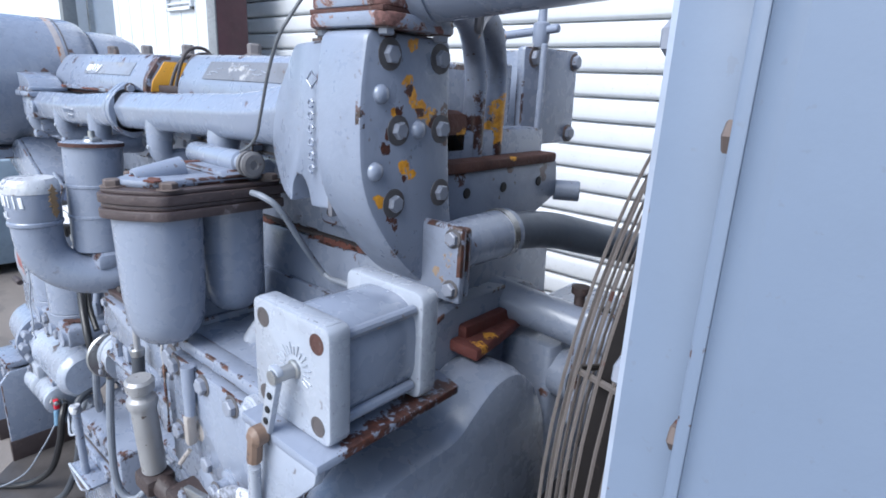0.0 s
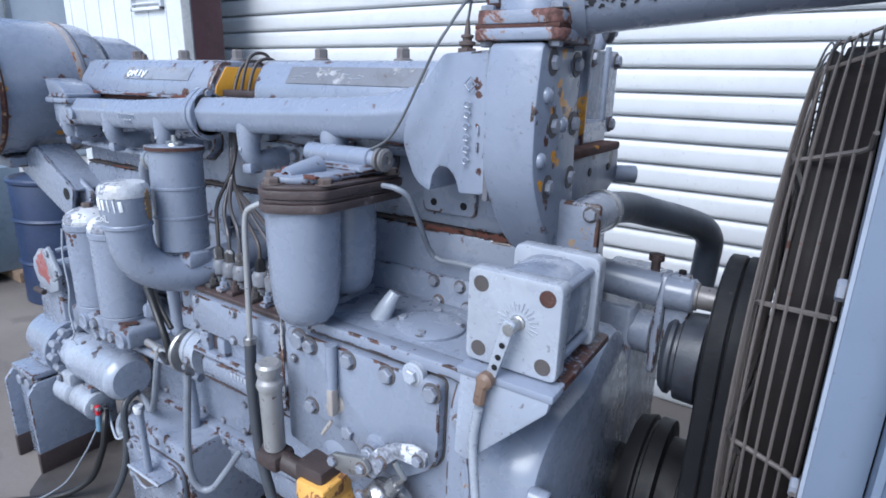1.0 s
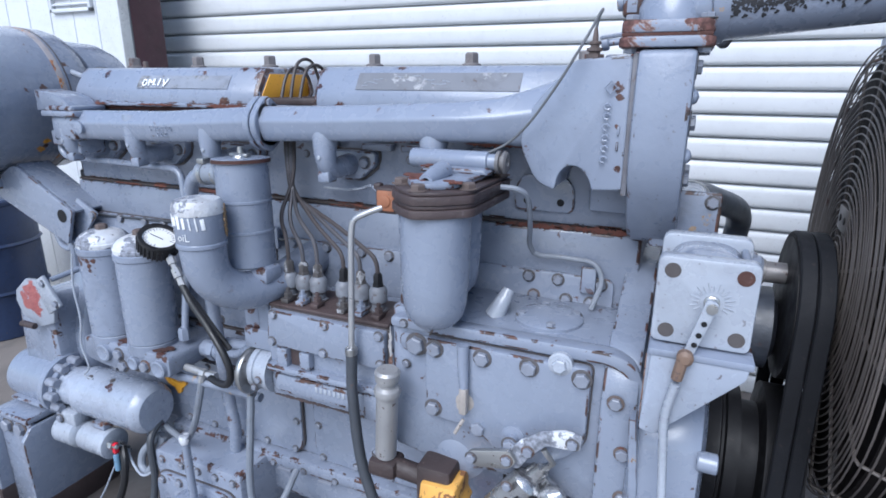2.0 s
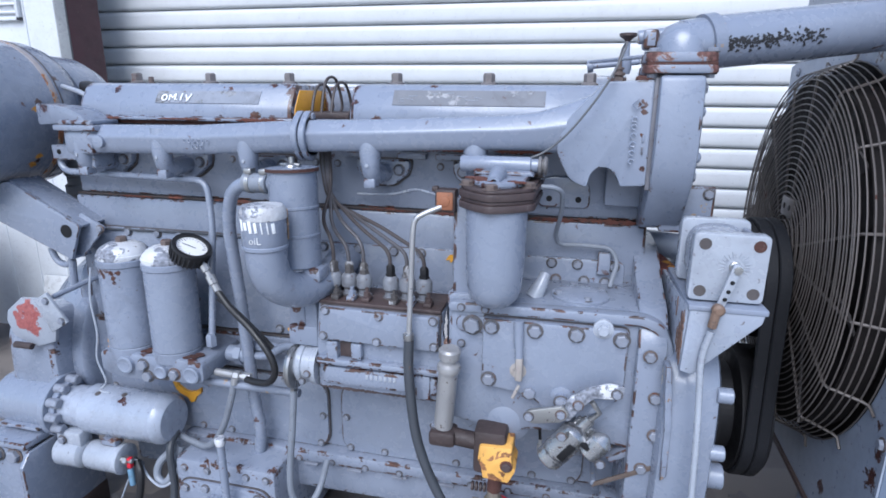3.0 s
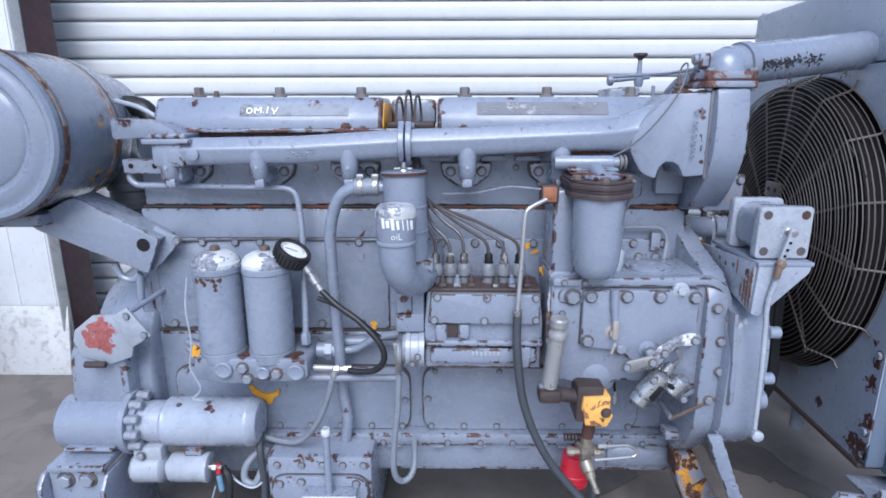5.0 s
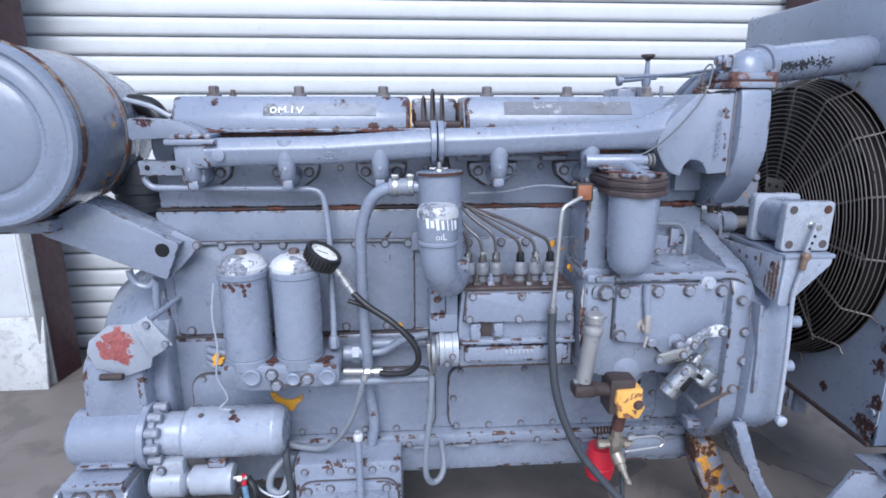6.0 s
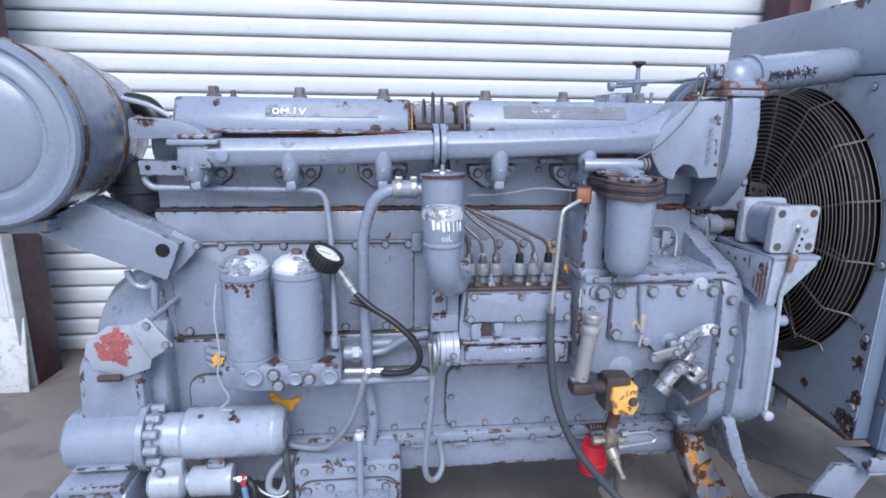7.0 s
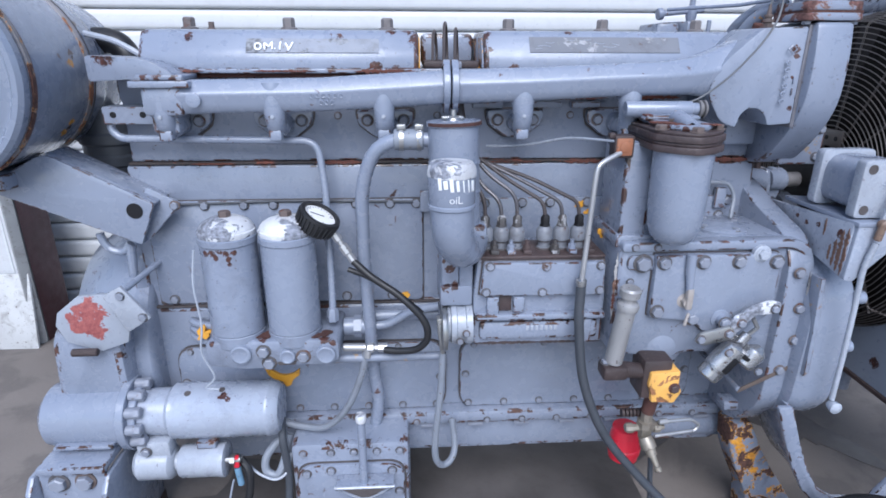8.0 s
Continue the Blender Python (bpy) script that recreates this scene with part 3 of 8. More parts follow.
bmesh.ops.transform(tmp, matrix=Matrix.Translation((0.83, -0.1062, 1.1108)) @ pose(0, 0, 0, -33.5) @ Matrix.Diagonal((0.30, 0.0009, 0.034, 1)), verts=tmp.verts)
join(bm, tmp)
part("label_strip", bm, SCUFF, engine)
bm = bmesh.new()
box(bm, (0.4715, 0.025, 1.0665), (0.5835, 0.115, 1.134), 0.010)
part("cover_bridge", bm, PAINT, engine)
bm = bmesh.new()
box(bm, (0.474, -0.10, 1.0665), (0.582, 0.02, 1.080), 0.003)
part("bridge_floor", bm, BROWN_OXIDE, engine)
# bare yellow ends of the covers in the gap
bm = bmesh.new()
prism(bm, [(-0.110, 1.067), (-0.106, 1.086), (-0.080, 1.124), (0.08, 1.124), (0.11, 1.067)], "x", 0.4630, 0.4662, 0.001)
part("cover_end", bm, YELLOW, engine, "rocker cover end with bare yellow paint")
bm = bmesh.new()
prism(bm, [(-0.110, 1.067), (-0.106, 1.086), (-0.080, 1.124), (0.08, 1.124), (0.11, 1.067)], "x", 0.5878, 0.591, 0.001)
part("cover_end", bm, surface("rusty_cover_end", GREY, 0.5, rust=0.85, under=OLD_YELLOW, rust_col=(0.075, 0.036, 0.026), dirt=0.4), engine, "rocker cover end with rust and yellow")
bm = bmesh.new()
blot(bm, (0.585, -0.03, 1.067), (0, 0, 1), (0.028, 0.03), 4)
part("yellow_flake", bm, YELLOW, engine)
bm = bmesh.new()
blot(bm, (0.548, -0.06, 1.067), (0, 0, 1), (0.03, 0.022), 5)
part("yellow_flake", bm, YELLOW, engine)
# bleed lines looped in the gap
for k, (dx, h) in enumerate(((0.0, 0.028), (0.022, 0.042), (0.044, 0.032))):
    bm = bmesh.new()
    x = 0.492 + dx
    tube(bm, glide([(x, -0.095, 1.02), (x, -0.085, 1.075), (x + 0.002, -0.06, 1.10 + h), (x + 0.008, -0.02, 1.105 + h), (x + 0.012, 0.0, 1.09), (x + 0.01, -0.03, 1.07)]), 0.0032, 8)
    part("fuel_line", bm, BLACK_LINE, engine)

# water manifold with its legs
AX = [(-0.02, -0.172, 1.018), (0.08, -0.174, 1.020), (0.28, -0.175, 1.023), (0.508, -0.175, 1.036)]
bm = bmesh.new()
MANI = rounded([(-0.80, -0.60), (-1.0, 0.18), (-0.42, 0.98), (0.55, 0.98), (1.0, 0.45), (1.0, -0.55), (0.5, -1.0), (-0.55, -1.0)], [0.35, 0.16, 0.25, 0.3, 0.3, 0.3, 0.3, 0.4], 5)
MANI = [(p.x, p.y) for p in MANI]
beam(bm, AX, MANI, [0.031, 0.030, 0.030, 0.031])
lathe(bm, (0.060, -0.205, 1.015), (0, -1, 0), [(-0.01, 0.013), (0.003, 0.013), (0.004, 0.010), (0.004, 0)], 16)
manifold = part("water_manifold", bm, PAINT, engine, "tubular water manifold in glossy grey paint")
bm = bmesh.new()
beam(bm, [(0.532, -0.175, 1.037), (0.66, -0.177, 1.041), (0.86, -0.180, 1.050), (0.92, -0.181, 1.052), (0.97, -0.174, 1.055), (1.01, -0.159, 1.059), (1.05, -0.151, 1.064), (1.09, -0.148, 1.070)],
     MANI, [0.031, 0.030, 0.030, 0.031, 0.034, 0.042, 0.052, 0.062])
manifold2 = part("water_manifold", bm, PAINT, engine)
for k in range(9):
    bm = bmesh.new()
    cx, cz = (0.268 + 0.0105 * k, 1.022) if k < 6 else (0.284 + 0.010 * (k - 6), 1.010)
    tube(bm, [Vector((cx + 0.0032 * math.cos(a), -0.2040 + (0.0025 if k > 5 else 0.0), cz + 0.0042 * math.sin(a))) for a in (0.4, 1.3, 2.2, 3.1, 4.0, 4.9 + 0.4 * (k % 3))], 0.0012, 6)
    part("cast_figure", bm, PAINT, manifold)
for x0, x1 in ((0.506, 0.519), (0.522, 0.535)):
    bm = bmesh.new()
    cyl(bm, (x0, -0.175, 1.036), (x1, -0.175, 1.036), 0.040, seg=28)
    prism(bm, rounded([(-0.205, 1.065), (-0.175, 1.088), (-0.145, 1.065), (-0.145, 1.005), (-0.175, 0.984), (-0.205, 1.005)], 0.012), "x", x0, x1, 0.002)
    fl = part("manifold_flange", bm, PAINT, engine)
bolts(fl, [(0.535, -0.175, 1.074)], (1, 0, 0), 0.007)
for x in (-0.003, 0.195, 0.396, 0.657, 0.862):
    bm = bmesh.new()
    tube(bm, glide([(x, -0.176, 1.040), (x, -0.182, 1.010), (x + 0.001, -0.184, 0.985), (x + 0.001, -0.176, 0.966), (x + 0.002, -0.150, 0.962), (x + 0.002, -0.100, 0.964)], 4),
         [0.024, 0.024, 0.0235, 0.023, 0.022, 0.021, 0.020, 0.0195, 0.019, 0.0185, 0.018, 0.018, 0.018, 0.018, 0.018, 0.0185, 0.019, 0.019, 0.020, 0.020, 0.021], 20)
    box(bm, (x - 0.012, -0.194, 0.940), (x + 0.012, -0.166, 0.960), 0.004)
    prism(bm, rounded([(x - 0.058, 0.988), (x + 0.058, 0.988), (x + 0.056, 0.962), (x + 0.020, 0.934), (x - 0.020, 0.934), (x - 0.056, 0.962)], 0.010), "y", -0.112, -0.091, 0.003)
    leg = part("manifold_leg", bm, PAINT, engine)
    seam("leg_gasket", rounded([(x - 0.058, 0.988), (x + 0.058, 0.988), (x + 0.056, 0.962), (x + 0.020, 0.934), (x - 0.020, 0.934), (x - 0.056, 0.962)], 0.010), "y", -0.0955, -0.0905, engine, 0.003)
    bolts(leg, [(x - 0.036, -0.112, 0.968), (x + 0.036, -0.112, 0.968)], r=0.0095)
    bolts(leg, [(x + 0.0, -0.2015, 0.985)], r=0.004, mesh=PALE_MESH)
for x in (0.60, 0.72, 0.80, 0.93):
    bm = bmesh.new()
    box(bm, (x - 0.03, -0.118, 0.991), (x + 0.03, -0.098, 1.003), 0.002)
    part("clamp_bar", bm, WORN, engine)
# rear end of the manifold and its elbow
bm = bmesh.new()
box(bm, (-0.034, -0.203, 0.985), (0.040, -0.140, 1.042), 0.012)
box(bm, (-0.048, -0.21, 1.036), (0.056, -0.135, 1.048), 0.003)
box(bm, (-0.028, -0.184, 0.953), (0.022, -0.12, 0.99), 0.008)
rear_block = part("manifold_end", bm, CAST, engine)
bolts(rear_block, [(-0.032, -0.2, 1.048), (0.04, -0.2, 1.048)], (0, 0, 1), 0.007)
bm = bmesh.new()
prism(bm, rounded([(-0.138, 1.044), (-0.138, 1.090), (-0.055, 1.088), (-0.008, 1.080), (0.020, 1.064), (0.034, 1.046), (0.034, 1.041), (-0.030, 1.041), (-0.045, 1.050)],
                  [0.01, 0.012, 0.03, 0.03, 0.025, 0.004, 0.002, 0.002, 0.02], 6), "y", -0.196, -0.128, 0.016)
for v in bm.verts:
    v.co.y += 0.55 * max(0.0, -0.07 - v.co.x)
box(bm, (-0.036, -0.204, 1.049), (0.046, -0.126, 1.058), 0.003)
part("outlet_elbow", bm, surface("elbow_paint", GREY, 0.3, coat=0.2, rust=0.3, dirt=0.2, chips=[(-0.10, -0.178, 1.088, 0.016), (-0.075, -0.182, 1.087, 0.012), (-0.055, -0.176, 1.089, 0.010), (-0.12, -0.180, 1.089, 0.012), (0.005, -0.205, 1.055, 0.012), (-0.02, -0.2, 1.05, 0.009), (0.03, -0.2, 1.052, 0.008)]), engine, "cast elbow with chipped rusty paint")
bm = bmesh.new()
box(bm, (-0.135, -0.14, 0.965), (0.0, -0.10, 0.998), 0.003)
plate = part("lifting_lug", bm, WORN, engine)
# Black discs paint the dark inside of the two lug holes.
for x in (-0.115, -0.06):
    bm = bmesh.new()
    cyl(bm, (x, -0.1415, 0.983), (x, -0.138, 0.983), 0.006, seg=14)
    part("hole", bm, BLACK, plate)

# front thermostat housing: wedge, box, flange, dome, pipe to the radiator
bm = bmesh.new()
prism(bm, rounded([(1.005, 1.024), (1.02, 1.075), (1.083, 1.140), (1.158, 1.143), (1.158, 0.972), (1.118, 0.968), (1.112, 0.985), (1.098, 0.999), (1.080, 0.999),
                   (1.068, 0.985), (1.064, 0.962), (1.035, 0.972)],
                  [0.02, 0.03, 0.008, 0.004, 0.004, 0.004, 0.008, 0.008, 0.008, 0.008, 0.006, 0.02]), "y", -0.228, -0.10, 0.009)
for v in bm.verts:
    if v.co.y < -0.15:
        v.co.y += 0.22 * max(0.0, 1.15 - v.co.x)
wedge = part("thermostat_casting", bm, surface("outlet_paint", GREY, 0.32, rust=0.2, dirt=0.15, bump=0.08, lumps=1.8, wash=0.06, edges=0.5,
             chips=[(1.142, -0.228, 1.105, 0.007), (1.145, -0.228, 1.092, 0.006), (1.150, -0.228, 1.0, 0.005), (1.09, -0.228, 1.002, 0.006), (1.145, -0.228, 1.055, 0.004)]),
             engine, "wedge-shaped water outlet casting with raised figures")
for k, z in enumerate((1.012, 1.026, 1.040, 1.054, 1.068, 1.080)):
    bm = bmesh.new()
    tube(bm, [Vector((1.1315 + 0.0045 * math.cos(a), -0.229, z + 0.0042 * math.sin(a))) for a in (0.3, 1.2, 2.1, 3.0, 3.9, 4.8 + 0.3 * (k % 3))], 0.0014, 6)
    part("cast_figure", bm, PAINT, wedge)
for z in (1.03, 1.05):
    bm = bmesh.new()
    box(bm, (1.146, -0.230, z - 0.006), (1.149, -0.2265, z + 0.006), 0.001)
    part("cast_figure", bm, PAINT, wedge)
bm = bmesh.new()
tube(bm, [Vector((1.134 + dx, -0.229, 1.104 + dz)) for dx, dz in ((0.008, 0), (0, 0.008), (-0.008, 0), (0, -0.008))], 0.0013, 6, closed=True)
part("cast_figure", bm, PAINT, wedge)
bm = bmesh.new()
box(bm, (1.1575, -0.2285, 0.965), (1.1645, -0.12, 1.146), 0.001)
part("housing_gasket", bm, surface("seeping_joint", (0.14, 0.14, 0.16), 0.5, rust=0.45, dirt=0.6), engine)
# upright box, its front face flat and many-sided
SIDE = [(-0.240, 1.150), (-0.125, 1.150), (-0.122, 1.06), (-0.112, 0.96), (-0.092, 0.900), (-0.092, 0.876), (-0.150, 0.884), (-0.20, 0.930), (-0.248, 1.0), (-0.250, 1.09)]
bm = bmesh.new()
prism(bm, rounded(SIDE, [0.01, 0.01, 0.03, 0.03, 0.01, 0.01, 0.03, 0.05, 0.04, 0.05], 6), "x", 1.164, 1.232, 0.012)
housing = part("thermostat_housing", bm, surface("housing_paint", GREY, 0.32, rust=0.2, dirt=0.2, bump=0.10, lumps=1.5, wash=0.07, edges=0.5,
    flakes=[(1.232, -0.19, 1.105, 0.008), (1.232, -0.18, 1.092, 0.009), (1.232, -0.168, 1.080, 0.009), (1.232, -0.155, 1.072, 0.009), (1.232, -0.205, 1.078, 0.005), (1.232, -0.192, 1.024, 0.008),
            (1.232, -0.18, 1.017, 0.006), (1.232, -0.225, 0.992, 0.007), (1.232, -0.18, 1.14, 0.007)],
    chips=[(1.232, -0.186, 1.098, 0.006), (1.232, -0.170, 1.078, 0.006), (1.232, -0.148, 1.068, 0.009), (1.232, -0.212, 1.058, 0.006), (1.232, -0.216, 1.044, 0.007), (1.232, -0.20, 1.08, 0.006),
           (1.232, -0.205, 0.976, 0.008), (1.232, -0.13, 1.075, 0.009), (1.232, -0.125, 1.05, 0.008), (1.232, -0.19, 1.012, 0.004), (1.232, -0.2, 0.965, 0.005), (1.20, -0.15, 0.883, 0.012)]),
    engine, "tall thermostat housing, front face chipped to yellow and rust")
bolts(housing, [(1.232, -0.213, 1.130), (1.232, -0.200, 1.060), (1.232, -0.204, 0.988), (1.232, -0.142, 1.130), (1.232, -0.137, 1.060), (1.232, -0.134, 0.992)], (1, 0, 0), 0.0088, hex_head(BOLT, DARK_RIM, wide=1.7))
for y, z in ((-0.224, 1.094), (-0.230, 1.022), (-0.172, 1.060)):
    bm = bmesh.new()
    lathe(bm, (1.231, y, z), (1, 0, 0), [(0, 0.0095), (0.003, 0.0092), (0.006, 0.007), (0.0085, 0.0)], 16)
    part("plug", bm, PAINT, housing)
bm = bmesh.new()
prism(bm, rounded([(1.138, -0.240), (1.250, -0.240), (1.250, -0.135), (1.138, -0.135)], 0.018), "z", 1.152, 1.165, 0.003)
FLAKING = surface("flaking_flange", GREY, 0.45, rust=0.98, under=(0.22, 0.15, 0.135), rust_col=(0.10, 0.048, 0.042), dirt=0.4, bump=0.2)
flange_lo = part("outlet_flange", bm, FLAKING, engine, "rusty bolted flange")
bm = bmesh.new()
prism(bm, rounded([(1.140, -0.238), (1.248, -0.238), (1.248, -0.137), (1.140, -0.137)], 0.018), "z", 1.169, 1.184, 0.003)
flange_hi = part("outlet_flange", bm, FLAKING, engine)
bm = bmesh.new()
box(bm, (1.142, -0.236, 1.1645), (1.246, -0.14, 1.1695), 0.001)
part("flange_gasket", bm, RUST, engine)
bolts(flange_lo, [(1.152, -0.224, 1.152), (1.238, -0.224, 1.152), (1.238, -0.15, 1.152)], (0, 0, -1), 0.008, RUSTY_MESH)
bolts(flange_hi, [(1.152, -0.224, 1.184), (1.238, -0.224, 1.184), (1.152, -0.15, 1.184)], (0, 0, 1), 0.0085)
bm = bmesh.new()
lathe(bm, (1.196, -0.188, 1.183), (0, 0, 1), [(0, 0.043), (0.018, 0.042), (0.032, 0.036), (0.043, 0.026), (0.049, 0.012), (0.050, 0)], 32)
cyl(bm, (1.196, -0.188, 1.196), (1.232, -0.176, 1.201), 0.040, seg=28)
part("outlet_elbow", bm, PAINT, engine)
bm = bmesh.new()
box(bm, (1.136, -0.205, 1.190), (1.160, -0.17, 1.222), 0.006)
cyl(bm, (1.128, -0.188, 1.21), (1.17, -0.188, 1.214), 0.011, seg=12)
part("vent_boss", bm, WORN, engine)
bm = bmesh.new()
tube(bm, [Vector(p) for p in ((1.228, -0.178, 1.200), (1.246, -0.172, 1.203))], 0.0455, 28)
part("hose_clamp", bm, WORN, engine)
bm = bmesh.new()
tube(bm, [Vector(p) for p in ((1.23, -0.177, 1.2005), (1.40, -0.129, 1.220), (1.562, -0.082, 1.2385))], 0.0415, 36)
top_pipe = part("radiator_pipe", bm, PAINT, engine, "long grey coolant pipe with a smeared black stencil")
bm = bmesh.new()
tube(bm, [Vector(p) for p in ((1.548, -0.086, 1.237), (1.556, -0.084, 1.2378))], 0.0435, 32)
part("pipe_bead", bm, PAINT, engine)
bm = bmesh.new()
tube(bm, [Vector((1.5585, -0.0832, 1.2381)), Vector((1.563, -0.0819, 1.2386))], 0.0432, 32)
part("pipe_joint", bm, GRIME, engine)
rnd = random.Random(7)
d0, d1 = Vector((1.250, -0.1715, 1.203)), Vector((1.40, -0.129, 1.2205))
axis = (d1 - d0).normalized()
bm = bmesh.new()
for k in range(230):
    u = rnd.random() ** 1.2
    c = d0.lerp(d1, u)
    a = radians(rnd.gauss(-10, 7))
    nrm = Vector((0, -math.cos(a), math.sin(a)))
    nrm = (nrm - axis * nrm.dot(axis)).normalized()
    blot(bm, c + nrm * 0.0411, nrm, (rnd.uniform(0.001, 0.0028), rnd.uniform(0.001, 0.0028)), 70 + k, 0.0012, 9)
tagged(part("stencil_smear", bm, INK, top_pipe), kind="stuff")
bm = bmesh.new()
tube(bm, glide([(1.27, -0.13, 1.175), (1.262, -0.12, 1.16), (1.25, -0.10, 1.17), (1.24, -0.07, 1.185)]), 0.005, 8)
part("bleed_line", bm, LINE, engine)

# cooler and pipes on the far side of the front
bm = bmesh.new()
box(bm, (1.06, 0.20, 1.02), (1.118, 0.32, 1.165), 0.008)
cooler = part("cooler_box", bm, CAST, engine)
bm = bmesh.new()
prism(bm, rounded([(0.168, 1.018), (0.335, 1.018), (0.33, 1.172), (0.163, 1.168)], 0.006), "x", 1.120, 1.134, 0.003)
cooler_lid = part("cooler_lid", bm, PAINT, engine)
bolts(cooler_lid, [(1.134, y, z) for y in (0.19, 0.318) for z in (1.034, 1.153)], (1, 0, 0), 0.0115, RUSTY_MESH)
RISER = surface("riser_paint", GREY, 0.4, rust=0.3, under=OLD_YELLOW, dirt=0.5, bump=0.2, flakes=[(1.18, 0.048, 1.06, 0.022), (1.18, 0.05, 1.085, 0.016), (1.18, 0.045, 1.04, 0.014)],
                chips=[(1.175, 0.0, 1.05, 0.028), (1.17, 0.005, 1.09, 0.012), (1.18, 0.05, 1.022, 0.014), (1.17, -0.005, 1.14, 0.010)])
for y, m in ((0.005, RISER), (0.05, RISER)):
    bm = bmesh.new()
    tube(bm, glide([(1.165, y, 1.01), (1.165, y, 1.07), (1.166, y, 1.11), (1.17, y - 0.012, 1.145), (1.185, y - 0.045, 1.175), (1.20, y - 0.09, 1.19)]), 0.0145, 18)
    part("riser_pipe", bm, m, engine)
bm = bmesh.new()
box(bm, (1.10, -0.11, 1.002), (1.205, 0.165, 1.016), 0.004)
box(bm, (1.115, -0.115, 1.012), (1.175, -0.01, 1.075), 0.014)
cyl(bm, (1.15, -0.06, 1.06), (1.16, -0.085, 1.15), 0.02)
part("riser_base", bm, surface("flaked_riser_base", (0.10, 0.04, 0.028), 0.8, rust=0.3, dirt=0.6, bump=0.4, wash=0.3, flakes=[(1.175, -0.07, 1.06, 0.012), (1.175, -0.03, 1.045, 0.010), (1.205, 0.05, 1.016, 0.008)]), engine, "heavily rusted base plate with yellow flakes")
bm = bmesh.new()
cyl(bm, (1.10, 0.135, 1.016), (1.10, 0.135, 1.14), 0.026)
cyl(bm, (1.17, 0.158, 1.0), (1.17, 0.158, 1.17), 0.005, seg=12)
part("vent_pipe", bm, PAINT, engine)
bm = bmesh.new()
prism(bm, [(-0.115, 1.002), (0.178, 1.004), (0.185, 0.95), (0.12, 0.925), (-0.115, 0.915)], "x", 1.10, 1.200, 0.006)
head_front = part("head_front", bm, surface("front_block_paint", GREY, 0.36, rust=0.2, dirt=0.35, chips=[(1.2, -0.06, 0.998, 0.012), (1.2, 0.05, 0.999, 0.01), (1.2, 0.14, 0.99, 0.014), (1.2, -0.09, 0.95, 0.008)]), engine)
# Plug holes are black discs on the face, their shade painted.
for y in (-0.045, 0.035, 0.125):
    bm = bmesh.new()
    cyl(bm, (1.1995, y, 0.976), (1.2015, y, 0.976), 0.007, seg=12)
    part("plug_hole", bm, BLACK, head_front)
bm = bmesh.new()
tube(bm, glide([(1.244, -0.06, 0.933), (1.250, 0.0, 0.931), (1.262, 0.07, 0.922), (1.285, 0.13, 0.906), (1.312, 0.20, 0.887), (1.338, 0.27, 0.864), (1.350, 0.315, 0.832), (1.348, 0.335, 0.79), (1.344, 0.34, 0.72)]),
     0.0245, 20)
part("lower_coolant_pipe", bm, surface("coolant_hose", (0.072, 0.086, 0.112), 0.42, dirt=0.3), engine, "dark coolant hose to the water pump")
bm = bmesh.new()
tube(bm, [Vector((1.242, -0.145, 0.925)), Vector((1.243, -0.10, 0.931)), Vector((1.247, -0.02, 0.932))], 0.0295, 24)
part("pipe_sleeve", bm, PAINT, engine)
bm = bmesh.new()
tube(bm, [Vector((1.2455, -0.040, 0.932)), Vector((1.246, -0.030, 0.932))], 0.0312, 24)
part("hose_clip", bm, STEEL, engine)
bm = bmesh.new()
box(bm, (1.196, -0.158, 0.880), (1.286, -0.147, 0.966), 0.005)
box(bm, (1.200, -0.143, 0.884), (1.282, -0.134, 0.962), 0.004)
pf = part("pipe_flange", bm, WORN, engine)
bolts(pf, [(1.274, -0.158, 0.952), (1.274, -0.158, 0.896)], (0, -1, 0), 0.008)
bm = bmesh.new()
cyl(bm, (1.19, 0.19, 0.955), (1.225, 0.21, 0.955), 0.016, seg=14)
part("blank_plug", bm, WORN, engine)
bm = bmesh.new()
prism(bm, [(1.17, -0.075), (1.258, -0.078), (1.243, 0.02), (1.212, 0.15), (1.17, 0.15)], "z", 0.774, 0.790, 0.004)
box(bm, (1.20, -0.06, 0.786), (1.225, 0.14, 0.806), 0.004)
part("rusty_ledge", bm, surface("flaky_rust", (0.12, 0.034, 0.027), 0.8, rust=0.3, dirt=0.5, bump=0.4, flakes=[(1.25, -0.06, 0.787, 0.012), (1.24, -0.03, 0.79, 0.010)]), engine, "rust-red ledge with yellow flecks")

# ---- sump, rail, mounts ----
bm = bmesh.new()
box(bm, (0.135, -0.150, 0.268), (1.245, 0.29, 0.300), 0.008)
rail = part("sump_rail", bm, PAINT, engine)
bolts(rail, [(0.20 + 0.083 * k, -0.150, 0.277) for k in range(13)], r=0.0065)
for k in range(9):
    bm = bmesh.new()
    box(bm, (0.24 + 0.11 * k, -0.152, 0.262), (0.275 + 0.11 * k, -0.12, 0.268), 0.001)
    part("rail_clip", bm, BOLT, rail)
bm = bmesh.new()
box(bm, (0.40, -0.128, 0.178), (1.20, 0.26, 0.268), 0.014)
# Rear box added to block light that came through beneath the starter.
box(bm, (-0.10, -0.06, 0.12), (0.40, 0.24, 0.268), 0.012)
part("oil_pan", bm, PAINT, engine)
bm = bmesh.new()
box(bm, (0.172, -0.238, 0.035), (0.432, 0.24, 0.292), 0.014)
sump = part("sump_box", bm, CAST, engine)
bm = bmesh.new()
prism(bm, rounded([(0.186, 0.035), (0.420, 0.035), (0.420, 0.245), (0.186, 0.245)], 0.04, 6), "y", -0.250, -0.237, 0.003)
lid = part("sump_cover", bm, PAINT, engine)
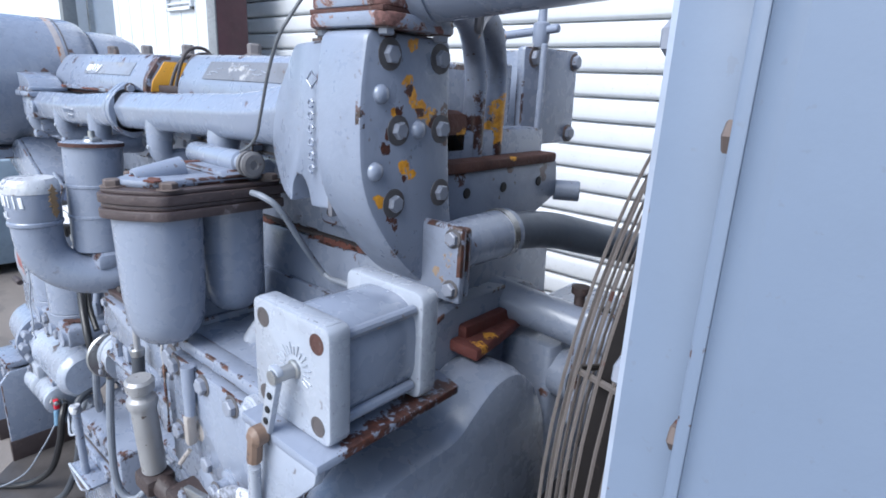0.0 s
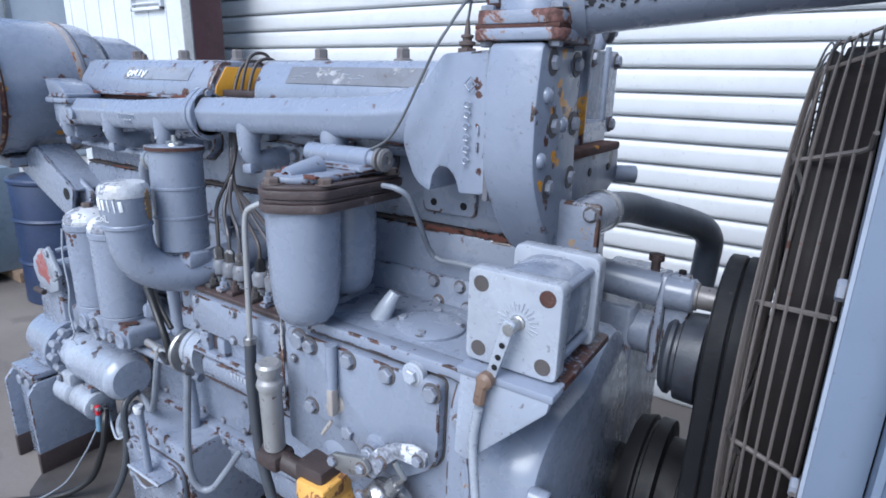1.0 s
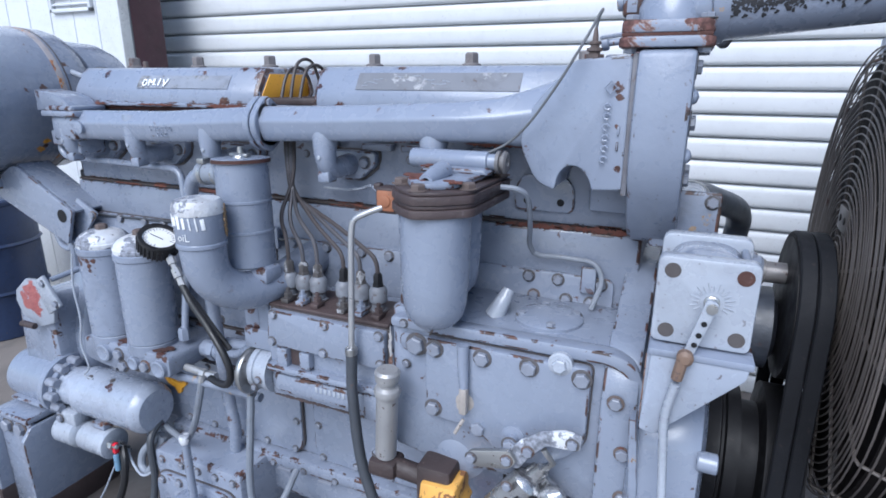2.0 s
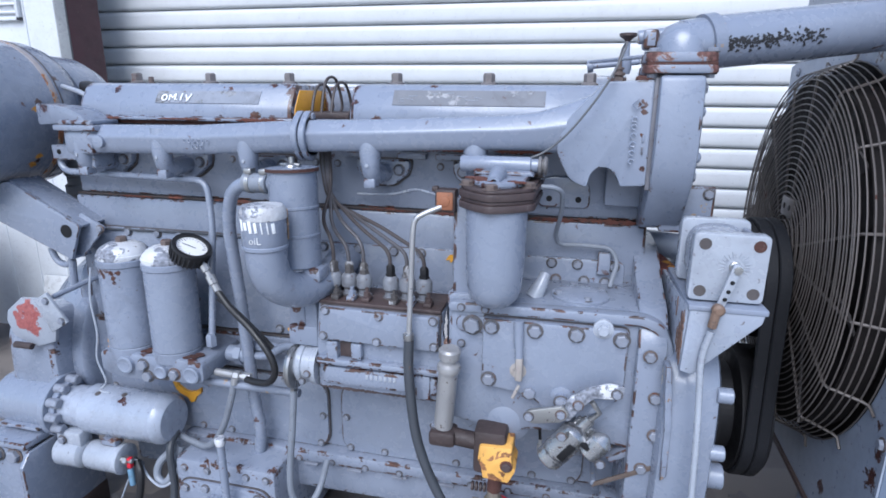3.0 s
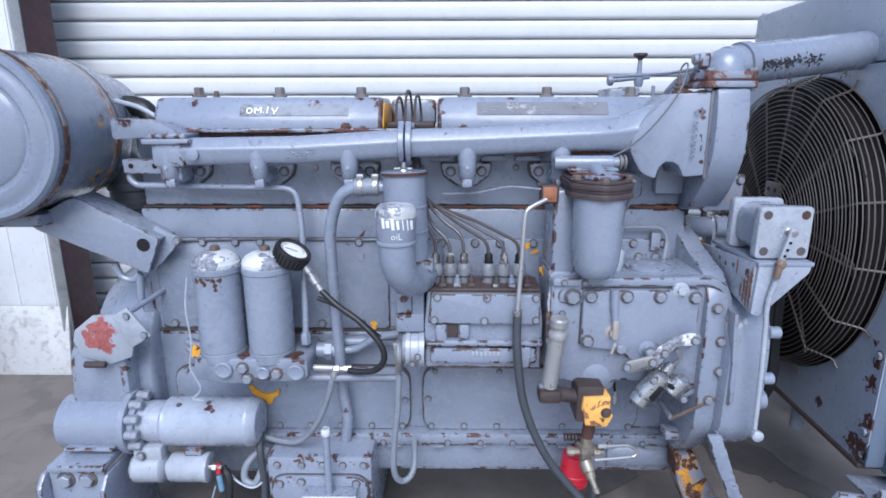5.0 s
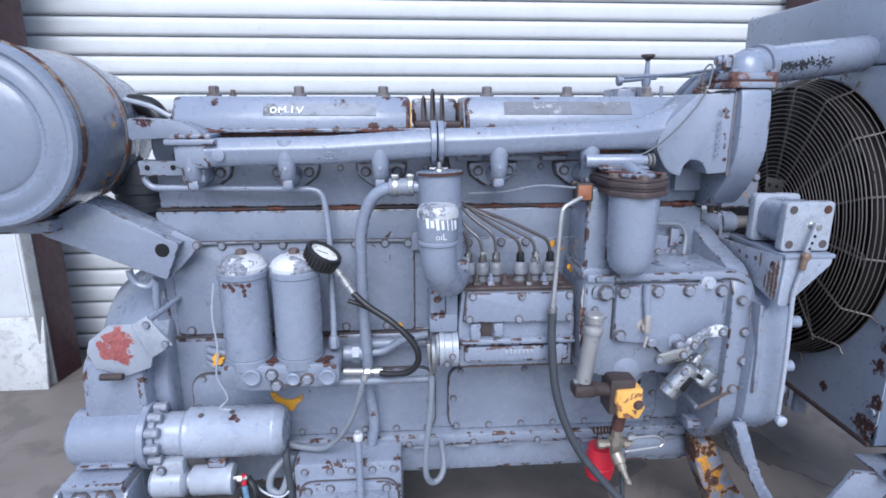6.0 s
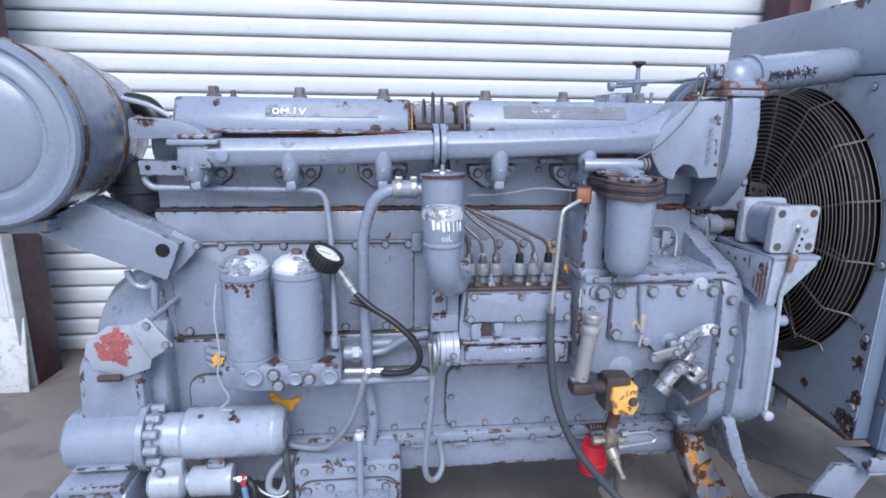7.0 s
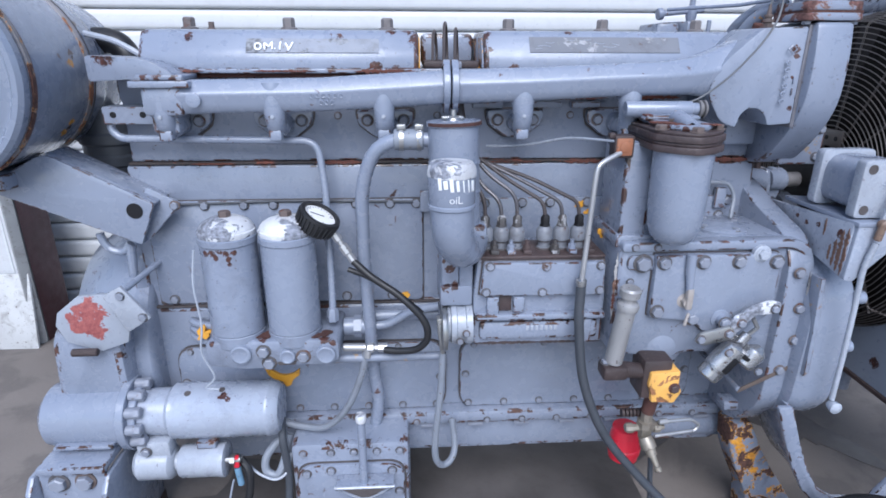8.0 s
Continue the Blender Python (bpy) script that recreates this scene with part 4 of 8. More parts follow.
seam("sump_gasket", rounded([(0.186, 0.035), (0.420, 0.035), (0.420, 0.245), (0.186, 0.245)], 0.04, 6), "y", -0.2415, -0.237, engine, 0.0025)
bolts(lid, [(0.207, -0.250, 0.226), (0.26, -0.250, 0.232), (0.393, -0.250, 0.228), (0.2, -0.250, 0.14), (0.408, -0.250, 0.17)], r=0.0085)
bolts(sump, [(x, -0.238, 0.270) for x in (0.20, 0.26, 0.31, 0.36, 0.41)], r=0.0075)
bm = bmesh.new()
prism(bm, [(0.272, 0.222), (0.398, 0.222), (0.396, 0.214), (0.345, 0.19), (0.326, 0.19), (0.274, 0.214)], "y", -0.290, -0.249, 0.004)
cyl(bm, (0.333, -0.276, 0.20), (0.333, -0.279, 0.385), 0.0085)
filler = part("dipstick_tube", bm, PAINT, engine)
bm = bmesh.new()
tube(bm, [Vector(p) for p in ((0.272, -0.291, 0.220), (0.398, -0.291, 0.220), (0.345, -0.291, 0.190), (0.326, -0.291, 0.190))], 0.0035, 8, closed=True)
part("foot_rim", bm, PALE, filler)
# Dark plate paints the shade inside the hollow foot.
bm = bmesh.new()
prism(bm, [(0.286, 0.2165), (0.384, 0.2165), (0.343, 0.1935), (0.328, 0.1935)], "y", -0.2915, -0.289, 0.0)
part("foot_recess", bm, GRIME, filler)
bm = bmesh.new()
lathe(bm, (0.333, -0.279, 0.378), (0, 0, 1), [(0, 0.010), (0.004, 0.0115), (0.014, 0.012), (0.018, 0.010), (0.019, 0)], 14)
part("dipstick_cap", bm, SILVERED, filler)
bm = bmesh.new()
cyl(bm, (1.03, -0.09, 0.222), (1.225, -0.09, 0.222), 0.048)
part("oil_pump_barrel", bm, PAINT, engine)
bm = bmesh.new()
cyl(bm, (1.222, -0.09, 0.222), (1.245, -0.09, 0.222), 0.052)
cap = part("end_cap", bm, surface("cap_paint", GREY, 0.34, rust=0.35, dirt=0.4, chips=[(1.245, -0.125, 0.215, 0.016), (1.24, -0.138, 0.235, 0.012), (1.235, -0.125, 0.19, 0.014)], flakes=[(1.235, -0.135, 0.20, 0.012)]), engine)
bolts(cap, [(1.245, -0.09 + 0.035 * math.cos(a), 0.222 + 0.035 * math.sin(a)) for a in (0.5, 2.1, 3.7, 5.3)], (1, 0, 0), 0.007)
# front mount
bm = bmesh.new()
prism(bm, [(1.184, 0.415), (1.216, 0.415), (1.248, 0.330), (1.282, 0.255), (1.316, 0.203), (1.36, 0.176), (1.44, 0.170), (1.44, 0.148), (1.33, 0.148), (1.282, 0.200), (1.246, 0.262), (1.214, 0.335)], "y", -0.335, -0.322, 0.003)
prism(bm, [(1.208, 0.415), (1.216, 0.415), (1.248, 0.330), (1.282, 0.255), (1.316, 0.203), (1.309, 0.199), (1.275, 0.251), (1.240, 0.328)], "y", -0.3225, -0.18, 0.002)
part("front_mount", bm, PAINT, engine)
bm = bmesh.new()
prism(bm, rounded([(1.25, 0.0), (1.40, 0.0), (1.335, 0.10), (1.295, 0.155), (1.255, 0.22), (1.216, 0.298), (1.17, 0.288), (1.178, 0.225), (1.20, 0.17), (1.24, 0.09)], 0.012), "y", -0.222, -0.16, 0.005)
part("front_foot", bm, surface("rusty_foot", GREY, 0.6, rust=0.98, under=OLD_YELLOW, rust_col=(0.07, 0.034, 0.026), dirt=0.6, bump=0.4, flakes=[(1.19, -0.222, 0.245, 0.012), (1.20, -0.222, 0.225, 0.014), (1.235, -0.222, 0.20, 0.012), (1.25, -0.222, 0.16, 0.010), (1.30, -0.222, 0.10, 0.012)]), engine, "rusty front foot with yellow flakes")

# ---- flywheel housing and starter ----
bm = bmesh.new()
lathe(bm, (-0.32, 0.12, 0.45), (1, 0, 0), [(0, 0), (0, 0.19), (0.01, 0.205), (0.07, 0.25), (0.12, 0.275), (0.165, 0.286), (0.20, 0.288), (0.205, 0.284), (0.21, 0.27), (0.21, 0)], 56)
part("flywheel_housing", bm, CAST, engine)
bm = bmesh.new()
prism(bm, rounded([(-0.13, 0.30), (0.30, 0.30), (0.33, 0.6), (0.26, 0.72), (-0.03, 0.74), (-0.11, 0.68)], 0.04), "x", -0.15, -0.118, 0.005)
part("rear_plate", bm, PAINT, engine)
bm = bmesh.new()
blot(bm, (-0.134, -0.13, 0.49), (0, -1, 0), (0.007, 0.03), 160)
part("yellow_flake", bm, YELLOW, engine)
bm = bmesh.new()
blot(bm, (-0.133, -0.13, 0.45), (0, -1, 0), (0.006, 0.016), 161)
part("yellow_flake", bm, YELLOW, engine)
bm = bmesh.new()
lathe(bm, (-0.335, -0.185, 0.358), (1, 0, 0), [(0, 0.03), (0.0, 0.052), (0.012, 0.066), (0.06, 0.069), (0.165, 0.071), (0.175, 0.072)], 40)
prism(bm, rounded([(-0.300, 0.36), (-0.150, 0.36), (-0.150, 0.55), (-0.16, 0.60), (-0.25, 0.60), (-0.288, 0.55), (-0.296, 0.43)], 0.025, 5), "y", -0.2105, -0.02, 0.018)
box(bm, (-0.30, -0.262, 0.318), (-0.18, -0.235, 0.328), 0.004)
nose = part("starter_housing", bm, PAINT, engine, "smooth grey starter nose housing")
bm = bmesh.new()
streak(bm, (-0.150, -0.150, 0.395), (-0.150, -0.150, 0.52), (1, 0, 0), 0.014, 51, k=26)
part("rust_streak", bm, RUST, nose)
bm = bmesh.new()
streak(bm, (-0.150, -0.152, 0.45), (-0.150, -0.154, 0.515), (1, 0, 0), 0.008, 52, lift=0.002, k=20)
part("yellow_flake", bm, YELLOW, nose)
bm = bmesh.new()
cyl(bm, (-0.163, -0.195, 0.364), (-0.146, -0.195, 0.364), 0.079, seg=40)
cyl(bm, (-0.146, -0.197, 0.365), (-0.130, -0.197, 0.365), 0.062, seg=40)
st_flange = part("starter_flange", bm, PAINT, engine)
for a in (1.5, 2.05, 2.6, 3.15, 3.7, 4.25, 4.8):
    c, q = -0.195 + 0.0655 * math.cos(a), 0.364 + 0.0655 * math.sin(a)
    bm = bmesh.new()
    cyl(bm, (-0.147, c, q), (-0.124, c, q), 0.0115, seg=12, bev=0.002)
    lathe(bm, (-0.127, c, q), (1, 0, 0), [(0, 0.0125), (0.010, 0.0125), (0.012, 0.010), (0.012, 0)], 6)
    part("flange_nut", bm, BOLT, st_flange)
bm = bmesh.new()
lathe(bm, (-0.142, -0.20, 0.366), (1, 0, 0), [(0, 0.050), (0.066, 0.050), (0.070, 0.054), (0.076, 0.0595), (0.086, 0.0585), (0.090, 0.0595), (0.27, 0.0595), (0.272, 0.0605),
                                               (0.277, 0.0605), (0.279, 0.0595), (0.290, 0.056), (0.298, 0.048), (0.30, 0.0)], 44)
starter = part("starter_motor", bm, surface("starter_paint", (0.30, 0.33, 0.40), 0.27, coat=0.4, rust=0.15, dirt=0.3, bump=0.08, chips=[(0.044, -0.23, 0.42, 0.010), (0.055, -0.235, 0.414, 0.007), (-0.03, -0.222, 0.422, 0.007), (-0.04, -0.23, 0.312, 0.010), (0.045, -0.23, 0.312, 0.007), (0.155, -0.19, 0.32, 0.01)]), engine, "cylindrical starter motor with rust-rimmed holes")
# Dark discs stand for open holes, their inner shade put into colour.
for p, n in (((0.039, -0.215, 0.4235), (0, -0.25, 1)), ((-0.03, -0.222, 0.4210), (0, -0.38, 1)), ((-0.04, -0.226, 0.3125), (0, -0.48, -1)), ((0.045, -0.224, 0.3115), (0, -0.44, -1))):
    bm = bmesh.new()
    lathe(bm, p, n, [(-0.006, 0.0065), (0.0012, 0.0065), (0.0016, 0.004), (0.0016, 0)], 14)
    part("plug", bm, GRIME, starter)
bm = bmesh.new()
lathe(bm, (-0.150, -0.235, 0.262), (1, 0, 0), [(0, 0), (0, 0.03), (0.008, 0.037), (0.072, 0.037), (0.08, 0.03), (0.083, 0.021), (0.094, 0.021)], 32)
box(bm, (-0.14, -0.255, 0.275), (-0.07, -0.215, 0.325), 0.008)
lathe(bm, (-0.058, -0.235, 0.262), (1, 0, 0), [(0, 0.022), (0.0, 0.033), (0.006, 0.0355), (0.08, 0.0355), (0.085, 0.037), (0.094, 0.037), (0.097, 0.03), (0.097, 0)], 32)
solenoid = part("solenoid", bm, PALE, engine)
bolts(solenoid, [(-0.118, -0.257, 0.305)], r=0.009)
for dy, dz in ((0.0, 0.0), (-0.018, 0.012), (0.012, -0.018)):
    bm = bmesh.new()
    cyl(bm, (0.039, -0.235 + dy, 0.262 + dz), (0.072, -0.235 + dy, 0.262 + dz), 0.006, seg=10)
    lathe(bm, (0.05, -0.235 + dy, 0.262 + dz), (1, 0, 0), [(0, 0.011), (0.01, 0.011)], 6)
    part("terminal", bm, STEEL, solenoid)
bm = bmesh.new()
box(bm, (-0.02, -0.245, 0.297), (0.02, -0.215, 0.315), 0.003)
part("bracket", bm, WORN, solenoid)
# octagonal guard plate with a red patch, and its bent tab
bm = bmesh.new()
prism(bm, [(-0.252, 0.612), (-0.207, 0.647), (-0.142, 0.651), (-0.112, 0.602), (-0.127, 0.545), (-0.182, 0.526), (-0.245, 0.548), (-0.26, 0.585)], "y", -0.222, -0.212, 0.002)
octo = part("guard_plate", bm, surface("plate_paint", (0.31, 0.335, 0.39), 0.34, rust=0.2, dirt=0.2, bump=0.08, edges=0.5, red=True,
             chips=[(-0.225, -0.222, 0.600, 0.012), (-0.222, -0.222, 0.580, 0.010), (-0.205, -0.222, 0.618, 0.018), (-0.188, -0.222, 0.622, 0.019), (-0.172, -0.222, 0.612, 0.016), (-0.182, -0.222, 0.600, 0.019), (-0.190, -0.222, 0.585, 0.018),
                    (-0.205, -0.222, 0.578, 0.016), (-0.180, -0.222, 0.570, 0.016), (-0.196, -0.222, 0.602, 0.018), (-0.217, -0.222, 0.588, 0.007)]), engine, "pale octagonal plate with a red-brown patch")
bm = bmesh.new()
prism(bm, [(-0.152, 0.652), (-0.116, 0.672), (-0.068, 0.604), (-0.116, 0.574)], "y", -0.236, -0.227, 0.002)
tab = part("tab", bm, PALE, octo)
bolts(octo, [(-0.118, -0.235, 0.652), (-0.083, -0.235, 0.606)], r=0.008)
for z0 in (0.655,):
    bm = bmesh.new()
    cyl(bm, (-0.12, -0.215, z0), (-0.090, -0.11, z0 + 0.020), 0.0065, seg=10)
    part("stay_bolt", bm, PAINT, octo)
bm = bmesh.new()
cyl(bm, (-0.232, -0.235, 0.532), (-0.182, -0.235, 0.532), 0.008, seg=10)
part("pin", bm, BROWN_OXIDE, octo)
bm = bmesh.new()
tube(bm, glide([(-0.184, -0.14, 0.75), (-0.182, -0.14, 0.738), (-0.172, -0.14, 0.719), (-0.155, -0.14, 0.711), (-0.139, -0.14, 0.713), (-0.127, -0.14, 0.727)]), 0.008, 10)
tube(bm, [Vector((-0.128, -0.14, 0.722)), Vector((-0.131, -0.14, 0.69)), Vector((-0.133, -0.14, 0.655))], 0.009, 10)
part("clevis", bm, PAINT, engine)
# rear mount
bm = bmesh.new()
for x in (-0.338, -0.190):
    side_web = bmesh.new()
    prism(side_web, [(-0.318, 0.0), (-0.318, 0.255), (-0.295, 0.283), (-0.10, 0.283), (-0.10, 0.0)], "x", x, x + 0.012, 0.003)
    part("mount_web", side_web, PAINT, engine)
box(bm, (-0.325, -0.287, 0.0), (-0.191, -0.276, 0.292), 0.003)
box(bm, (-0.318, -0.30, 0.288), (-0.185, -0.12, 0.306), 0.004)
foot = part("rear_mount", bm, PAINT, engine)
bolts(foot, [(-0.285, -0.288, 0.262), (-0.232, -0.288, 0.264)], r=0.0165)
for x in (-0.340, -0.192):
    bm = bmesh.new()
    box(bm, (x, -0.321, 0.0), (x + 0.016, -0.098, 0.07), 0.002)
    part("rust_foot", bm, BROWN_OXIDE, foot)

# ---- oil filters on their base ----
CAN_A = surface("filter_paint", GREY, 0.30, rust=0.15, dirt=0.3, bump=0.1, chips=[(0.0915 + 0.052 * math.cos(a), -0.215 + 0.052 * math.sin(a), z, r) for a, z, r in
                ((-1.9, 0.745, 0.008), (-1.75, 0.738, 0.005), (-1.35, 0.745, 0.008), (-1.3, 0.733, 0.0055), (-1.28, 0.724, 0.004), (-1.1, 0.746, 0.006), (-1.6, 0.75, 0.006), (-2.15, 0.744, 0.008))])
for x, chipped in ((0.0915, True), (0.2045, False)):
    bm = bmesh.new()
    lathe(bm, (x, -0.215, 0.568), (0, 0, 1), [(0, 0.048), (0.004, 0.052), (0.185, 0.0525), (0.188, 0.055), (0.199, 0.055), (0.202, 0.051)], 44)
    can = part("oil_filter", bm, CAN_A if chipped else SMOOTH, engine, "grey spin-on oil filter with a flaking silver dome" if chipped else "grey spin-on oil filter with a white dome")
    bm = bmesh.new()
    lathe(bm, (x, -0.215, 0.769), (0, 0, 1), [(0, 0.0525), (0.004, 0.0535), (0.009, 0.0535), (0.011, 0.051), (0.015, 0.0505), (0.024, 0.043), (0.031, 0.030), (0.034, 0.016), (0.034, 0)], 44)
    part("dome", bm, SILVERED, can)
    bm = bmesh.new()
    lathe(bm, (x, -0.215, 0.801), (0, 0, 1), [(0, 0.012), (0.011, 0.012), (0.013, 0.009), (0.013, 0)], 6)
    part("dome_nut", bm, RUSTY_BOLT, can)
bm = bmesh.new()
prism(bm, rounded([(0.036, 0.560), (0.270, 0.560), (0.296, 0.556), (0.296, 0.512), (0.255, 0.503), (0.17, 0.506), (0.155, 0.498), (0.10, 0.498), (0.036, 0.508)], 0.012), "y", -0.262, -0.12, 0.006)
cyl(bm, (0.0915, -0.215, 0.545), (0.0915, -0.215, 0.570), 0.053, seg=36)
cyl(bm, (0.2045, -0.215, 0.545), (0.2045, -0.215, 0.570), 0.053, seg=36)
base = part("filter_base", bm, surface("base_paint", GREY, 0.38, rust=0.22, dirt=0.4, grain=210, bump=0.25, chips=[(0.148, -0.25, 0.562, 0.010), (0.268, -0.255, 0.562, 0.012), (0.283, -0.262, 0.552, 0.007), (0.05, -0.262, 0.557, 0.006)]), engine)
bolts(base, [(0.148, -0.262, 0.538), (0.157, -0.262, 0.512), (0.225, -0.262, 0.525)], r=0.0115)
for x, z, r in ((0.105, 0.535, 0.020), (0.195, 0.528, 0.015), (0.270, 0.530, 0.019)):
    bm = bmesh.new()
    lathe(bm, (x, -0.258, z), (0, -1, 0), [(0, r + 0.003), (0.006, r), (0.012, r), (0.0135, r * 0.82), (0.0115, r * 0.6), (0.0115, 0)], 22)
    part("boss", bm, CAST, base)
# Flat dark sliver: the casting's undercut shade put into colour.
bm = bmesh.new()
prism(bm, rounded([(0.172, 0.514), (0.212, 0.516), (0.208, 0.508), (0.176, 0.507)], 0.002), "y", -0.2635, -0.25, 0.0)
part("undercut", bm, GRIME, base)
for p, s, k in (((0.148, -0.235, 0.562), (0.022, 0.016), 31), ((0.262, -0.24, 0.562), (0.017, 0.013), 32)):
    bm = bmesh.new()
    blot(bm, p, (0, 0, 1), s, k)
    part("rust_patch", bm, RUST, base)
bm = bmesh.new()
lathe(bm, (0.125, -0.225, 0.496), (1, 0, 0), [(0, 0.0), (0, 0.009), (0.005, 0.0115), (0.03, 0.0115), (0.033, 0.009), (0.375, 0.009)], 14)
part("oil_rail", bm, WORN, engine)
bm = bmesh.new()
cyl(bm, (0.296, -0.165, 0.540), (0.345, -0.165, 0.540), 0.019)
lathe(bm, (0.318, -0.165, 0.540), (1, 0, 0), [(0, 0.024), (0.016, 0.024)], 6)
tube(bm, bends([(0.345, -0.165, 0.540), (0.39, -0.165, 0.540), (0.44, -0.17, 0.575), (0.50, -0.18, 0.59)], 0.02), 0.0095, 12)
cyl(bm, (0.345, -0.150, 0.556), (0.50, -0.150, 0.558), 0.012)
part("oil_outlet", bm, CAST, engine)
bm = bmesh.new()
blot(bm, (0.012, -0.19, 0.548), (0, -1, 0.1), (0.010, 0.016), 192, 0.01)
part("yellow_flake", bm, YELLOW, engine)
bm = bmesh.new()
blot(bm, (0.43, -0.114, 0.585), (0, -1, 0), (0.009, 0.009), 193)
part("yellow_flake", bm, YELLOW, engine)
bm = bmesh.new()
prism(bm, [(0.108, 0.447), (0.119, 0.446), (0.126, 0.436), (0.143, 0.425), (0.158, 0.424), (0.172, 0.428), (0.186, 0.438), (0.185, 0.424), (0.170, 0.412), (0.164, 0.398), (0.154, 0.394), (0.146, 0.408), (0.128, 0.415), (0.115, 0.427)], "y", -0.1345, -0.118, 0)
for v in bm.verts:
    v.co.z -= 0.020
part("yellow_flake", bm, YELLOW, engine)
bm = bmesh.new()
blot(bm, (0.805, -0.114, 0.79), (0, -1, 0), (0.010, 0.006), 196)
part("yellow_flake", bm, YELLOW, engine)
bm = bmesh.new()
blot(bm, (0.825, -0.114, 0.775), (0, -1, 0), (0.008, 0.005), 197)
part("yellow_flake", bm, YELLOW, engine)
bm = bmesh.new()
blot(bm, (0.835, -0.18, 0.748), (0, -1, 0), (0.011, 0.007), 198, 0.004)
part("yellow_flake", bm, YELLOW, engine)
for k in range(3):
    bm = bmesh.new()
    tube(bm, glide([(0.035, -0.19, 0.52 + 0.02 * k), (0.0, -0.18, 0.525 + 0.018 * k), (-0.02, -0.16, 0.53 + 0.015 * k), (0.0, -0.13, 0.54)]), 0.008, 10)
    part("oil_fitting", bm, WORN, engine)
bm = bmesh.new()
tube(bm, glide([(0.04, -0.255, 0.75), (0.032, -0.26, 0.68), (0.036, -0.26, 0.60), (0.03, -0.265, 0.54), (0.05, -0.27, 0.49), (0.03, -0.27, 0.465), (0.055, -0.27, 0.46)]), 0.0022, 6)
part("lead_wire", bm, PALE, engine)

# ---- pipes along the block ----
bm = bmesh.new()
tube(bm, bends([(0.49, -0.235, 0.948), (0.385, -0.228, 0.946), (0.350, -0.205, 0.86), (0.346, -0.18, 0.70), (0.352, -0.175, 0.55), (0.356, -0.17, 0.42), (0.366, -0.17, 0.36), (0.352, -0.165, 0.27)], 0.055, 7), 0.0135, 16)
part("breather_pipe", bm, PAINT, engine)
bm = bmesh.new()
cyl(bm, (0.415, -0.232, 0.9475), (0.468, -0.235, 0.948), 0.019)
sleeve = part("breather_sleeve", bm, GREY_HOSE, engine)
for x in (0.424, 0.456):
    bm = bmesh.new()
    lathe(bm, (x, -0.232, 0.948), (1, 0, 0), [(0, 0.019), (0, 0.0215), (0.008, 0.0215), (0.008, 0.019)], 24)
    box(bm, (x - 0.004, -0.245, 0.966), (x + 0.012, -0.225, 0.976), 0.002)
    part("hose_clip", bm, STEEL, sleeve)
bm = bmesh.new()
tube(bm, bends([(-0.06, -0.11, 0.985), (-0.115, -0.122, 0.985), (-0.133, -0.126, 0.958), (-0.115, -0.128, 0.937), (0.08, -0.135, 0.935), (0.263, -0.14, 0.932), (0.274, -0.15, 0.84), (0.279, -0.19, 0.63), (0.279, -0.20, 0.57)], 0.03, 6), 0.0075, 12)
thin = part("drain_pipe", bm, PAINT, engine)
bm = bmesh.new()
lathe(bm, (0.279, -0.20, 0.572), (0, 0, 1), [(0, 0.012), (0.022, 0.012), (0.028, 0.009)], 6)
part("pipe_nut", bm, PAINT, thin)
for x, z in ((0.475, 0.80), (1.11, 0.80)):
    bm = bmesh.new()
    box(bm, (x - 0.012, -0.122, z - 0.02), (x + 0.012, -0.112, z + 0.025), 0.002)
    part("pipe_clip", bm, PAINT, engine)
bm = bmesh.new()
tube(bm, bends([(0.50, -0.1165, 0.80), (0.20, -0.1165, 0.806), (-0.06, -0.1165, 0.80)], 0.02), 0.0028, 8)
part("wire_run", bm, DARK_HOSE, engine)
bm = bmesh.new()
tube(bm, bends([(1.02, -0.128, 0.842), (1.03, -0.126, 0.836), (1.06, -0.125, 0.838), (1.12, -0.125, 0.836), (1.135, -0.13, 0.81), (1.122, -0.15, 0.765)], 0.02), 0.0042, 8)
part("leak_off_line", bm, GREY_HOSE, engine)
bm = bmesh.new()
tube(bm, glide([(0.81, -0.27, 0.948), (0.75, -0.19, 0.942), (0.70, -0.14, 0.925), (0.66, -0.125, 0.918), (0.60, -0.11, 0.915)]), 0.0024, 6)
part("lead_wire", bm, PALE, engine)

# ---- breather can and oil filler ----
bm = bmesh.new()
lathe(bm, (0.527, -0.247, 0.790), (-0.03, 0.03, 1), [(0, 0.038), (0.004, 0.046), (0.062, 0.046), (0.063, 0.0475), (0.067, 0.0475), (0.068, 0.046), (0.115, 0.046), (0.116, 0.0475), (0.12, 0.0475),
                                                   (0.121, 0.046), (0.183, 0.046), (0.184, 0.049), (0.192, 0.049), (0.193, 0.044), (0.193, 0)], 44)
can = part("breather_can", bm, CAST, engine, "banded cylindrical crankcase breather")
bm = bmesh.new()
lathe(bm, (0.5215, -0.241, 0.983), (0, 0, 1), [(0, 0.016), (0.004, 0.014), (0.008, 0.006), (0.018, 0.005), (0.018, 0)], 12)
box(bm, (0.50, -0.247, 0.984), (0.54, -0.235, 0.990), 0.002)
part("lid_nut", bm, STEEL, can)
bm = bmesh.new()
lathe(bm, (0.5225, -0.2425, 0.975), (-0.03, 0.03, 1), [(0, 0.0487), (0.0, 0.0497), (0.006, 0.0497), (0.006, 0.0487)], 44)
part("rust_rim", bm, RUST, can)
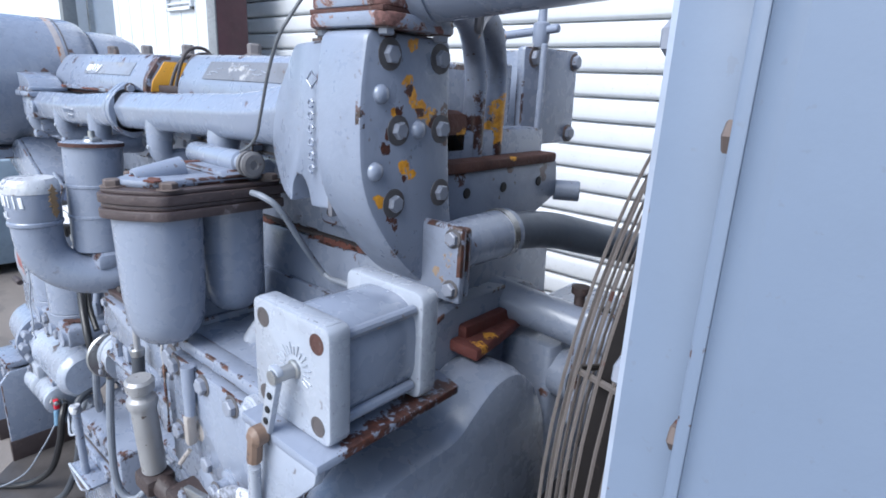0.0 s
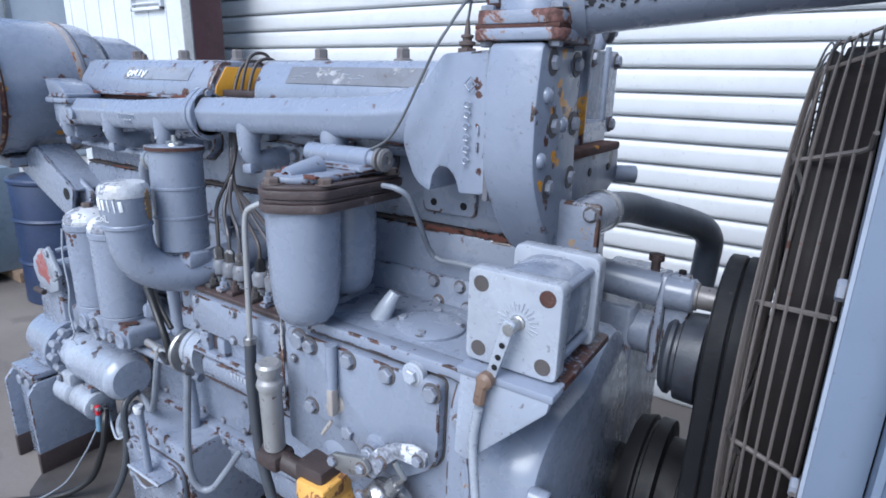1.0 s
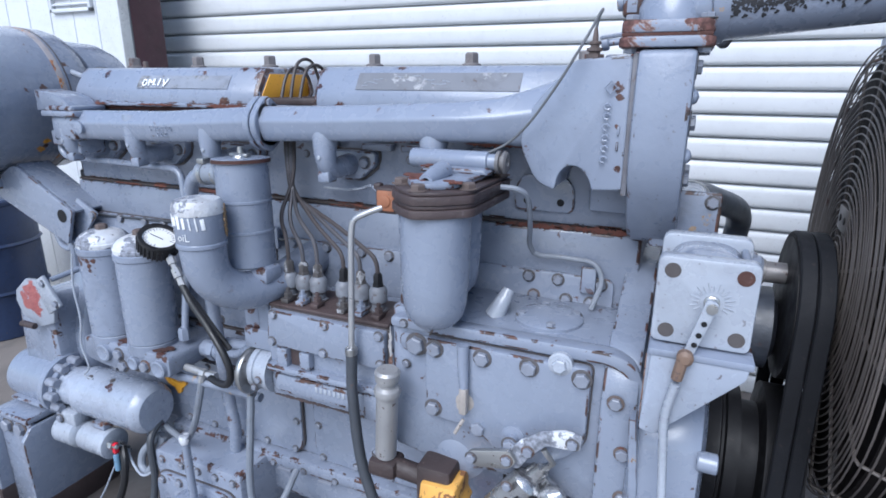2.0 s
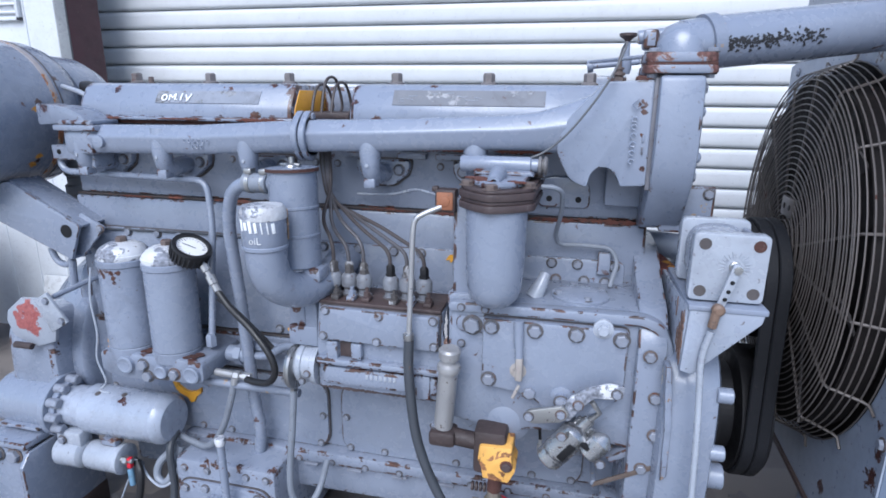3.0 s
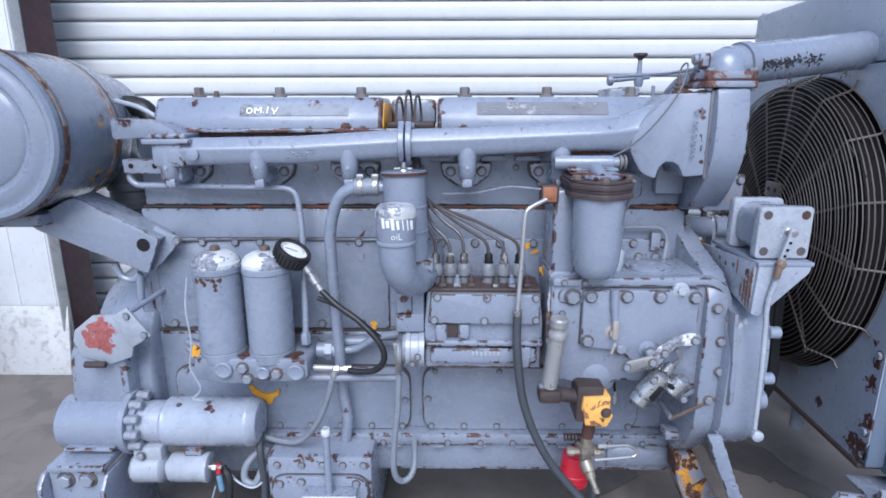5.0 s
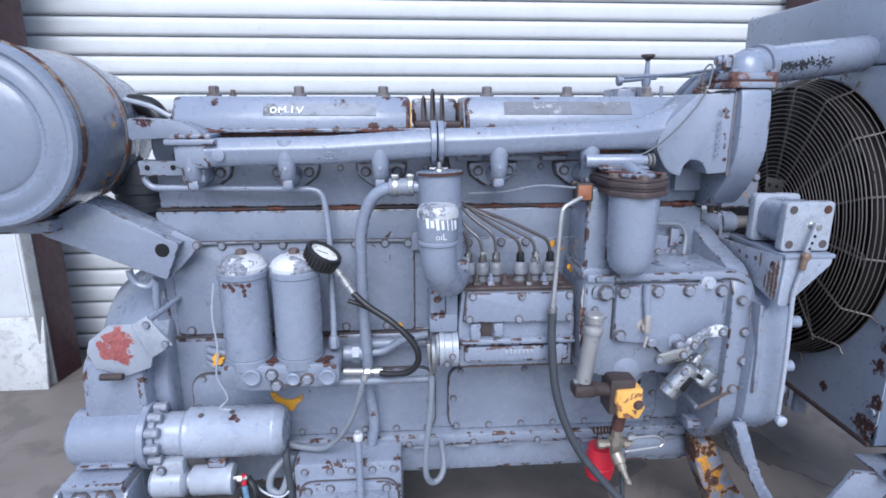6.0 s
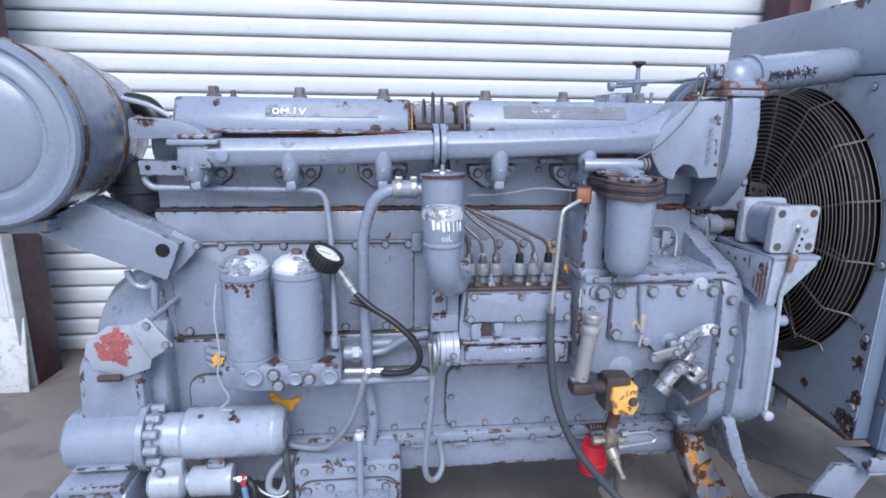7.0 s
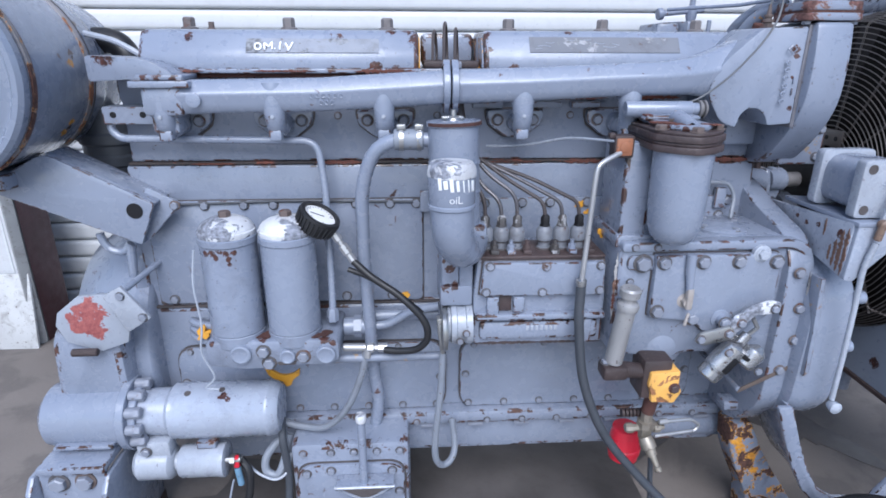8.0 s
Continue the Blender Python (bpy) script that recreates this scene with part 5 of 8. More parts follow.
ELBOW = glide([(0.512, -0.338, 0.862), (0.514, -0.336, 0.812), (0.522, -0.322, 0.778), (0.538, -0.290, 0.756), (0.555, -0.24, 0.750), (0.566, -0.18, 0.759), (0.570, -0.11, 0.772)], 6)
bm = bmesh.new()
tube(bm, ELBOW, [0.0378 - 0.0035 * min(1.0, k / 16) for k in range(len(ELBOW))], 32)
box(bm, (0.545, -0.275, 0.765), (0.585, -0.225, 0.795), 0.01)
part("oil_filler_neck", bm, CAST, engine, "curved oil filler elbow")
bm = bmesh.new()
lathe(bm, (0.512, -0.338, 0.848), (0, 0, 1), [(0, 0.0385), (0.002, 0.0405), (0.007, 0.0405), (0.009, 0.0385), (0.012, 0.0395), (0.060, 0.0405), (0.072, 0.039), (0.078, 0.034), (0.080, 0.0)], 44)
cap = cap_neck = part("oil_filler_cap", bm, PAINT, engine, "filler cap with white handwriting and a flaking silver top")
bm = bmesh.new()
lathe(bm, (0.512, -0.338, 0.908), (0, 0, 1), [(-0.004, 0.0414), (0.004, 0.0414), (0.012, 0.0395), (0.0185, 0.0345), (0.021, 0.0)], 44)
part("cap_top", bm, SILVERED, cap)


def scrawl(text, place, size, parent, bend=None):
    """Hand-painted letters, laid flat or round a cylinder (its axis x, y and radius)."""
    cu = bpy.data.curves.new("lettering", "FONT")
    cu.body, cu.size, cu.extrude, cu.offset = text, size, 0.0004, -0.0002
    cu.align_x, cu.align_y, cu.resolution_u = "CENTER", "CENTER", 2
    tmp = bpy.data.objects.new("lettering", cu)
    me = bpy.data.meshes.new_from_object(tmp)
    bpy.data.objects.remove(tmp)
    bpy.data.curves.remove(cu)
    b = bmesh.new()
    b.from_mesh(me)
    bpy.data.meshes.remove(me)
    if bend:
        cx, cy, r, z, turn = bend
        bmesh.ops.subdivide_edges(b, edges=[e for e in b.edges if e.calc_length() > 0.004], cuts=2)
        for v in b.verts:
            a = v.co.x / r + turn - math.pi / 2
            rr = r + v.co.z + 0.0004
            v.co = Vector((cx + rr * math.cos(a), cy + rr * math.sin(a), z + v.co.y))
    else:
        bmesh.ops.transform(b, matrix=place, verts=b.verts)
    return part("lettering", b, MARK, parent, "white handwritten letters")


for k, (w, h) in enumerate(((0.006, 0.020), (0.007, 0.014), (0.006, 0.021), (0.005, 0.018), (0.0022, 0.020), (0.0022, 0.021), (0.006, 0.018))):
    a = -math.pi / 2 + 0.16 + (-0.030 + 0.0102 * k) / 0.041
    bm = bmesh.new()
    box(bm, (-w / 2, -0.0006, -h / 2), (w / 2, 0.0006, h / 2), 0.0003, pose(0, 0, 0, 0, -6, math.degrees(a) + 90))
    for v in bm.verts:
        v.co += Vector((0.512 + 0.0408 * math.cos(a), -0.338 + 0.0408 * math.sin(a), 0.896 - 0.0008 * k))
    part("paint_stroke", bm, MARK, cap)
scrawl("oiL", None, 0.018, cap, (0.512, -0.338, 0.0406, 0.870, 0.10))
label = [c for c in engine.children if c.name.startswith("rocker_cover")][0]


def strokes(lines, place, r, parent, material=MARK):
    """Hand-painted marks: lines of (across, up) laid on a slanted face."""
    for pts in lines:
        b = bmesh.new()
        tube(b, [place @ Vector((u, v, 0)) for u, v in glide2(pts)], r, 6)
        part("paint_stroke", b, material, parent)


def glide2(pts):
    return [(v.x, v.y) for v in glide([(u, w, 0) for u, w in pts], 4)]


ring = [(0.006 * math.cos(a) - 0.032, 0.007 * math.sin(a)) for a in (0.6, 1.6, 2.6, 3.6, 4.6, 5.6, 6.7)]
strokes([ring, [(-0.019, -0.007), (-0.020, 0.007), (-0.012, 0.0), (-0.006, 0.009), (-0.0055, -0.006)], [(-0.001, -0.005), (0.001, -0.005)],
         [(0.010, 0.010), (0.009, 0.001), (0.009, -0.007)], [(0.019, 0.007), (0.024, -0.002), (0.025, -0.006)], [(0.033, 0.009), (0.027, -0.004), (0.024, -0.009)]],
        Matrix.Translation((0.192, -0.1125, 1.1060)) @ pose(0, 0, 0, 56.5), 0.0017, label)
front_label = [c for c in engine.children if c.name.startswith("rocker_cover")][1]
strokes([[(-0.105, -0.004), (-0.092, -0.002), (-0.078, -0.005)], [(-0.108, -0.009), (-0.096, -0.008)], [(-0.088, 0.004), (-0.080, 0.003), (-0.070, 0.005)], [(-0.040, 0.009), (-0.030, 0.008)],
         [(0.010, 0.005), (0.022, 0.002), (0.030, 0.004)], [(0.026, -0.004), (0.040, -0.006), (0.052, -0.004)], [(0.044, 0.002), (0.058, -0.001)], [(-0.012, 0.010), (0.002, 0.011)]],
        Matrix.Translation((0.80, -0.1068, 1.1112)) @ pose(0, 0, 0, 56.5), 0.0007, front_label, PALE)

# ---- injection pump ----
bm = bmesh.new()
prism(bm, rounded([(0.563, 0.540), (0.826, 0.537), (0.826, 0.645), (0.818, 0.722), (0.570, 0.724), (0.563, 0.645)], 0.006), "y", -0.258, -0.13, 0.005)
box(bm, (0.575, -0.268, 0.552), (0.815, -0.25, 0.592), 0.008)
box(bm, (0.565, -0.276, 0.598), (0.825, -0.25, 0.612), 0.005)
box(bm, (0.588, -0.272, 0.604), (0.612, -0.25, 0.648), 0.004)
box(bm, (0.640, -0.273, 0.614), (0.662, -0.25, 0.648), 0.004)
box(bm, (0.77, -0.272, 0.545), (0.80, -0.25, 0.596), 0.004)
pump = part("injection_pump", bm, PAINT, engine, "six-line fuel injection pump housing")
bm = bmesh.new()
box(bm, (0.614, -0.2612, 0.614), (0.638, -0.2575, 0.648), 0.001)
part("rust_patch", bm, BROWN_OXIDE, pump)
bm = bmesh.new()
prism(bm, rounded([(0.573, 0.652), (0.816, 0.650), (0.816, 0.718), (0.580, 0.720)], 0.006), "y", -0.274, -0.257, 0.003)
cover = part("pump_cover", bm, PAINT, engine)
seam("pump_gasket", [(0.573, 0.652), (0.816, 0.650), (0.816, 0.718), (0.580, 0.720)], "y", -0.2615, -0.255, engine, 0.0022)
bolts(cover, [(0.585, -0.274, 0.660), (0.695, -0.274, 0.658), (0.808, -0.274, 0.660), (0.70, -0.274, 0.711), (0.592, -0.274, 0.713), (0.806, -0.274, 0.711)], r=0.0072)
for k in range(7):
    bm = bmesh.new()
    box(bm, (0.668 + 0.0095 * k, -0.2695, 0.573), (0.674 + 0.0095 * k, -0.267, 0.584), 0.001)
    part("cast_figure", bm, PALE, pump)
bm = bmesh.new()
box(bm, (0.572, -0.262, 0.722), (0.818, -0.165, 0.729), 0.002)
part("pump_deck", bm, BROWN_OXIDE, engine)
SPECKLED = surface("speckled_nut", (0.06, 0.055, 0.055), 0.5, rust=0.62, rust_col=(0.22, 0.22, 0.23), dirt=0.4)
VALVE = surface("valve_paint", (0.165, 0.175, 0.20), 0.45, rust=0.60, rust_col=(0.07, 0.05, 0.045), dirt=0.6)
DULL_LINE = surface("dull_line", (0.105, 0.10, 0.108), 0.36, metal=0.4, rust=0.3, dirt=0.4)
VALVE_X = (0.588, 0.620, 0.651, 0.706, 0.740, 0.774)
for k, x in enumerate(VALVE_X):
    bm = bmesh.new()
    lathe(bm, (x, -0.216, 0.727), (0, 0, 1), [(0, 0.0155), (0.005, 0.0155), (0.006, 0.0115), (0.018, 0.0115), (0.021, 0.0155), (0.040, 0.0160), (0.046, 0.0125), (0.048, 0.010)], 18)
    valve = part("delivery_valve", bm, VALVE, pump)
    # Dark bands round the valve's foot and waist, for contrast.
    bm = bmesh.new()
    lathe(bm, (x, -0.216, 0.7275), (0, 0, 1), [(0, 0.0162), (0.004, 0.0162), (0.005, 0.0145)], 16)
    lathe(bm, (x, -0.216, 0.744), (0, 0, 1), [(0, 0.0128), (0.0035, 0.0128)], 16)
    part("valve_seal", bm, GRIME, pump)
    bm = bmesh.new()
    lathe(bm, (x, -0.216, 0.774), (0, 0, 1), [(0, 0.0105), (0.004, 0.0105), (0.005, 0.009), (0.019, 0.009), (0.024, 0.005)], 6)
    part("union_nut", bm, BLACK if k in (3, 5) else SPECKLED, pump)
    bm = bmesh.new()
    box(bm, (x + 0.0155 - 0.008, -0.256, 0.729), (x + 0.0155 + 0.008, -0.232, 0.738), 0.002)
    lathe(bm, (x + 0.0155, -0.243, 0.737), (0, 0, 1), [(0, 0.0075), (0.009, 0.0075), (0.010, 0.004), (0.018, 0.004), (0.018, 0)], 6)
    part("clamp_stud", bm, (SPECKLED, WORN, BROWN_OXIDE)[k % 3], pump)
    rise = 0.815 - 0.012 * (k % 2) if k < 3 else 0.80
    tgt = (0.560 - 0.002 * k, -0.150, 0.905 + 0.010 * (5 - k) * 0.6)
    bm = bmesh.new()
    tube(bm, bends([(x, -0.216, 0.785), (x - 0.003, -0.213, rise + 0.022), (x - 0.035 - 0.012 * k, -0.19, rise + 0.055 + 0.002 * k), tgt, (0.548 - 0.004 * k, -0.128, 0.985), (0.545 - 0.004 * k, -0.118, 1.05)], 0.03, 6), 0.0038, 9)
    part("injector_line", bm, BLACK_LINE if k in (0, 3, 5) else DULL_LINE, engine)
bm = bmesh.new()
box(bm, (0.498, -0.252, 0.622), (0.562, -0.15, 0.665), 0.005)
box(bm, (0.500, -0.248, 0.665), (0.535, -0.16, 0.722), 0.005)
box(bm, (0.535, -0.25, 0.66), (0.562, -0.15, 0.724), 0.004)
part("pump_bracket", bm, surface("bracket_paint", GREY, 0.4, rust=0.3, dirt=0.4, chips=[(0.517, -0.248, 0.70, 0.009), (0.508, -0.25, 0.66, 0.009), (0.525, -0.25, 0.665, 0.008), (0.505, -0.25, 0.715, 0.006)]), engine)
bm = bmesh.new()
lathe(bm, (0.562, -0.235, 0.578), (-1, 0, 0), [(0, 0.043), (0.012, 0.043), (0.014, 0.040), (0.030, 0.040), (0.032, 0.043), (0.042, 0.043), (0.044, 0.036), (0.06, 0.034), (0.062, 0)], 36)
adaptor = part("drive_adaptor", bm, PALE, engine, "shiny round drive adaptor with a clamp ring")
bolts(adaptor, [(0.548, -0.279, 0.575), (0.536, -0.2775, 0.557)], r=0.006)
bm = bmesh.new()
lathe(bm, (0.512, -0.245, 0.572), (-1, 0, 0), [(0, 0.02), (0.0, 0.046), (0.004, 0.048), (0.010, 0.046), (0.014, 0.02), (0.016, 0)], 36)
prism(bm, [(0.490, 0.60), (0.514, 0.60), (0.506, 0.51), (0.499, 0.51)], "y", -0.262, -0.24, 0.004)
part("drive_cap", bm, STEEL, engine)
bm = bmesh.new()
tube(bm, glide([(0.503, -0.255, 0.52), (0.499, -0.262, 0.44), (0.488, -0.265, 0.33), (0.488, -0.262, 0.268), (0.502, -0.252, 0.238), (0.522, -0.24, 0.240), (0.533, -0.22, 0.262), (0.530, -0.17, 0.295)]), 0.0075, 10)
part("drain_hose", bm, GREY_HOSE, engine)
bm = bmesh.new()
tube(bm, glide([(0.346, -0.225, 0.515), (0.335, -0.23, 0.46), (0.30, -0.225, 0.375), (0.25, -0.21, 0.318), (0.19, -0.19, 0.307), (0.14, -0.18, 0.315)]), 0.0075, 10)
part("drain_hose", bm, GREY_HOSE, engine)
bm = bmesh.new()
tube(bm, glide([(0.14, -0.19, 0.262), (0.18, -0.20, 0.268), (0.26, -0.218, 0.275), (0.36, -0.218, 0.285), (0.42, -0.20, 0.27)]), 0.006, 10)
part("drain_hose", bm, GREY_HOSE, engine)

# ---- fuel filter ----
LID = [(0.858, -0.318), (0.886, -0.352), (0.916, -0.372), (0.950, -0.356), (0.984, -0.325), (0.988, -0.165), (0.860, -0.165)]


def shrunk(pts, d, c=(0.921, -0.26)):
    """The outline drawn in towards its middle."""
    return [(c[0] + (x - c[0]) * (1 - d / 0.066), c[1] + (y - c[1]) * (1 - d / 0.11)) for x, y in pts]


FF_ALLOY = surface("filter_head_alloy", (0.060, 0.043, 0.043), 0.5, rust=0.55, rust_col=(0.12, 0.10, 0.10), dirt=0.4, bump=0.3, wash=0.3)
bm = bmesh.new()
prism(bm, rounded(LID, 0.010), "z", 0.938, 0.950, 0.002)
ffhead = part("fuel_filter_head", bm, FF_ALLOY, engine, "dark oxidised fuel filter head")
for k, (z0, z1, d) in enumerate(((0.9505, 0.956, 0.003), (0.9565, 0.968, 0.0), (0.9682, 0.9735, 0.004))):
    bm = bmesh.new()
    prism(bm, rounded(shrunk(LID, d), 0.010), "z", z0, z1, 0.0015)
    part("clamp_plate", bm, FF_ALLOY, ffhead)
FF_TOP = surface("filter_top_paint", GREY, 0.36, rust=0.44, dirt=0.5, bump=0.2, edges=0.8, chips=[(0.882, -0.30, 0.980, 0.020), (0.872, -0.27, 0.98, 0.018), (0.90, -0.285, 0.982, 0.014), (0.90, -0.345, 0.972, 0.012), (0.96, -0.33, 0.972, 0.012)])
bm = bmesh.new()
prism(bm, rounded(shrunk(LID, 0.020), 0.012), "z", 0.973, 0.983, 0.004)
prism(bm, [(0.868, 0.982), (0.976, 0.982), (0.970, 0.990), (0.874, 0.990)], "y", -0.248, -0.185, 0.003)
part("head_cap", bm, FF_TOP, ffhead, "grey cap with rust-red patches")
bolts(ffhead, [(0.872, -0.312, 0.974), (0.917, -0.352, 0.974), (0.972, -0.312, 0.974), (0.875, -0.182, 0.974), (0.976, -0.182, 0.974)], (0, 0, 1), 0.0105, hex_head(RUSTY_BOLT, RUSTY_BOLT))
bm = bmesh.new()
lathe(bm, (0.917, -0.300, 0.985), (0, -1, -0.12), [(-0.03, 0.015), (0.0, 0.013), (0.024, 0.011), (0.029, 0.010), (0.029, 0.0055), (0.022, 0.005), (0.022, 0)], 20)
bleed = part("bleed_boss", bm, WORN, ffhead)
# Black disc paints the shade at the bottom of the bore.
bm = bmesh.new()
lathe(bm, (0.917, -0.324, 0.982), (0, -1, -0.12), [(0, 0.0052), (0.001, 0.0052), (0.001, 0)], 12)
part("bleed_hole", bm, BLACK, bleed)
bm = bmesh.new()
lathe(bm, (0.842, -0.215, 0.998), (1, 0, 0), [(0, 0.010), (0.0, 0.0135), (0.003, 0.015), (0.124, 0.015), (0.126, 0.012), (0.138, 0.012)], 24)
part("hand_pump", bm, PAINT, engine, "pale horizontal hand pump barrel")
bm = bmesh.new()
lathe(bm, (0.979, -0.215, 0.998), (1, 0, 0), [(0, 0.010), (0.001, 0.0165), (0.006, 0.0165), (0.007, 0.012), (0.010, 0.012), (0.011, 0.0165), (0.0145, 0.0165), (0.017, 0.013), (0.017, 0.006), (0.014, 0.005), (0.014, 0)], 20)
part("pump_knob", bm, surface("worn_knob", (0.15, 0.145, 0.15), 0.5, rust=0.4, dirt=0.6), engine)
for (x, y), r, z0 in (((0.921, -0.306), 0.0515, 0.766), ((0.9085, -0.2045), 0.045, 0.780)):
    bm = bmesh.new()
    lathe(bm, (x, y, z0), (0, 0, 1), [(0, 0), (0.001, r * 0.35), (0.006, r * 0.60), (0.018, r * 0.80), (0.036, r * 0.90), (0.07, r * 0.955), (0.939 - z0, r)], 44)
    part("filter_bowl", bm, SMOOTH, ffhead)
bm = bmesh.new()
tube(bm, glide([(0.985, -0.215, 0.962), (1.012, -0.214, 0.960), (1.024, -0.20, 0.945), (1.022, -0.17, 0.90), (1.015, -0.14, 0.86), (1.02, -0.128, 0.84)]), 0.0042, 8)
part("leak_off_line", bm, GREY_HOSE, engine)
bm = bmesh.new()
box(bm, (0.838, -0.262, 0.755), (0.892, -0.14, 0.945), 0.008)
box(bm, (0.832, -0.27, 0.745), (0.90, -0.13, 0.770), 0.004)
part("filter_bracket", bm, CAST, engine)
bm = bmesh.new()
box(bm, (0.808, -0.276, 0.918), (0.845, -0.245, 0.958), 0.004)
box(bm, (0.800, -0.268, 0.952), (0.812, -0.254, 0.962), 0.003)
fit_block = part("fuel_union", bm, BROWN_OXIDE, engine, "rust-orange square fuel union")
bm = bmesh.new()
box(bm, (0.811, -0.2785, 0.922), (0.841, -0.272, 0.954), 0.004)
lathe(bm, (0.826, -0.277, 0.938), (0, -1, 0), [(0, 0.010), (0.003, 0.009), (0.004, 0.006), (0.004, 0)], 12)
part("union_face", bm, ORANGE, fit_block, "rust-orange union face")
bm = bmesh.new()
tube(bm, bends([(0.820, -0.275, 0.928), (0.795, -0.284, 0.918), (0.776, -0.290, 0.908), (0.773, -0.292, 0.885), (0.765, -0.292, 0.690)], 0.014, 6), 0.0050, 12)
part("fuel_pipe", bm, BRIGHT, engine, "bright bare fuel pipe")
bm = bmesh.new()
lathe(bm, (0.7642, -0.292, 0.678), (0, 0, 1), [(0, 0.0095), (0.004, 0.0105), (0.012, 0.0105), (0.014, 0.008)], 14)
part("hose_ferrule", bm, STEEL, engine)
hose_pts = glide([(0.7645, -0.292, 0.682), (0.766, -0.296, 0.60), (0.785, -0.302, 0.47), (0.838, -0.306, 0.345), (0.925, -0.315, 0.235), (1.01, -0.33, 0.15), (1.12, -0.345, 0.07), (1.25, -0.36, 0.02), (1.42, -0.40, 0.012), (1.6, -0.47, 0.012)], 8)
bm = bmesh.new()
tube(bm, hose_pts, 0.0095, 14)
part("fuel_hose", bm, DARK_HOSE, engine, "dark rubber fuel hose trailing to the ground")

# ---- governor and its levers ----
bm = bmesh.new()
prism(bm, rounded([(0.836, 0.525), (0.836, 0.760), (1.185, 0.762), (1.213, 0.735), (1.222, 0.60), (1.205, 0.50), (1.10, 0.515), (1.0, 0.52), (0.95, 0.505), (0.90, 0.515)],
                  [0.01, 0.01, 0.03, 0.03, 0.02, 0.02, 0.02, 0.02, 0.03, 0.02]), "y", -0.282, -0.11, 0.016)
prism(bm, rounded([(0.838, 0.761), (1.172, 0.764), (1.206, 0.752), (1.222, 0.715), (1.231, 0.60), (1.226, 0.505), (1.212, 0.505), (1.217, 0.60), (1.208, 0.705), (1.194, 0.735), (1.168, 0.745), (0.838, 0.743)], 0.012), "y", -0.292, -0.265, 0.004)
lathe(bm, (0.945, -0.27, 0.530), (0, -1, 0), [(0, 0.05), (0.004, 0.042), (0.012, 0.030), (0.016, 0.0)], 28)
gov = part("governor_housing", bm, CAST, engine)
bm = bmesh.new()
prism(bm, rounded([(0.903, 0.610), (0.903, 0.738), (1.150, 0.738), (1.148, 0.612), (1.085, 0.565), (1.03, 0.565), (0.99, 0.60)], [0.004, 0.004, 0.012, 0.02, 0.03, 0.02, 0.02]), "y", -0.300, -0.280, 0.004)
govc = part("governor_cover", bm, PAINT, engine)
seam("governor_gasket", rounded([(0.903, 0.610), (0.903, 0.738), (1.150, 0.738), (1.148, 0.612), (1.085, 0.565), (1.03, 0.565), (0.99, 0.60)], [0.004, 0.004, 0.012, 0.02, 0.03, 0.02, 0.02]), "y", -0.2845, -0.280, engine, 0.002)
bolts(govc, [(0.918, -0.300, 0.724), (0.994, -0.300, 0.724), (1.064, -0.300, 0.724), (1.138, -0.300, 0.722), (0.916, -0.300, 0.623), (0.99, -0.298, 0.605)], r=0.0112)
bolts(govc, [(1.107, -0.3015, 0.738)], r=0.0105, mesh=PALE_MESH)
bm = bmesh.new()
lathe(bm, (1.107, -0.290, 0.738), (0, -1, 0), [(0, 0.017), (0.010, 0.017), (0.0115, 0.014)], 20)
part("washer", bm, PALE, govc)
bm = bmesh.new()
prism(bm, rounded([(0.852, 0.705), (0.852, 0.735), (0.915, 0.735), (0.915, 0.705)], 0.015, 5), "y", -0.2875, -0.280, 0.002)
part("lug", bm, WORN, gov)
bolts(gov, [(0.882, -0.2875, 0.719)], r=0.0145, mesh=BOLT_MESH)
bolts(gov, [(0.862, -0.292, 0.752), (0.905, -0.292, 0.752), (1.165, -0.27, 0.745), (0.862, -0.285, 0.68)], r=0.006)
bm = bmesh.new()
tube(bm, [Vector(p) for p in ((0.966, -0.306, 0.742), (0.967, -0.307, 0.71), (0.970, -0.310, 0.67))], [0.0092, 0.0088, 0.0065], 14)
lever = part("shut_off_stem", bm, PAINT, engine)
bm = bmesh.new()
box(bm, (0.964, -0.318, 0.632), (0.977, -0.304, 0.676), 0.004)
lathe(bm, (0.968, -0.294, 0.645), (0, -1, 0), [(0, 0.016), (0.006, 0.015), (0.008, 0.008), (0.02, 0.008)], 16)
tube(bm, [Vector((0.972, -0.315, 0.625)), Vector((0.962, -0.325, 0.604))], 0.003, 8)
part("shut_off_lever", bm, surface("brass_lever", (0.30, 0.27, 0.25), 0.45, rust=0.55, dirt=0.5), engine)
bm = bmesh.new()
lathe(bm, (1.046, -0.290, 0.604), (0, -1, 0), [(0, 0.028), (0.006, 0.027), (0.008, 0.02), (0.012, 0.019), (0.014, 0.011), (0.03, 0.010)], 24)
hub = part("lever_hub", bm, CAST, engine)
bolts(hub, [(1.046, -0.318, 0.604)], r=0.010)
bm = bmesh.new()
prism(bm, rounded([(1.125, 0.652), (1.148, 0.648), (1.148, 0.626), (1.10, 0.622), (1.078, 0.598), (1.062, 0.572), (1.04, 0.575), (1.045, 0.60), (1.065, 0.622), (1.09, 0.64)], 0.006), "y", -0.326, -0.318, 0.002)
part("throttle_lever", bm, SILVERED, engine, "white flaking throttle lever")
bm = bmesh.new()
prism(bm, rounded([(0.982, 0.574), (0.99, 0.590), (1.05, 0.606), (1.062, 0.59), (1.05, 0.575), (1.0, 0.565)], 0.006), "y", -0.336, -0.328, 0.002)
arm = part("lever_arm", bm, STEEL, engine)
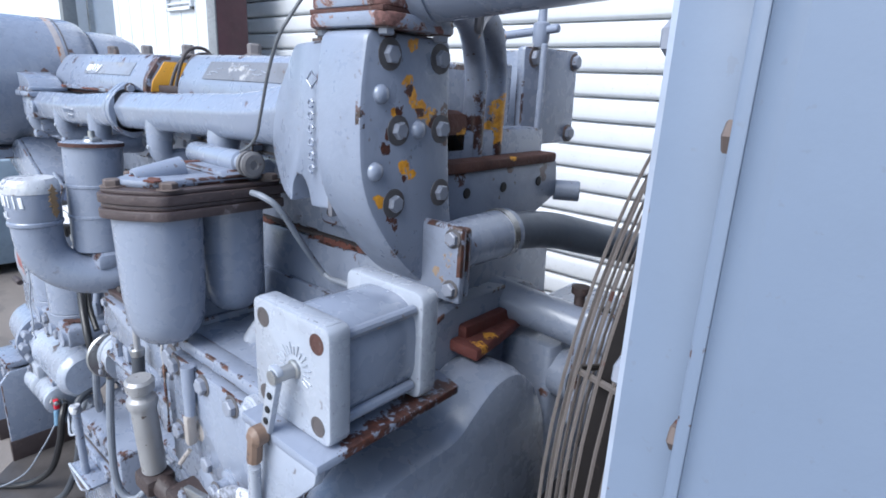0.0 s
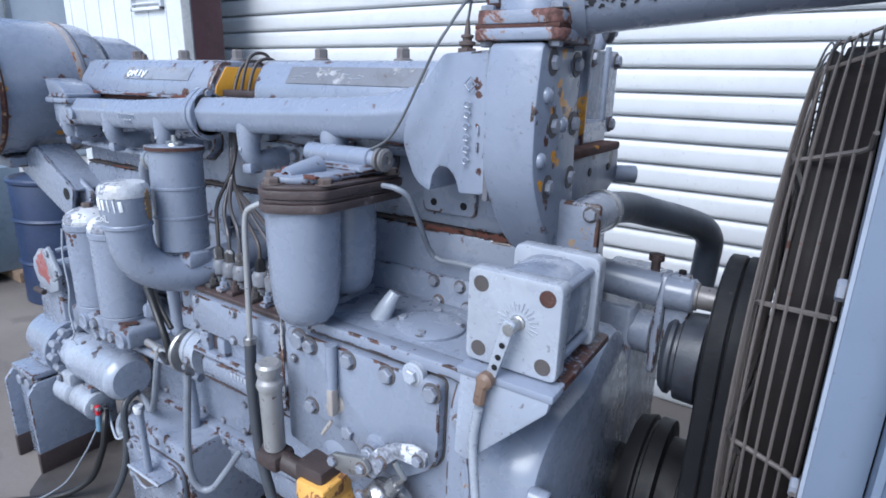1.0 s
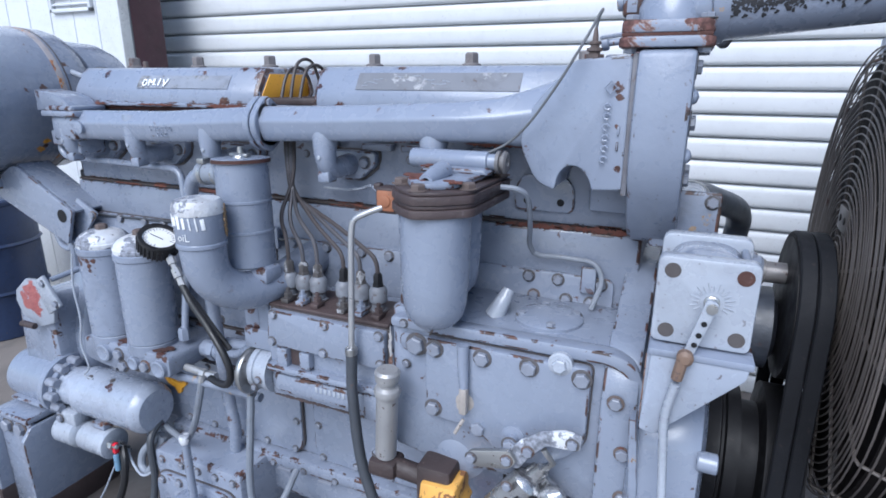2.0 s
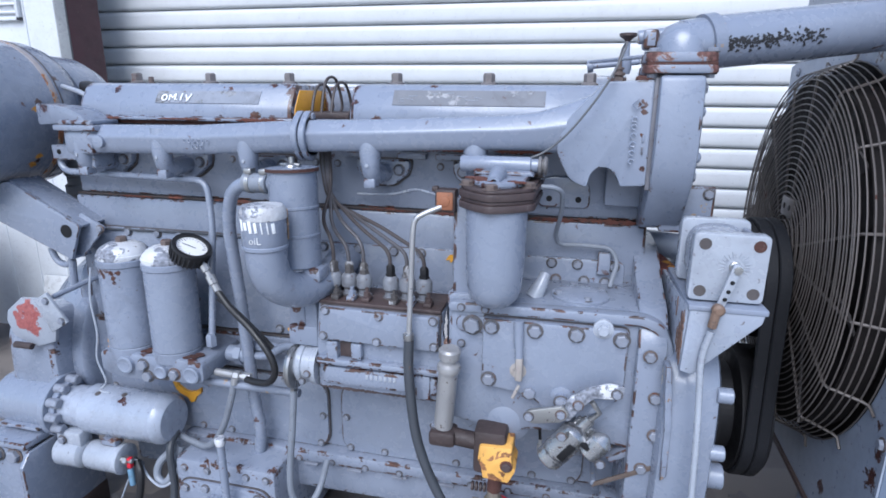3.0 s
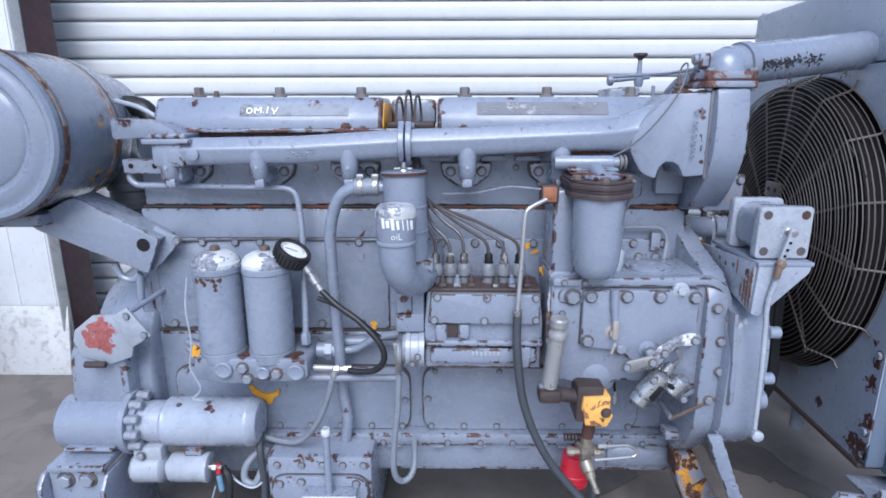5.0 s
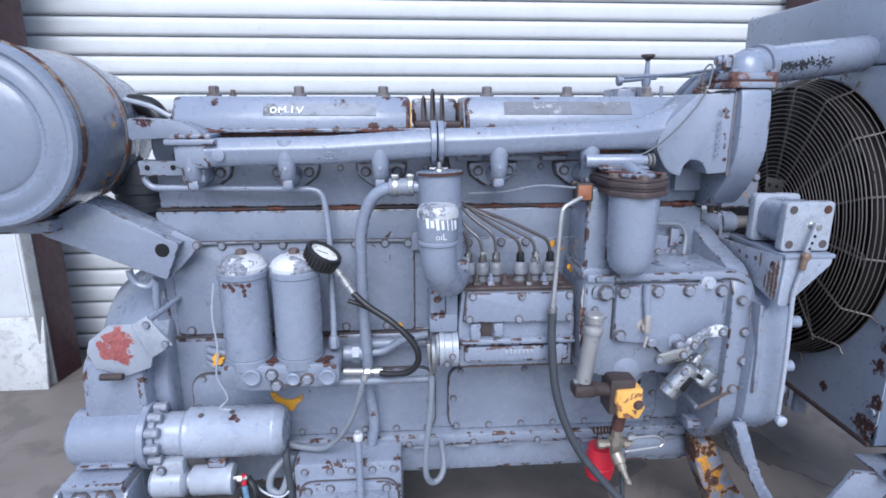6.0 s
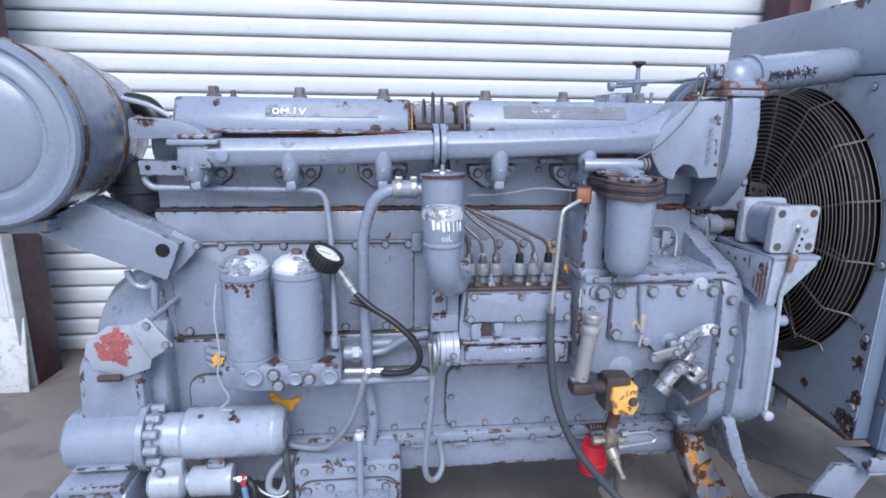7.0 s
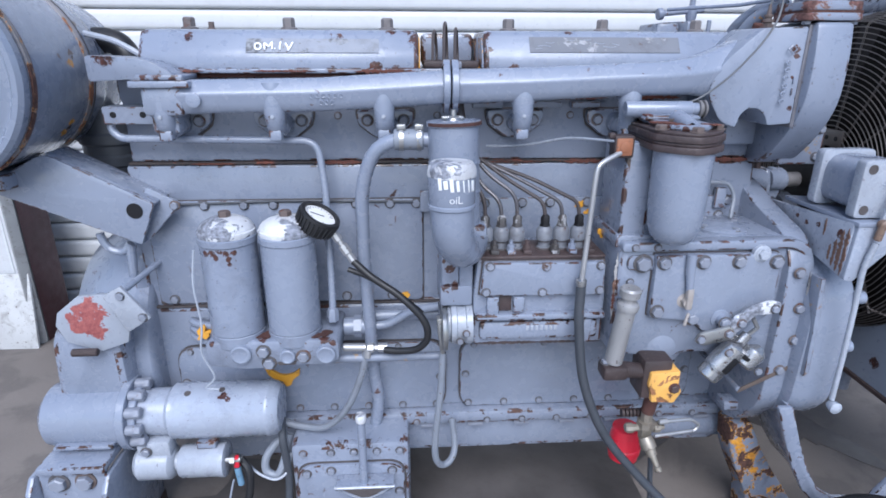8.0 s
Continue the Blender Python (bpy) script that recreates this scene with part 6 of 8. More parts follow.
bolts(arm, [(0.993, -0.336, 0.579), (1.047, -0.336, 0.590), (1.075, -0.326, 0.606), (1.136, -0.326, 0.635)], r=0.0075)
SOL = surface("worn_plating", (0.42, 0.425, 0.44), 0.22, metal=0.8, rust=0.55, rust_col=(0.10, 0.10, 0.11), dirt=0.5, bump=0.2)
bm = bmesh.new()
lathe(bm, (1.040, -0.318, 0.478), (0.60, 0, 0.80), [(0, 0.0), (0, 0.018), (0.003, 0.021), (0.018, 0.021), (0.019, 0.019), (0.022, 0.019), (0.023, 0.022), (0.070, 0.022), (0.074, 0.018), (0.078, 0.010), (0.10, 0.009)], 28)
sol = part("stop_solenoid", bm, SOL, engine, "bright metal stop solenoid on a slant")
bm = bmesh.new()
lathe(bm, (1.098, -0.322, 0.500), (0.62, 0, 0.78), [(0, 0.0), (0, 0.013), (0.004, 0.018), (0.034, 0.018), (0.038, 0.014), (0.045, 0.006)], 24)
prism(bm, rounded([(1.052, 0.520), (1.085, 0.555), (1.128, 0.520), (1.110, 0.493)], 0.004), "y", -0.312, -0.300, 0.002)
part("yoke", bm, SOL, sol)
# Black bars laid on for the shade of the slots.
bm = bmesh.new()
box(bm, (1.052, -0.342, 0.502), (1.084, -0.336, 0.514), 0.002, pose(0, 0, 0, 0, -53, 0))
box(bm, (1.084, -0.338, 0.514), (1.112, -0.322, 0.522), 0.002, pose(0, 0, 0, 0, 38, 0))
part("slot", bm, BLACK, sol)
bolts(sol, [(1.060, -0.342, 0.535), (1.118, -0.341, 0.497)], r=0.006)
sol.matrix_basis = Matrix.Translation((1.074, -0.318, 0.532)) @ Matrix.Diagonal((1.16, 1.0, 1.16, 1)) @ Matrix.Translation((-1.080, 0.318, -0.518))
bm = bmesh.new()
tube(bm, [Vector(p) for p in ((1.100, -0.318, 0.556), (1.112, -0.322, 0.572), (1.10, -0.325, 0.59))], 0.004, 8)
part("plunger", bm, STEEL, sol)
bm = bmesh.new()
tube(bm, glide([(1.008, -0.20, 0.555), (1.008, -0.21, 0.50), (1.012, -0.215, 0.455)]), 0.003, 8)
cord = part("stop_lead", bm, BLACK, engine)
bm = bmesh.new()
lathe(bm, (1.012, -0.215, 0.425), (0, 0, 1), [(0, 0.003), (0.008, 0.006), (0.022, 0.006), (0.024, 0.0035), (0.034, 0.0035)], 10)
part("terminal", bm, BRIGHT, cord)
bm = bmesh.new()
lathe(bm, (1.068, -0.205, 0.760), (0, 0, 1), [(0, 0.052), (0.006, 0.052), (0.010, 0.046), (0.013, 0.02), (0.014, 0)], 36, )
top_lid = part("oval_lid", bm, PAINT, engine)
bolts(top_lid, [(1.068 + 0.042 * math.cos(a), -0.205 + 0.042 * math.sin(a), 0.768) for a in (0.4, 1.9, 3.5, 5.0)], (0, 0, 1), 0.007)
bm = bmesh.new()
tube(bm, glide([(0.985, -0.22, 0.758), (0.995, -0.215, 0.78), (1.003, -0.205, 0.80)]), [0.016 - 0.0005 * k for k in range(13)], 12)
part("spout", bm, PALE, engine)
bm = bmesh.new()
prism(bm, rounded([(0.975, 0.905), (1.075, 0.905), (1.075, 0.945), (1.06, 0.965), (0.99, 0.965), (0.975, 0.945)], 0.012), "y", -0.100, -0.091, 0.003)
tabp = part("blank_plate", bm, PAINT, engine)
# Two black discs on the plate paint its holes' shade.
for x in (0.997, 1.053):
    bm = bmesh.new()
    cyl(bm, (x, -0.1015, 0.922), (x, -0.099, 0.922), 0.006, seg=12)
    part("hole", bm, BLACK, tabp)

# primer, rusty valve, yellow block and drain cock
bm = bmesh.new()
cyl(bm, (0.836, -0.312, 0.522), (0.847, -0.322, 0.645), 0.0175)
lathe(bm, (0.847, -0.322, 0.640), (0.05, -0.05, 1), [(0, 0.0195), (0.008, 0.0215), (0.014, 0.0195), (0.018, 0.014), (0.024, 0.014), (0.028, 0.019), (0.042, 0.020), (0.046, 0.016), (0.046, 0)], 24)
part("primer_pump", bm, surface("dull_aluminium", (0.36, 0.355, 0.36), 0.36, metal=0.35, rust=0.25, dirt=0.4), engine, "pale upright primer pump")
bm = bmesh.new()
box(bm, (0.812, -0.335, 0.490), (0.862, -0.29, 0.520), 0.008)
cyl(bm, (0.85, -0.312, 0.505), (0.90, -0.305, 0.495), 0.016)
valve = part("valve_body", bm, BROWN_OXIDE, engine, "rust-brown valve body")
bolts(valve, [(0.822, -0.312, 0.520)], (0, 0, 1), 0.009)
bm = bmesh.new()
box(bm, (0.895, -0.325, 0.440), (0.955, -0.26, 0.528), 0.008)
part("valve_back", bm, BROWN_OXIDE, valve)
bm = bmesh.new()
prism(bm, rounded([(0.908, 0.505), (0.967, 0.508), (0.967, 0.475), (0.975, 0.462), (0.962, 0.435), (0.915, 0.438), (0.912, 0.46), (0.905, 0.475)], 0.004), "y", -0.333, -0.27, 0.004)
yb = part("yellow_block", bm, surface("flaking_yellow", (0.70, 0.38, 0.09), 0.42, rust=0.62, rust_col=(0.20, 0.09, 0.04), dirt=0.3), engine, "bright yellow fuel transfer block")
bolts(yb, [(0.958, -0.333, 0.470)], r=0.009, mesh=hex_head(BROWN_OXIDE, RUST))
bm = bmesh.new()
cyl(bm, (0.938, -0.295, 0.445), (0.932, -0.290, 0.385), 0.014)
part("drain_stub", bm, RUST, valve)
bm = bmesh.new()
lathe(bm, (0.932, -0.290, 0.318), (0, 0, 1), [(0, 0.010), (0.008, 0.014), (0.03, 0.015), (0.031, 0.019), (0.046, 0.019), (0.047, 0.013), (0.07, 0.012)], 8)
lathe(bm, (0.888, -0.29, 0.347), (1, 0, 0), [(0, 0.008), (0.004, 0.011), (0.016, 0.011), (0.017, 0.008), (0.030, 0.008), (0.060, 0.009), (0.061, 0.012), (0.074, 0.012), (0.076, 0.007), (0.084, 0.006)], 8)
lathe(bm, (0.928, -0.302, 0.332), (0.28, -0.5, -0.75), [(0, 0.014), (0.012, 0.0165), (0.024, 0.0165), (0.026, 0.012), (0.040, 0.011), (0.041, 0.0075), (0.062, 0.006), (0.064, 0.008), (0.074, 0.007)], 12)
cock = part("drain_cock", bm, surface("dull_brass", (0.27, 0.24, 0.20), 0.4, metal=0.5, rust=0.3, dirt=0.5), engine, "brass drain cock with a wire handle")
bm = bmesh.new()
tube(bm, bends([(0.955, -0.30, 0.366), (1.03, -0.288, 0.362), (1.055, -0.283, 0.342), (1.045, -0.285, 0.330), (0.95, -0.30, 0.331)], 0.012), 0.0035, 10)
cyl(bm, (0.955, -0.30, 0.366), (0.975, -0.297, 0.366), 0.006, seg=10)
part("wire_handle", bm, BRIGHT, cock)
bm = bmesh.new()
for k in range(7):
    lathe(bm, (0.885 + 0.008 * k, -0.27, 0.371), (1, 0, 0), [(0, 0.009), (0.005, 0.009)], 12)
part("spring", bm, BROWN_OXIDE, cock)
bm = bmesh.new()
tube(bm, glide([(0.945, -0.30, 0.30), (0.95, -0.305, 0.24), (0.955, -0.31, 0.17), (0.95, -0.31, 0.10), (0.95, -0.30, 0.0)]), 0.0055, 10)
part("drip_tube", bm, DARK_HOSE, cock)
bm = bmesh.new()
lathe(bm, (0.930, -0.205, 0.200), (0, 0, 1), [(0, 0), (0, 0.028), (0.004, 0.033), (0.02, 0.035), (0.022, 0.037), (0.035, 0.037), (0.037, 0.035), (0.06, 0.034), (0.085, 0.03), (0.09, 0.0)], 32)
part("sediment_bowl", bm, RED, engine, "red translucent sediment bowl under the drain cock")

# ---- timing gear end, pulleys and belts ----
bm = bmesh.new()
prism(bm, rounded([(-0.30, 0.40), (-0.305, 0.62), (-0.30, 0.72), (-0.27, 0.765), (-0.15, 0.80), (-0.08, 0.835), (0.10, 0.835), (0.22, 0.75), (0.26, 0.45), (0.24, 0.30), (-0.22, 0.30)], 0.04), "x", 1.165, 1.212, 0.004)
plate = part("timing_plate", bm, CAST, engine)
bolts(plate, [(1.185, -0.3055, 0.70), (1.20, -0.3055, 0.625), (1.205, -0.3055, 0.555), (1.19, -0.302, 0.485)], r=0.009, mesh=RUSTY_MESH)
bm = bmesh.new()
prism(bm, rounded([(-0.33, 0.42), (-0.335, 0.60), (-0.325, 0.668), (-0.295, 0.704), (-0.255, 0.722), (-0.155, 0.722), (-0.125, 0.744), (-0.085, 0.767), (-0.035, 0.767), (0.005, 0.735), (0.045, 0.675), (0.065, 0.58), (0.06, 0.34), (-0.22, 0.33), (-0.30, 0.38)],
                  [0.04, 0.04, 0.03, 0.02, 0.03, 0.04, 0.04, 0.025, 0.025, 0.04, 0.06, 0.06, 0.04, 0.05, 0.04], 6), "x", 1.206, 1.300, 0.022)
gear = part("timing_cover", bm, SMOOTH, engine, "bulging smooth grey timing gear cover")
bm = bmesh.new()
prism(bm, rounded([(1.17, 0.05), (1.292, 0.05), (1.296, 0.30), (1.25, 0.34), (1.17, 0.34)], 0.012), "z", 0.30, 0.762, 0.008)
cyl(bm, (1.286, 0.085, 0.715), (1.318, 0.085, 0.715), 0.036, seg=28)
part("pump_support", bm, SMOOTH, engine)
for z in (0.652, 0.546):
    bm = bmesh.new()
    cyl(bm, (1.29, -0.318, z), (1.314, -0.318, z), 0.013)
    part("boss", bm, PAINT, gear)
bm = bmesh.new()
cyl(bm, (1.285, -0.27, 0.47), (1.33, -0.27, 0.47), 0.022)
part("boss", bm, CAST, gear)
bm = bmesh.new()
cyl(bm, (1.285, -0.20, 0.42), (1.32, -0.20, 0.42), 0.04)
part("boss", bm, CAST, gear)
bm = bmesh.new()
prism(bm, [(1.205, 0.70), (1.214, 0.70), (1.224, 0.60), (1.226, 0.50), (1.217, 0.49), (1.214, 0.59)], "y", -0.3375, -0.31, 0.001)
part("flange_gasket", bm, WORN, engine)
bm = bmesh.new()
prism(bm, [(1.14, 0.475), (1.215, 0.52), (1.21, 0.535), (1.13, 0.485)], "y", -0.285, -0.25, 0.003)
part("stay", bm, WORN, engine)
bm = bmesh.new()
prism(bm, [(1.135, 0.342), (1.23, 0.334), (1.23, 0.360), (1.132, 0.365)], "y", -0.236, -0.20, 0.003)
ledge = part("stay", bm, PAINT, engine)
# Dark bars on the ledge paint the shade of three slots.
for x in (1.155, 1.185, 1.212):
    bm = bmesh.new()
    box(bm, (x - 0.007, -0.238, 0.347), (x + 0.007, -0.234, 0.352), 0.001)
    part("slot", bm, GRIME, ledge)
bm = bmesh.new()
prism(bm, [(1.237, 0.500), (1.240, 0.512), (1.114, 0.444), (1.110, 0.433)], "y", -0.304, -0.300, 0.001)
part("stay", bm, surface("tan_strap", (0.125, 0.095, 0.080), 0.55, rust=0.55, dirt=0.5), engine)
bm = bmesh.new()
cyl(bm, (1.113, -0.302, 0.44), (1.113, -0.12, 0.44), 0.006, seg=10)
part("stay_bolt", bm, WORN, engine)

# ---- actuator on its bracket ----
bm = bmesh.new()
prism(bm, rounded([(1.218, 0.712), (1.222, 0.816), (1.325, 0.816), (1.322, 0.798), (1.235, 0.708)], 0.004), "y", -0.372, -0.362, 0.002)
prism(bm, [(-0.364, 0.712), (-0.364, 0.816), (-0.12, 0.80), (-0.12, 0.77)], "x", 1.218, 1.226, 0.002)
brk = part("actuator_bracket", bm, surface("bracket_side_paint", (0.30, 0.33, 0.40), 0.3, rust=0.15, dirt=0.3, chips=[(1.218, -0.34, 0.79, 0.008), (1.218, -0.28, 0.79, 0.006), (1.218, -0.25, 0.785, 0.005), (1.218, -0.22, 0.79, 0.004)]), engine, "folded steel bracket with a rusty side")
bm = bmesh.new()
prism(bm, [(1.219, -0.374), (1.328, -0.374), (1.326, -0.20), (1.219, -0.17)], "z", 0.811, 0.820, 0.002)
RUN = surface("rust_run", (0.155, 0.088, 0.062), 0.7, rust=0.62, rust_col=(0.07, 0.036, 0.03), dirt=0.5, bump=0.2)
for y, z0, z1, h in ((-0.3585, 0.716, 0.806, 0.006), (-0.347, 0.720, 0.80, 0.007), (-0.335, 0.726, 0.778, 0.0055), (-0.323, 0.734, 0.765, 0.004), (-0.30, 0.775, 0.808, 0.003)):
    runs = bmesh.new()
    streak(runs, (1.218, y, z0), (1.218, y, z1), (-1, 0, 0), h, int(-y * 1000), k=26)
    part("rust_streak", runs, RUN, brk)
part("bracket_top", bm, surface("bracket_top_paint", GREY, 0.4, rust=0.3, dirt=0.5, chips=[(1.322, -0.33 + 0.028 * k, 0.82, 0.016) for k in range(6)] + [(1.31, -0.25, 0.82, 0.016), (1.28, -0.225, 0.82, 0.014)]), engine)
bm = bmesh.new()
sq = [(1.2185, 0.823), (1.3225, 0.823), (1.3225, 0.926), (1.2185, 0.926)]
prism(bm, rounded(sq, 0.009), "y", -0.357, -0.335, 0.003)
act = part("actuator_front", bm, PALE, engine, "square cast actuator end with four corner screws")
bm = bmesh.new()
prism(bm, rounded([(1.227, 0.828), (1.315, 0.828), (1.315, 0.921), (1.227, 0.921)], 0.036, 8), "y", -0.336, -0.252, 0.001)
part("actuator_body", bm, PAINT, engine)
for x, z in ((1.307, 0.838), (1.307, 0.912)):
    bm = bmesh.new()
    cyl(bm, (x + 0.006, -0.335, z), (x + 0.006, -0.255, z), 0.005, seg=10)
    part("tie_bolt", bm, WORN, act)
bm = bmesh.new()
prism(bm, rounded([(1.2185, 0.823), (1.3225, 0.823), (1.3225, 0.928), (1.2185, 0.928)], 0.012), "y", -0.254, -0.232, 0.003)
part("actuator_back", bm, PALE, engine)
bm = bmesh.new()
prism(bm, rounded([(1.226, 0.921), (1.3155, 0.921), (1.3155, 0.9265), (1.226, 0.9265)], 0.001), "y", -0.354, -0.338, 0.001)
part("top_rib", bm, PALE, act)
# Dark discs paint the shade of recessed screw holes; the second is rusty.
for k, (x, z) in enumerate(((1.2345, 0.910), (1.3075, 0.910), (1.2345, 0.838), (1.3075, 0.838))):
    bm = bmesh.new()
    lathe(bm, (x, -0.3565, z), (0, -1, 0), [(0, 0.0088), (0.0008, 0.0088), (0.0009, 0.0062), (0.0006, 0.006), (0.0006, 0)], 18)
    part("socket_screw", bm, RUST if k == 1 else GRIME, act)
for k in range(17):
    a = radians(-30 + 240 * k / 16)
    bm = bmesh.new()
    tube(bm, [Vector((1.278 + r * math.cos(a), -0.3575, 0.878 + r * math.sin(a))) for r in (0.013, 0.020 + 0.003 * (k % 2))], 0.0007, 5)
    part("scale_mark", bm, PALE, act)
bm = bmesh.new()
lathe(bm, (1.278, -0.355, 0.878), (0, -1, 0), [(0, 0.009), (0.004, 0.008), (0.005, 0.006), (0.024, 0.006), (0.025, 0)], 14)
part("shaft", bm, STEEL, act)
bm = bmesh.new()
prism(bm, rounded([(1.272, 0.888), (1.285, 0.884), (1.2635, 0.812), (1.2535, 0.815)], 0.005), "y", -0.377, -0.371, 0.001)
arm = part("actuator_arm", bm, PALE, engine)
# Black dots along the arm paint the dark of its holes.
for u in (0.35, 0.55, 0.72):
    bm = bmesh.new()
    p = Vector((1.279, -0.3772, 0.884)).lerp(Vector((1.260, -0.3772, 0.814)), u)
    cyl(bm, p, p + Vector((0, -0.0012, 0)), 0.0032, seg=10)
    part("hole", bm, BLACK, arm)
bm = bmesh.new()
lathe(bm, (1.258, -0.372, 0.818), (0, -1, 0), [(0, 0.006), (0.004, 0.009), (0.013, 0.009), (0.017, 0.005)], 12)
cyl(bm, (1.256, -0.382, 0.818), (1.252, -0.382, 0.790), 0.0065, seg=10)
part("ball_joint", bm, surface("rusty_brass", (0.19, 0.125, 0.09), 0.5, rust=0.4, dirt=0.4), engine)
bm = bmesh.new()
tube(bm, bends([(1.252, -0.382, 0.785), (1.244, -0.378, 0.74), (1.256, -0.372, 0.60), (1.263, -0.366, 0.455)], 0.06), 0.0052, 12)
lathe(bm, (1.265, -0.372, 0.443), (0, -1, 0), [(-0.01, 0.008), (0.0, 0.012), (0.008, 0.012), (0.012, 0.006)], 14)
rod = part("control_rod", bm, PALE, engine, "long pale control rod with a ball end")

# water pump, its bracket and the belts
OILY = surface("oily_dark_paint", (0.050, 0.057, 0.075), 0.4, rust=0.30, dirt=0.5, bump=0.15)
bm = bmesh.new()
prism(bm, rounded([(0.045, 0.66), (0.100, 0.66), (0.112, 0.80), (0.100, 0.826), (0.062, 0.826), (0.050, 0.79)], 0.008), "x", 1.322, 1.334, 0.003)
prism(bm, [(1.334, 0.785), (1.372, 0.785), (1.372, 0.765), (1.336, 0.70)], "y", 0.066, 0.078, 0.003)
wp = part("water_pump", bm, PAINT, engine, "grey upright pump bracket with a round boss")
bm = bmesh.new()
lathe(bm, (1.334, 0.072, 0.797), (1, 0, 0), [(0, 0.027), (0.038, 0.027), (0.042, 0.024), (0.042, 0.0)], 32)
box(bm, (1.338, 0.062, 0.818), (1.366, 0.084, 0.829), 0.003)
part("boss", bm, PAINT, wp)
bm = bmesh.new()
lathe(bm, (1.376, 0.072, 0.797), (1, 0, 0), [(0, 0.022), (0.004, 0.022), (0.005, 0.0185), (0.040, 0.0185)], 28)
part("shaft", bm, surface("greasy_shaft", (0.20, 0.19, 0.19), 0.4, metal=0.3, rust=0.4, dirt=0.5), wp)
bm = bmesh.new()
lathe(bm, (1.352, 0.072, 0.829), (0, 0, 1), [(0, 0.006), (0.006, 0.006), (0.007, 0.0)], 6)
part("set_screw", bm, BLACK, wp)
bm = bmesh.new()
lathe(bm, (1.340, 0.085, 0.690), (1, 0, 0), [(0, 0.02), (0.004, 0.060), (0.012, 0.068), (0.018, 0.068), (0.021, 0.062), (0.026, 0.062), (0.029, 0.072), (0.060, 0.074), (0.064, 0.06), (0.070, 0.05)], 36)
part("pump_body", bm, OILY, wp)
bm = bmesh.new()
cyl(bm, (1.16, 0.05, 0.815), (1.322, 0.075, 0.795), 0.028)
part("pump_inlet", bm, CAST, engine)
bm = bmesh.new()
lathe(bm, (1.309, 0.081, 0.79), (0, 0, 1), [(0, 0.012), (0.022, 0.012), (0.024, 0.0075), (0.05, 0.0075), (0.051, 0.0125), (0.061, 0.0125), (0.062, 0)], 12)
part("adjuster_bolt", bm, BROWN_OXIDE, engine)
BELT = surface("worn_belt", (0.016, 0.017, 0.021), 0.6, dirt=0.08, bump=0.15, wash=0.2, spec=0.2)
bm = bmesh.new()
lathe(bm, (1.29, 0.05, 0.445), (1, 0, 0), [(0, 0.06), (0.03, 0.06), (0.03, 0.120), (0.050, 0.126), (0.053, 0.126), (0.056, 0.118), (0.060, 0.118), (0.063, 0.126), (0.084, 0.126), (0.087, 0.10), (0.115, 0.10), (0.120, 0.140), (0.180, 0.140), (0.182, 0.05), (0.19, 0.05), (0.19, 0)], 44)
part("crank_pulley", bm, BLACK, engine)
bm = bmesh.new()
lathe(bm, (1.413, 0.055, 0.743), (1, 0, 0), [(0, 0.03), (0.0, 0.122), (0.050, 0.122), (0.053, 0.03), (0.11, 0.03), (0.11, 0)], 40)
part("fan_pulley", bm, BLACK, engine)
for x in (1.4265, 1.4515):
    loop = []
    for (cy, cz, r, a0, a1) in ((0.055, 0.743, 0.126, -0.06, math.pi + 0.06), (0.05, 0.445, 0.143, math.pi + 0.06, 2 * math.pi - 0.06)):
        for j in range(17):
            a = a0 + (a1 - a0) * j / 16
            loop.append((cy, cz, r, math.cos(a), math.sin(a)))
    bm = bmesh.new()
    rings = [[bm.verts.new((x + dx, cy + (r + dr) * c, cz + (r + dr) * s)) for dx, dr in ((-0.0112, -0.003), (-0.0118, 0.004), (-0.0095, 0.0065), (0.0095, 0.0065), (0.0118, 0.004), (0.0112, -0.003))] for cy, cz, r, c, s in loop]
    for a, b in zip(rings, rings[1:] + rings[:1]):
        for i in range(6):
            j = (i + 1) % 6
            bm.faces.new((a[i], a[j], b[j], b[i]))
    part("fan_belt", bm, BELT, engine)

# ---- radiator with its shroud, fan and wire guard ----
rad = thing("radiator", (1.75, 0.05, 0), "tall grey radiator with a fan shroud and a wire fan guard", "radiator")
FX, CY, CZ, HR = 1.533, 0.075, 0.808, 0.378
Y0, Y1, Z0, Z1 = -0.335, 0.465, 0.342, 1.205


def holed_panel(bm, x0, x1, y0, y1, z0, z1, cy, cz, r, n=72):
    """An upright panel across x with a round hole."""
    rows = []
    for x in (x0, x1):
        ring, rim = [], []
        for k in range(n):
            a = 2 * math.pi * k / n
            c, s = math.cos(a), math.sin(a)
            t = min(((y1 - cy) if c > 0 else (cy - y0)) / max(abs(c), 1e-6), ((z1 - cz) if s > 0 else (cz - z0)) / max(abs(s), 1e-6))
            ring.append(bm.verts.new((x, cy + r * c, cz + r * s)))
            rim.append(bm.verts.new((x, cy + t * c, cz + t * s)))
        rows.append((ring, rim))
    (ra, oa), (rb, ob) = rows
    for k in range(n):
        j = (k + 1) % n
        bm.faces.new((ra[k], ra[j], oa[j], oa[k]))
        bm.faces.new((rb[k], ob[k], ob[j], rb[j]))
        bm.faces.new((ra[k], rb[k], rb[j], ra[j]))
        bm.faces.new((oa[k], oa[j], ob[j], ob[k]))


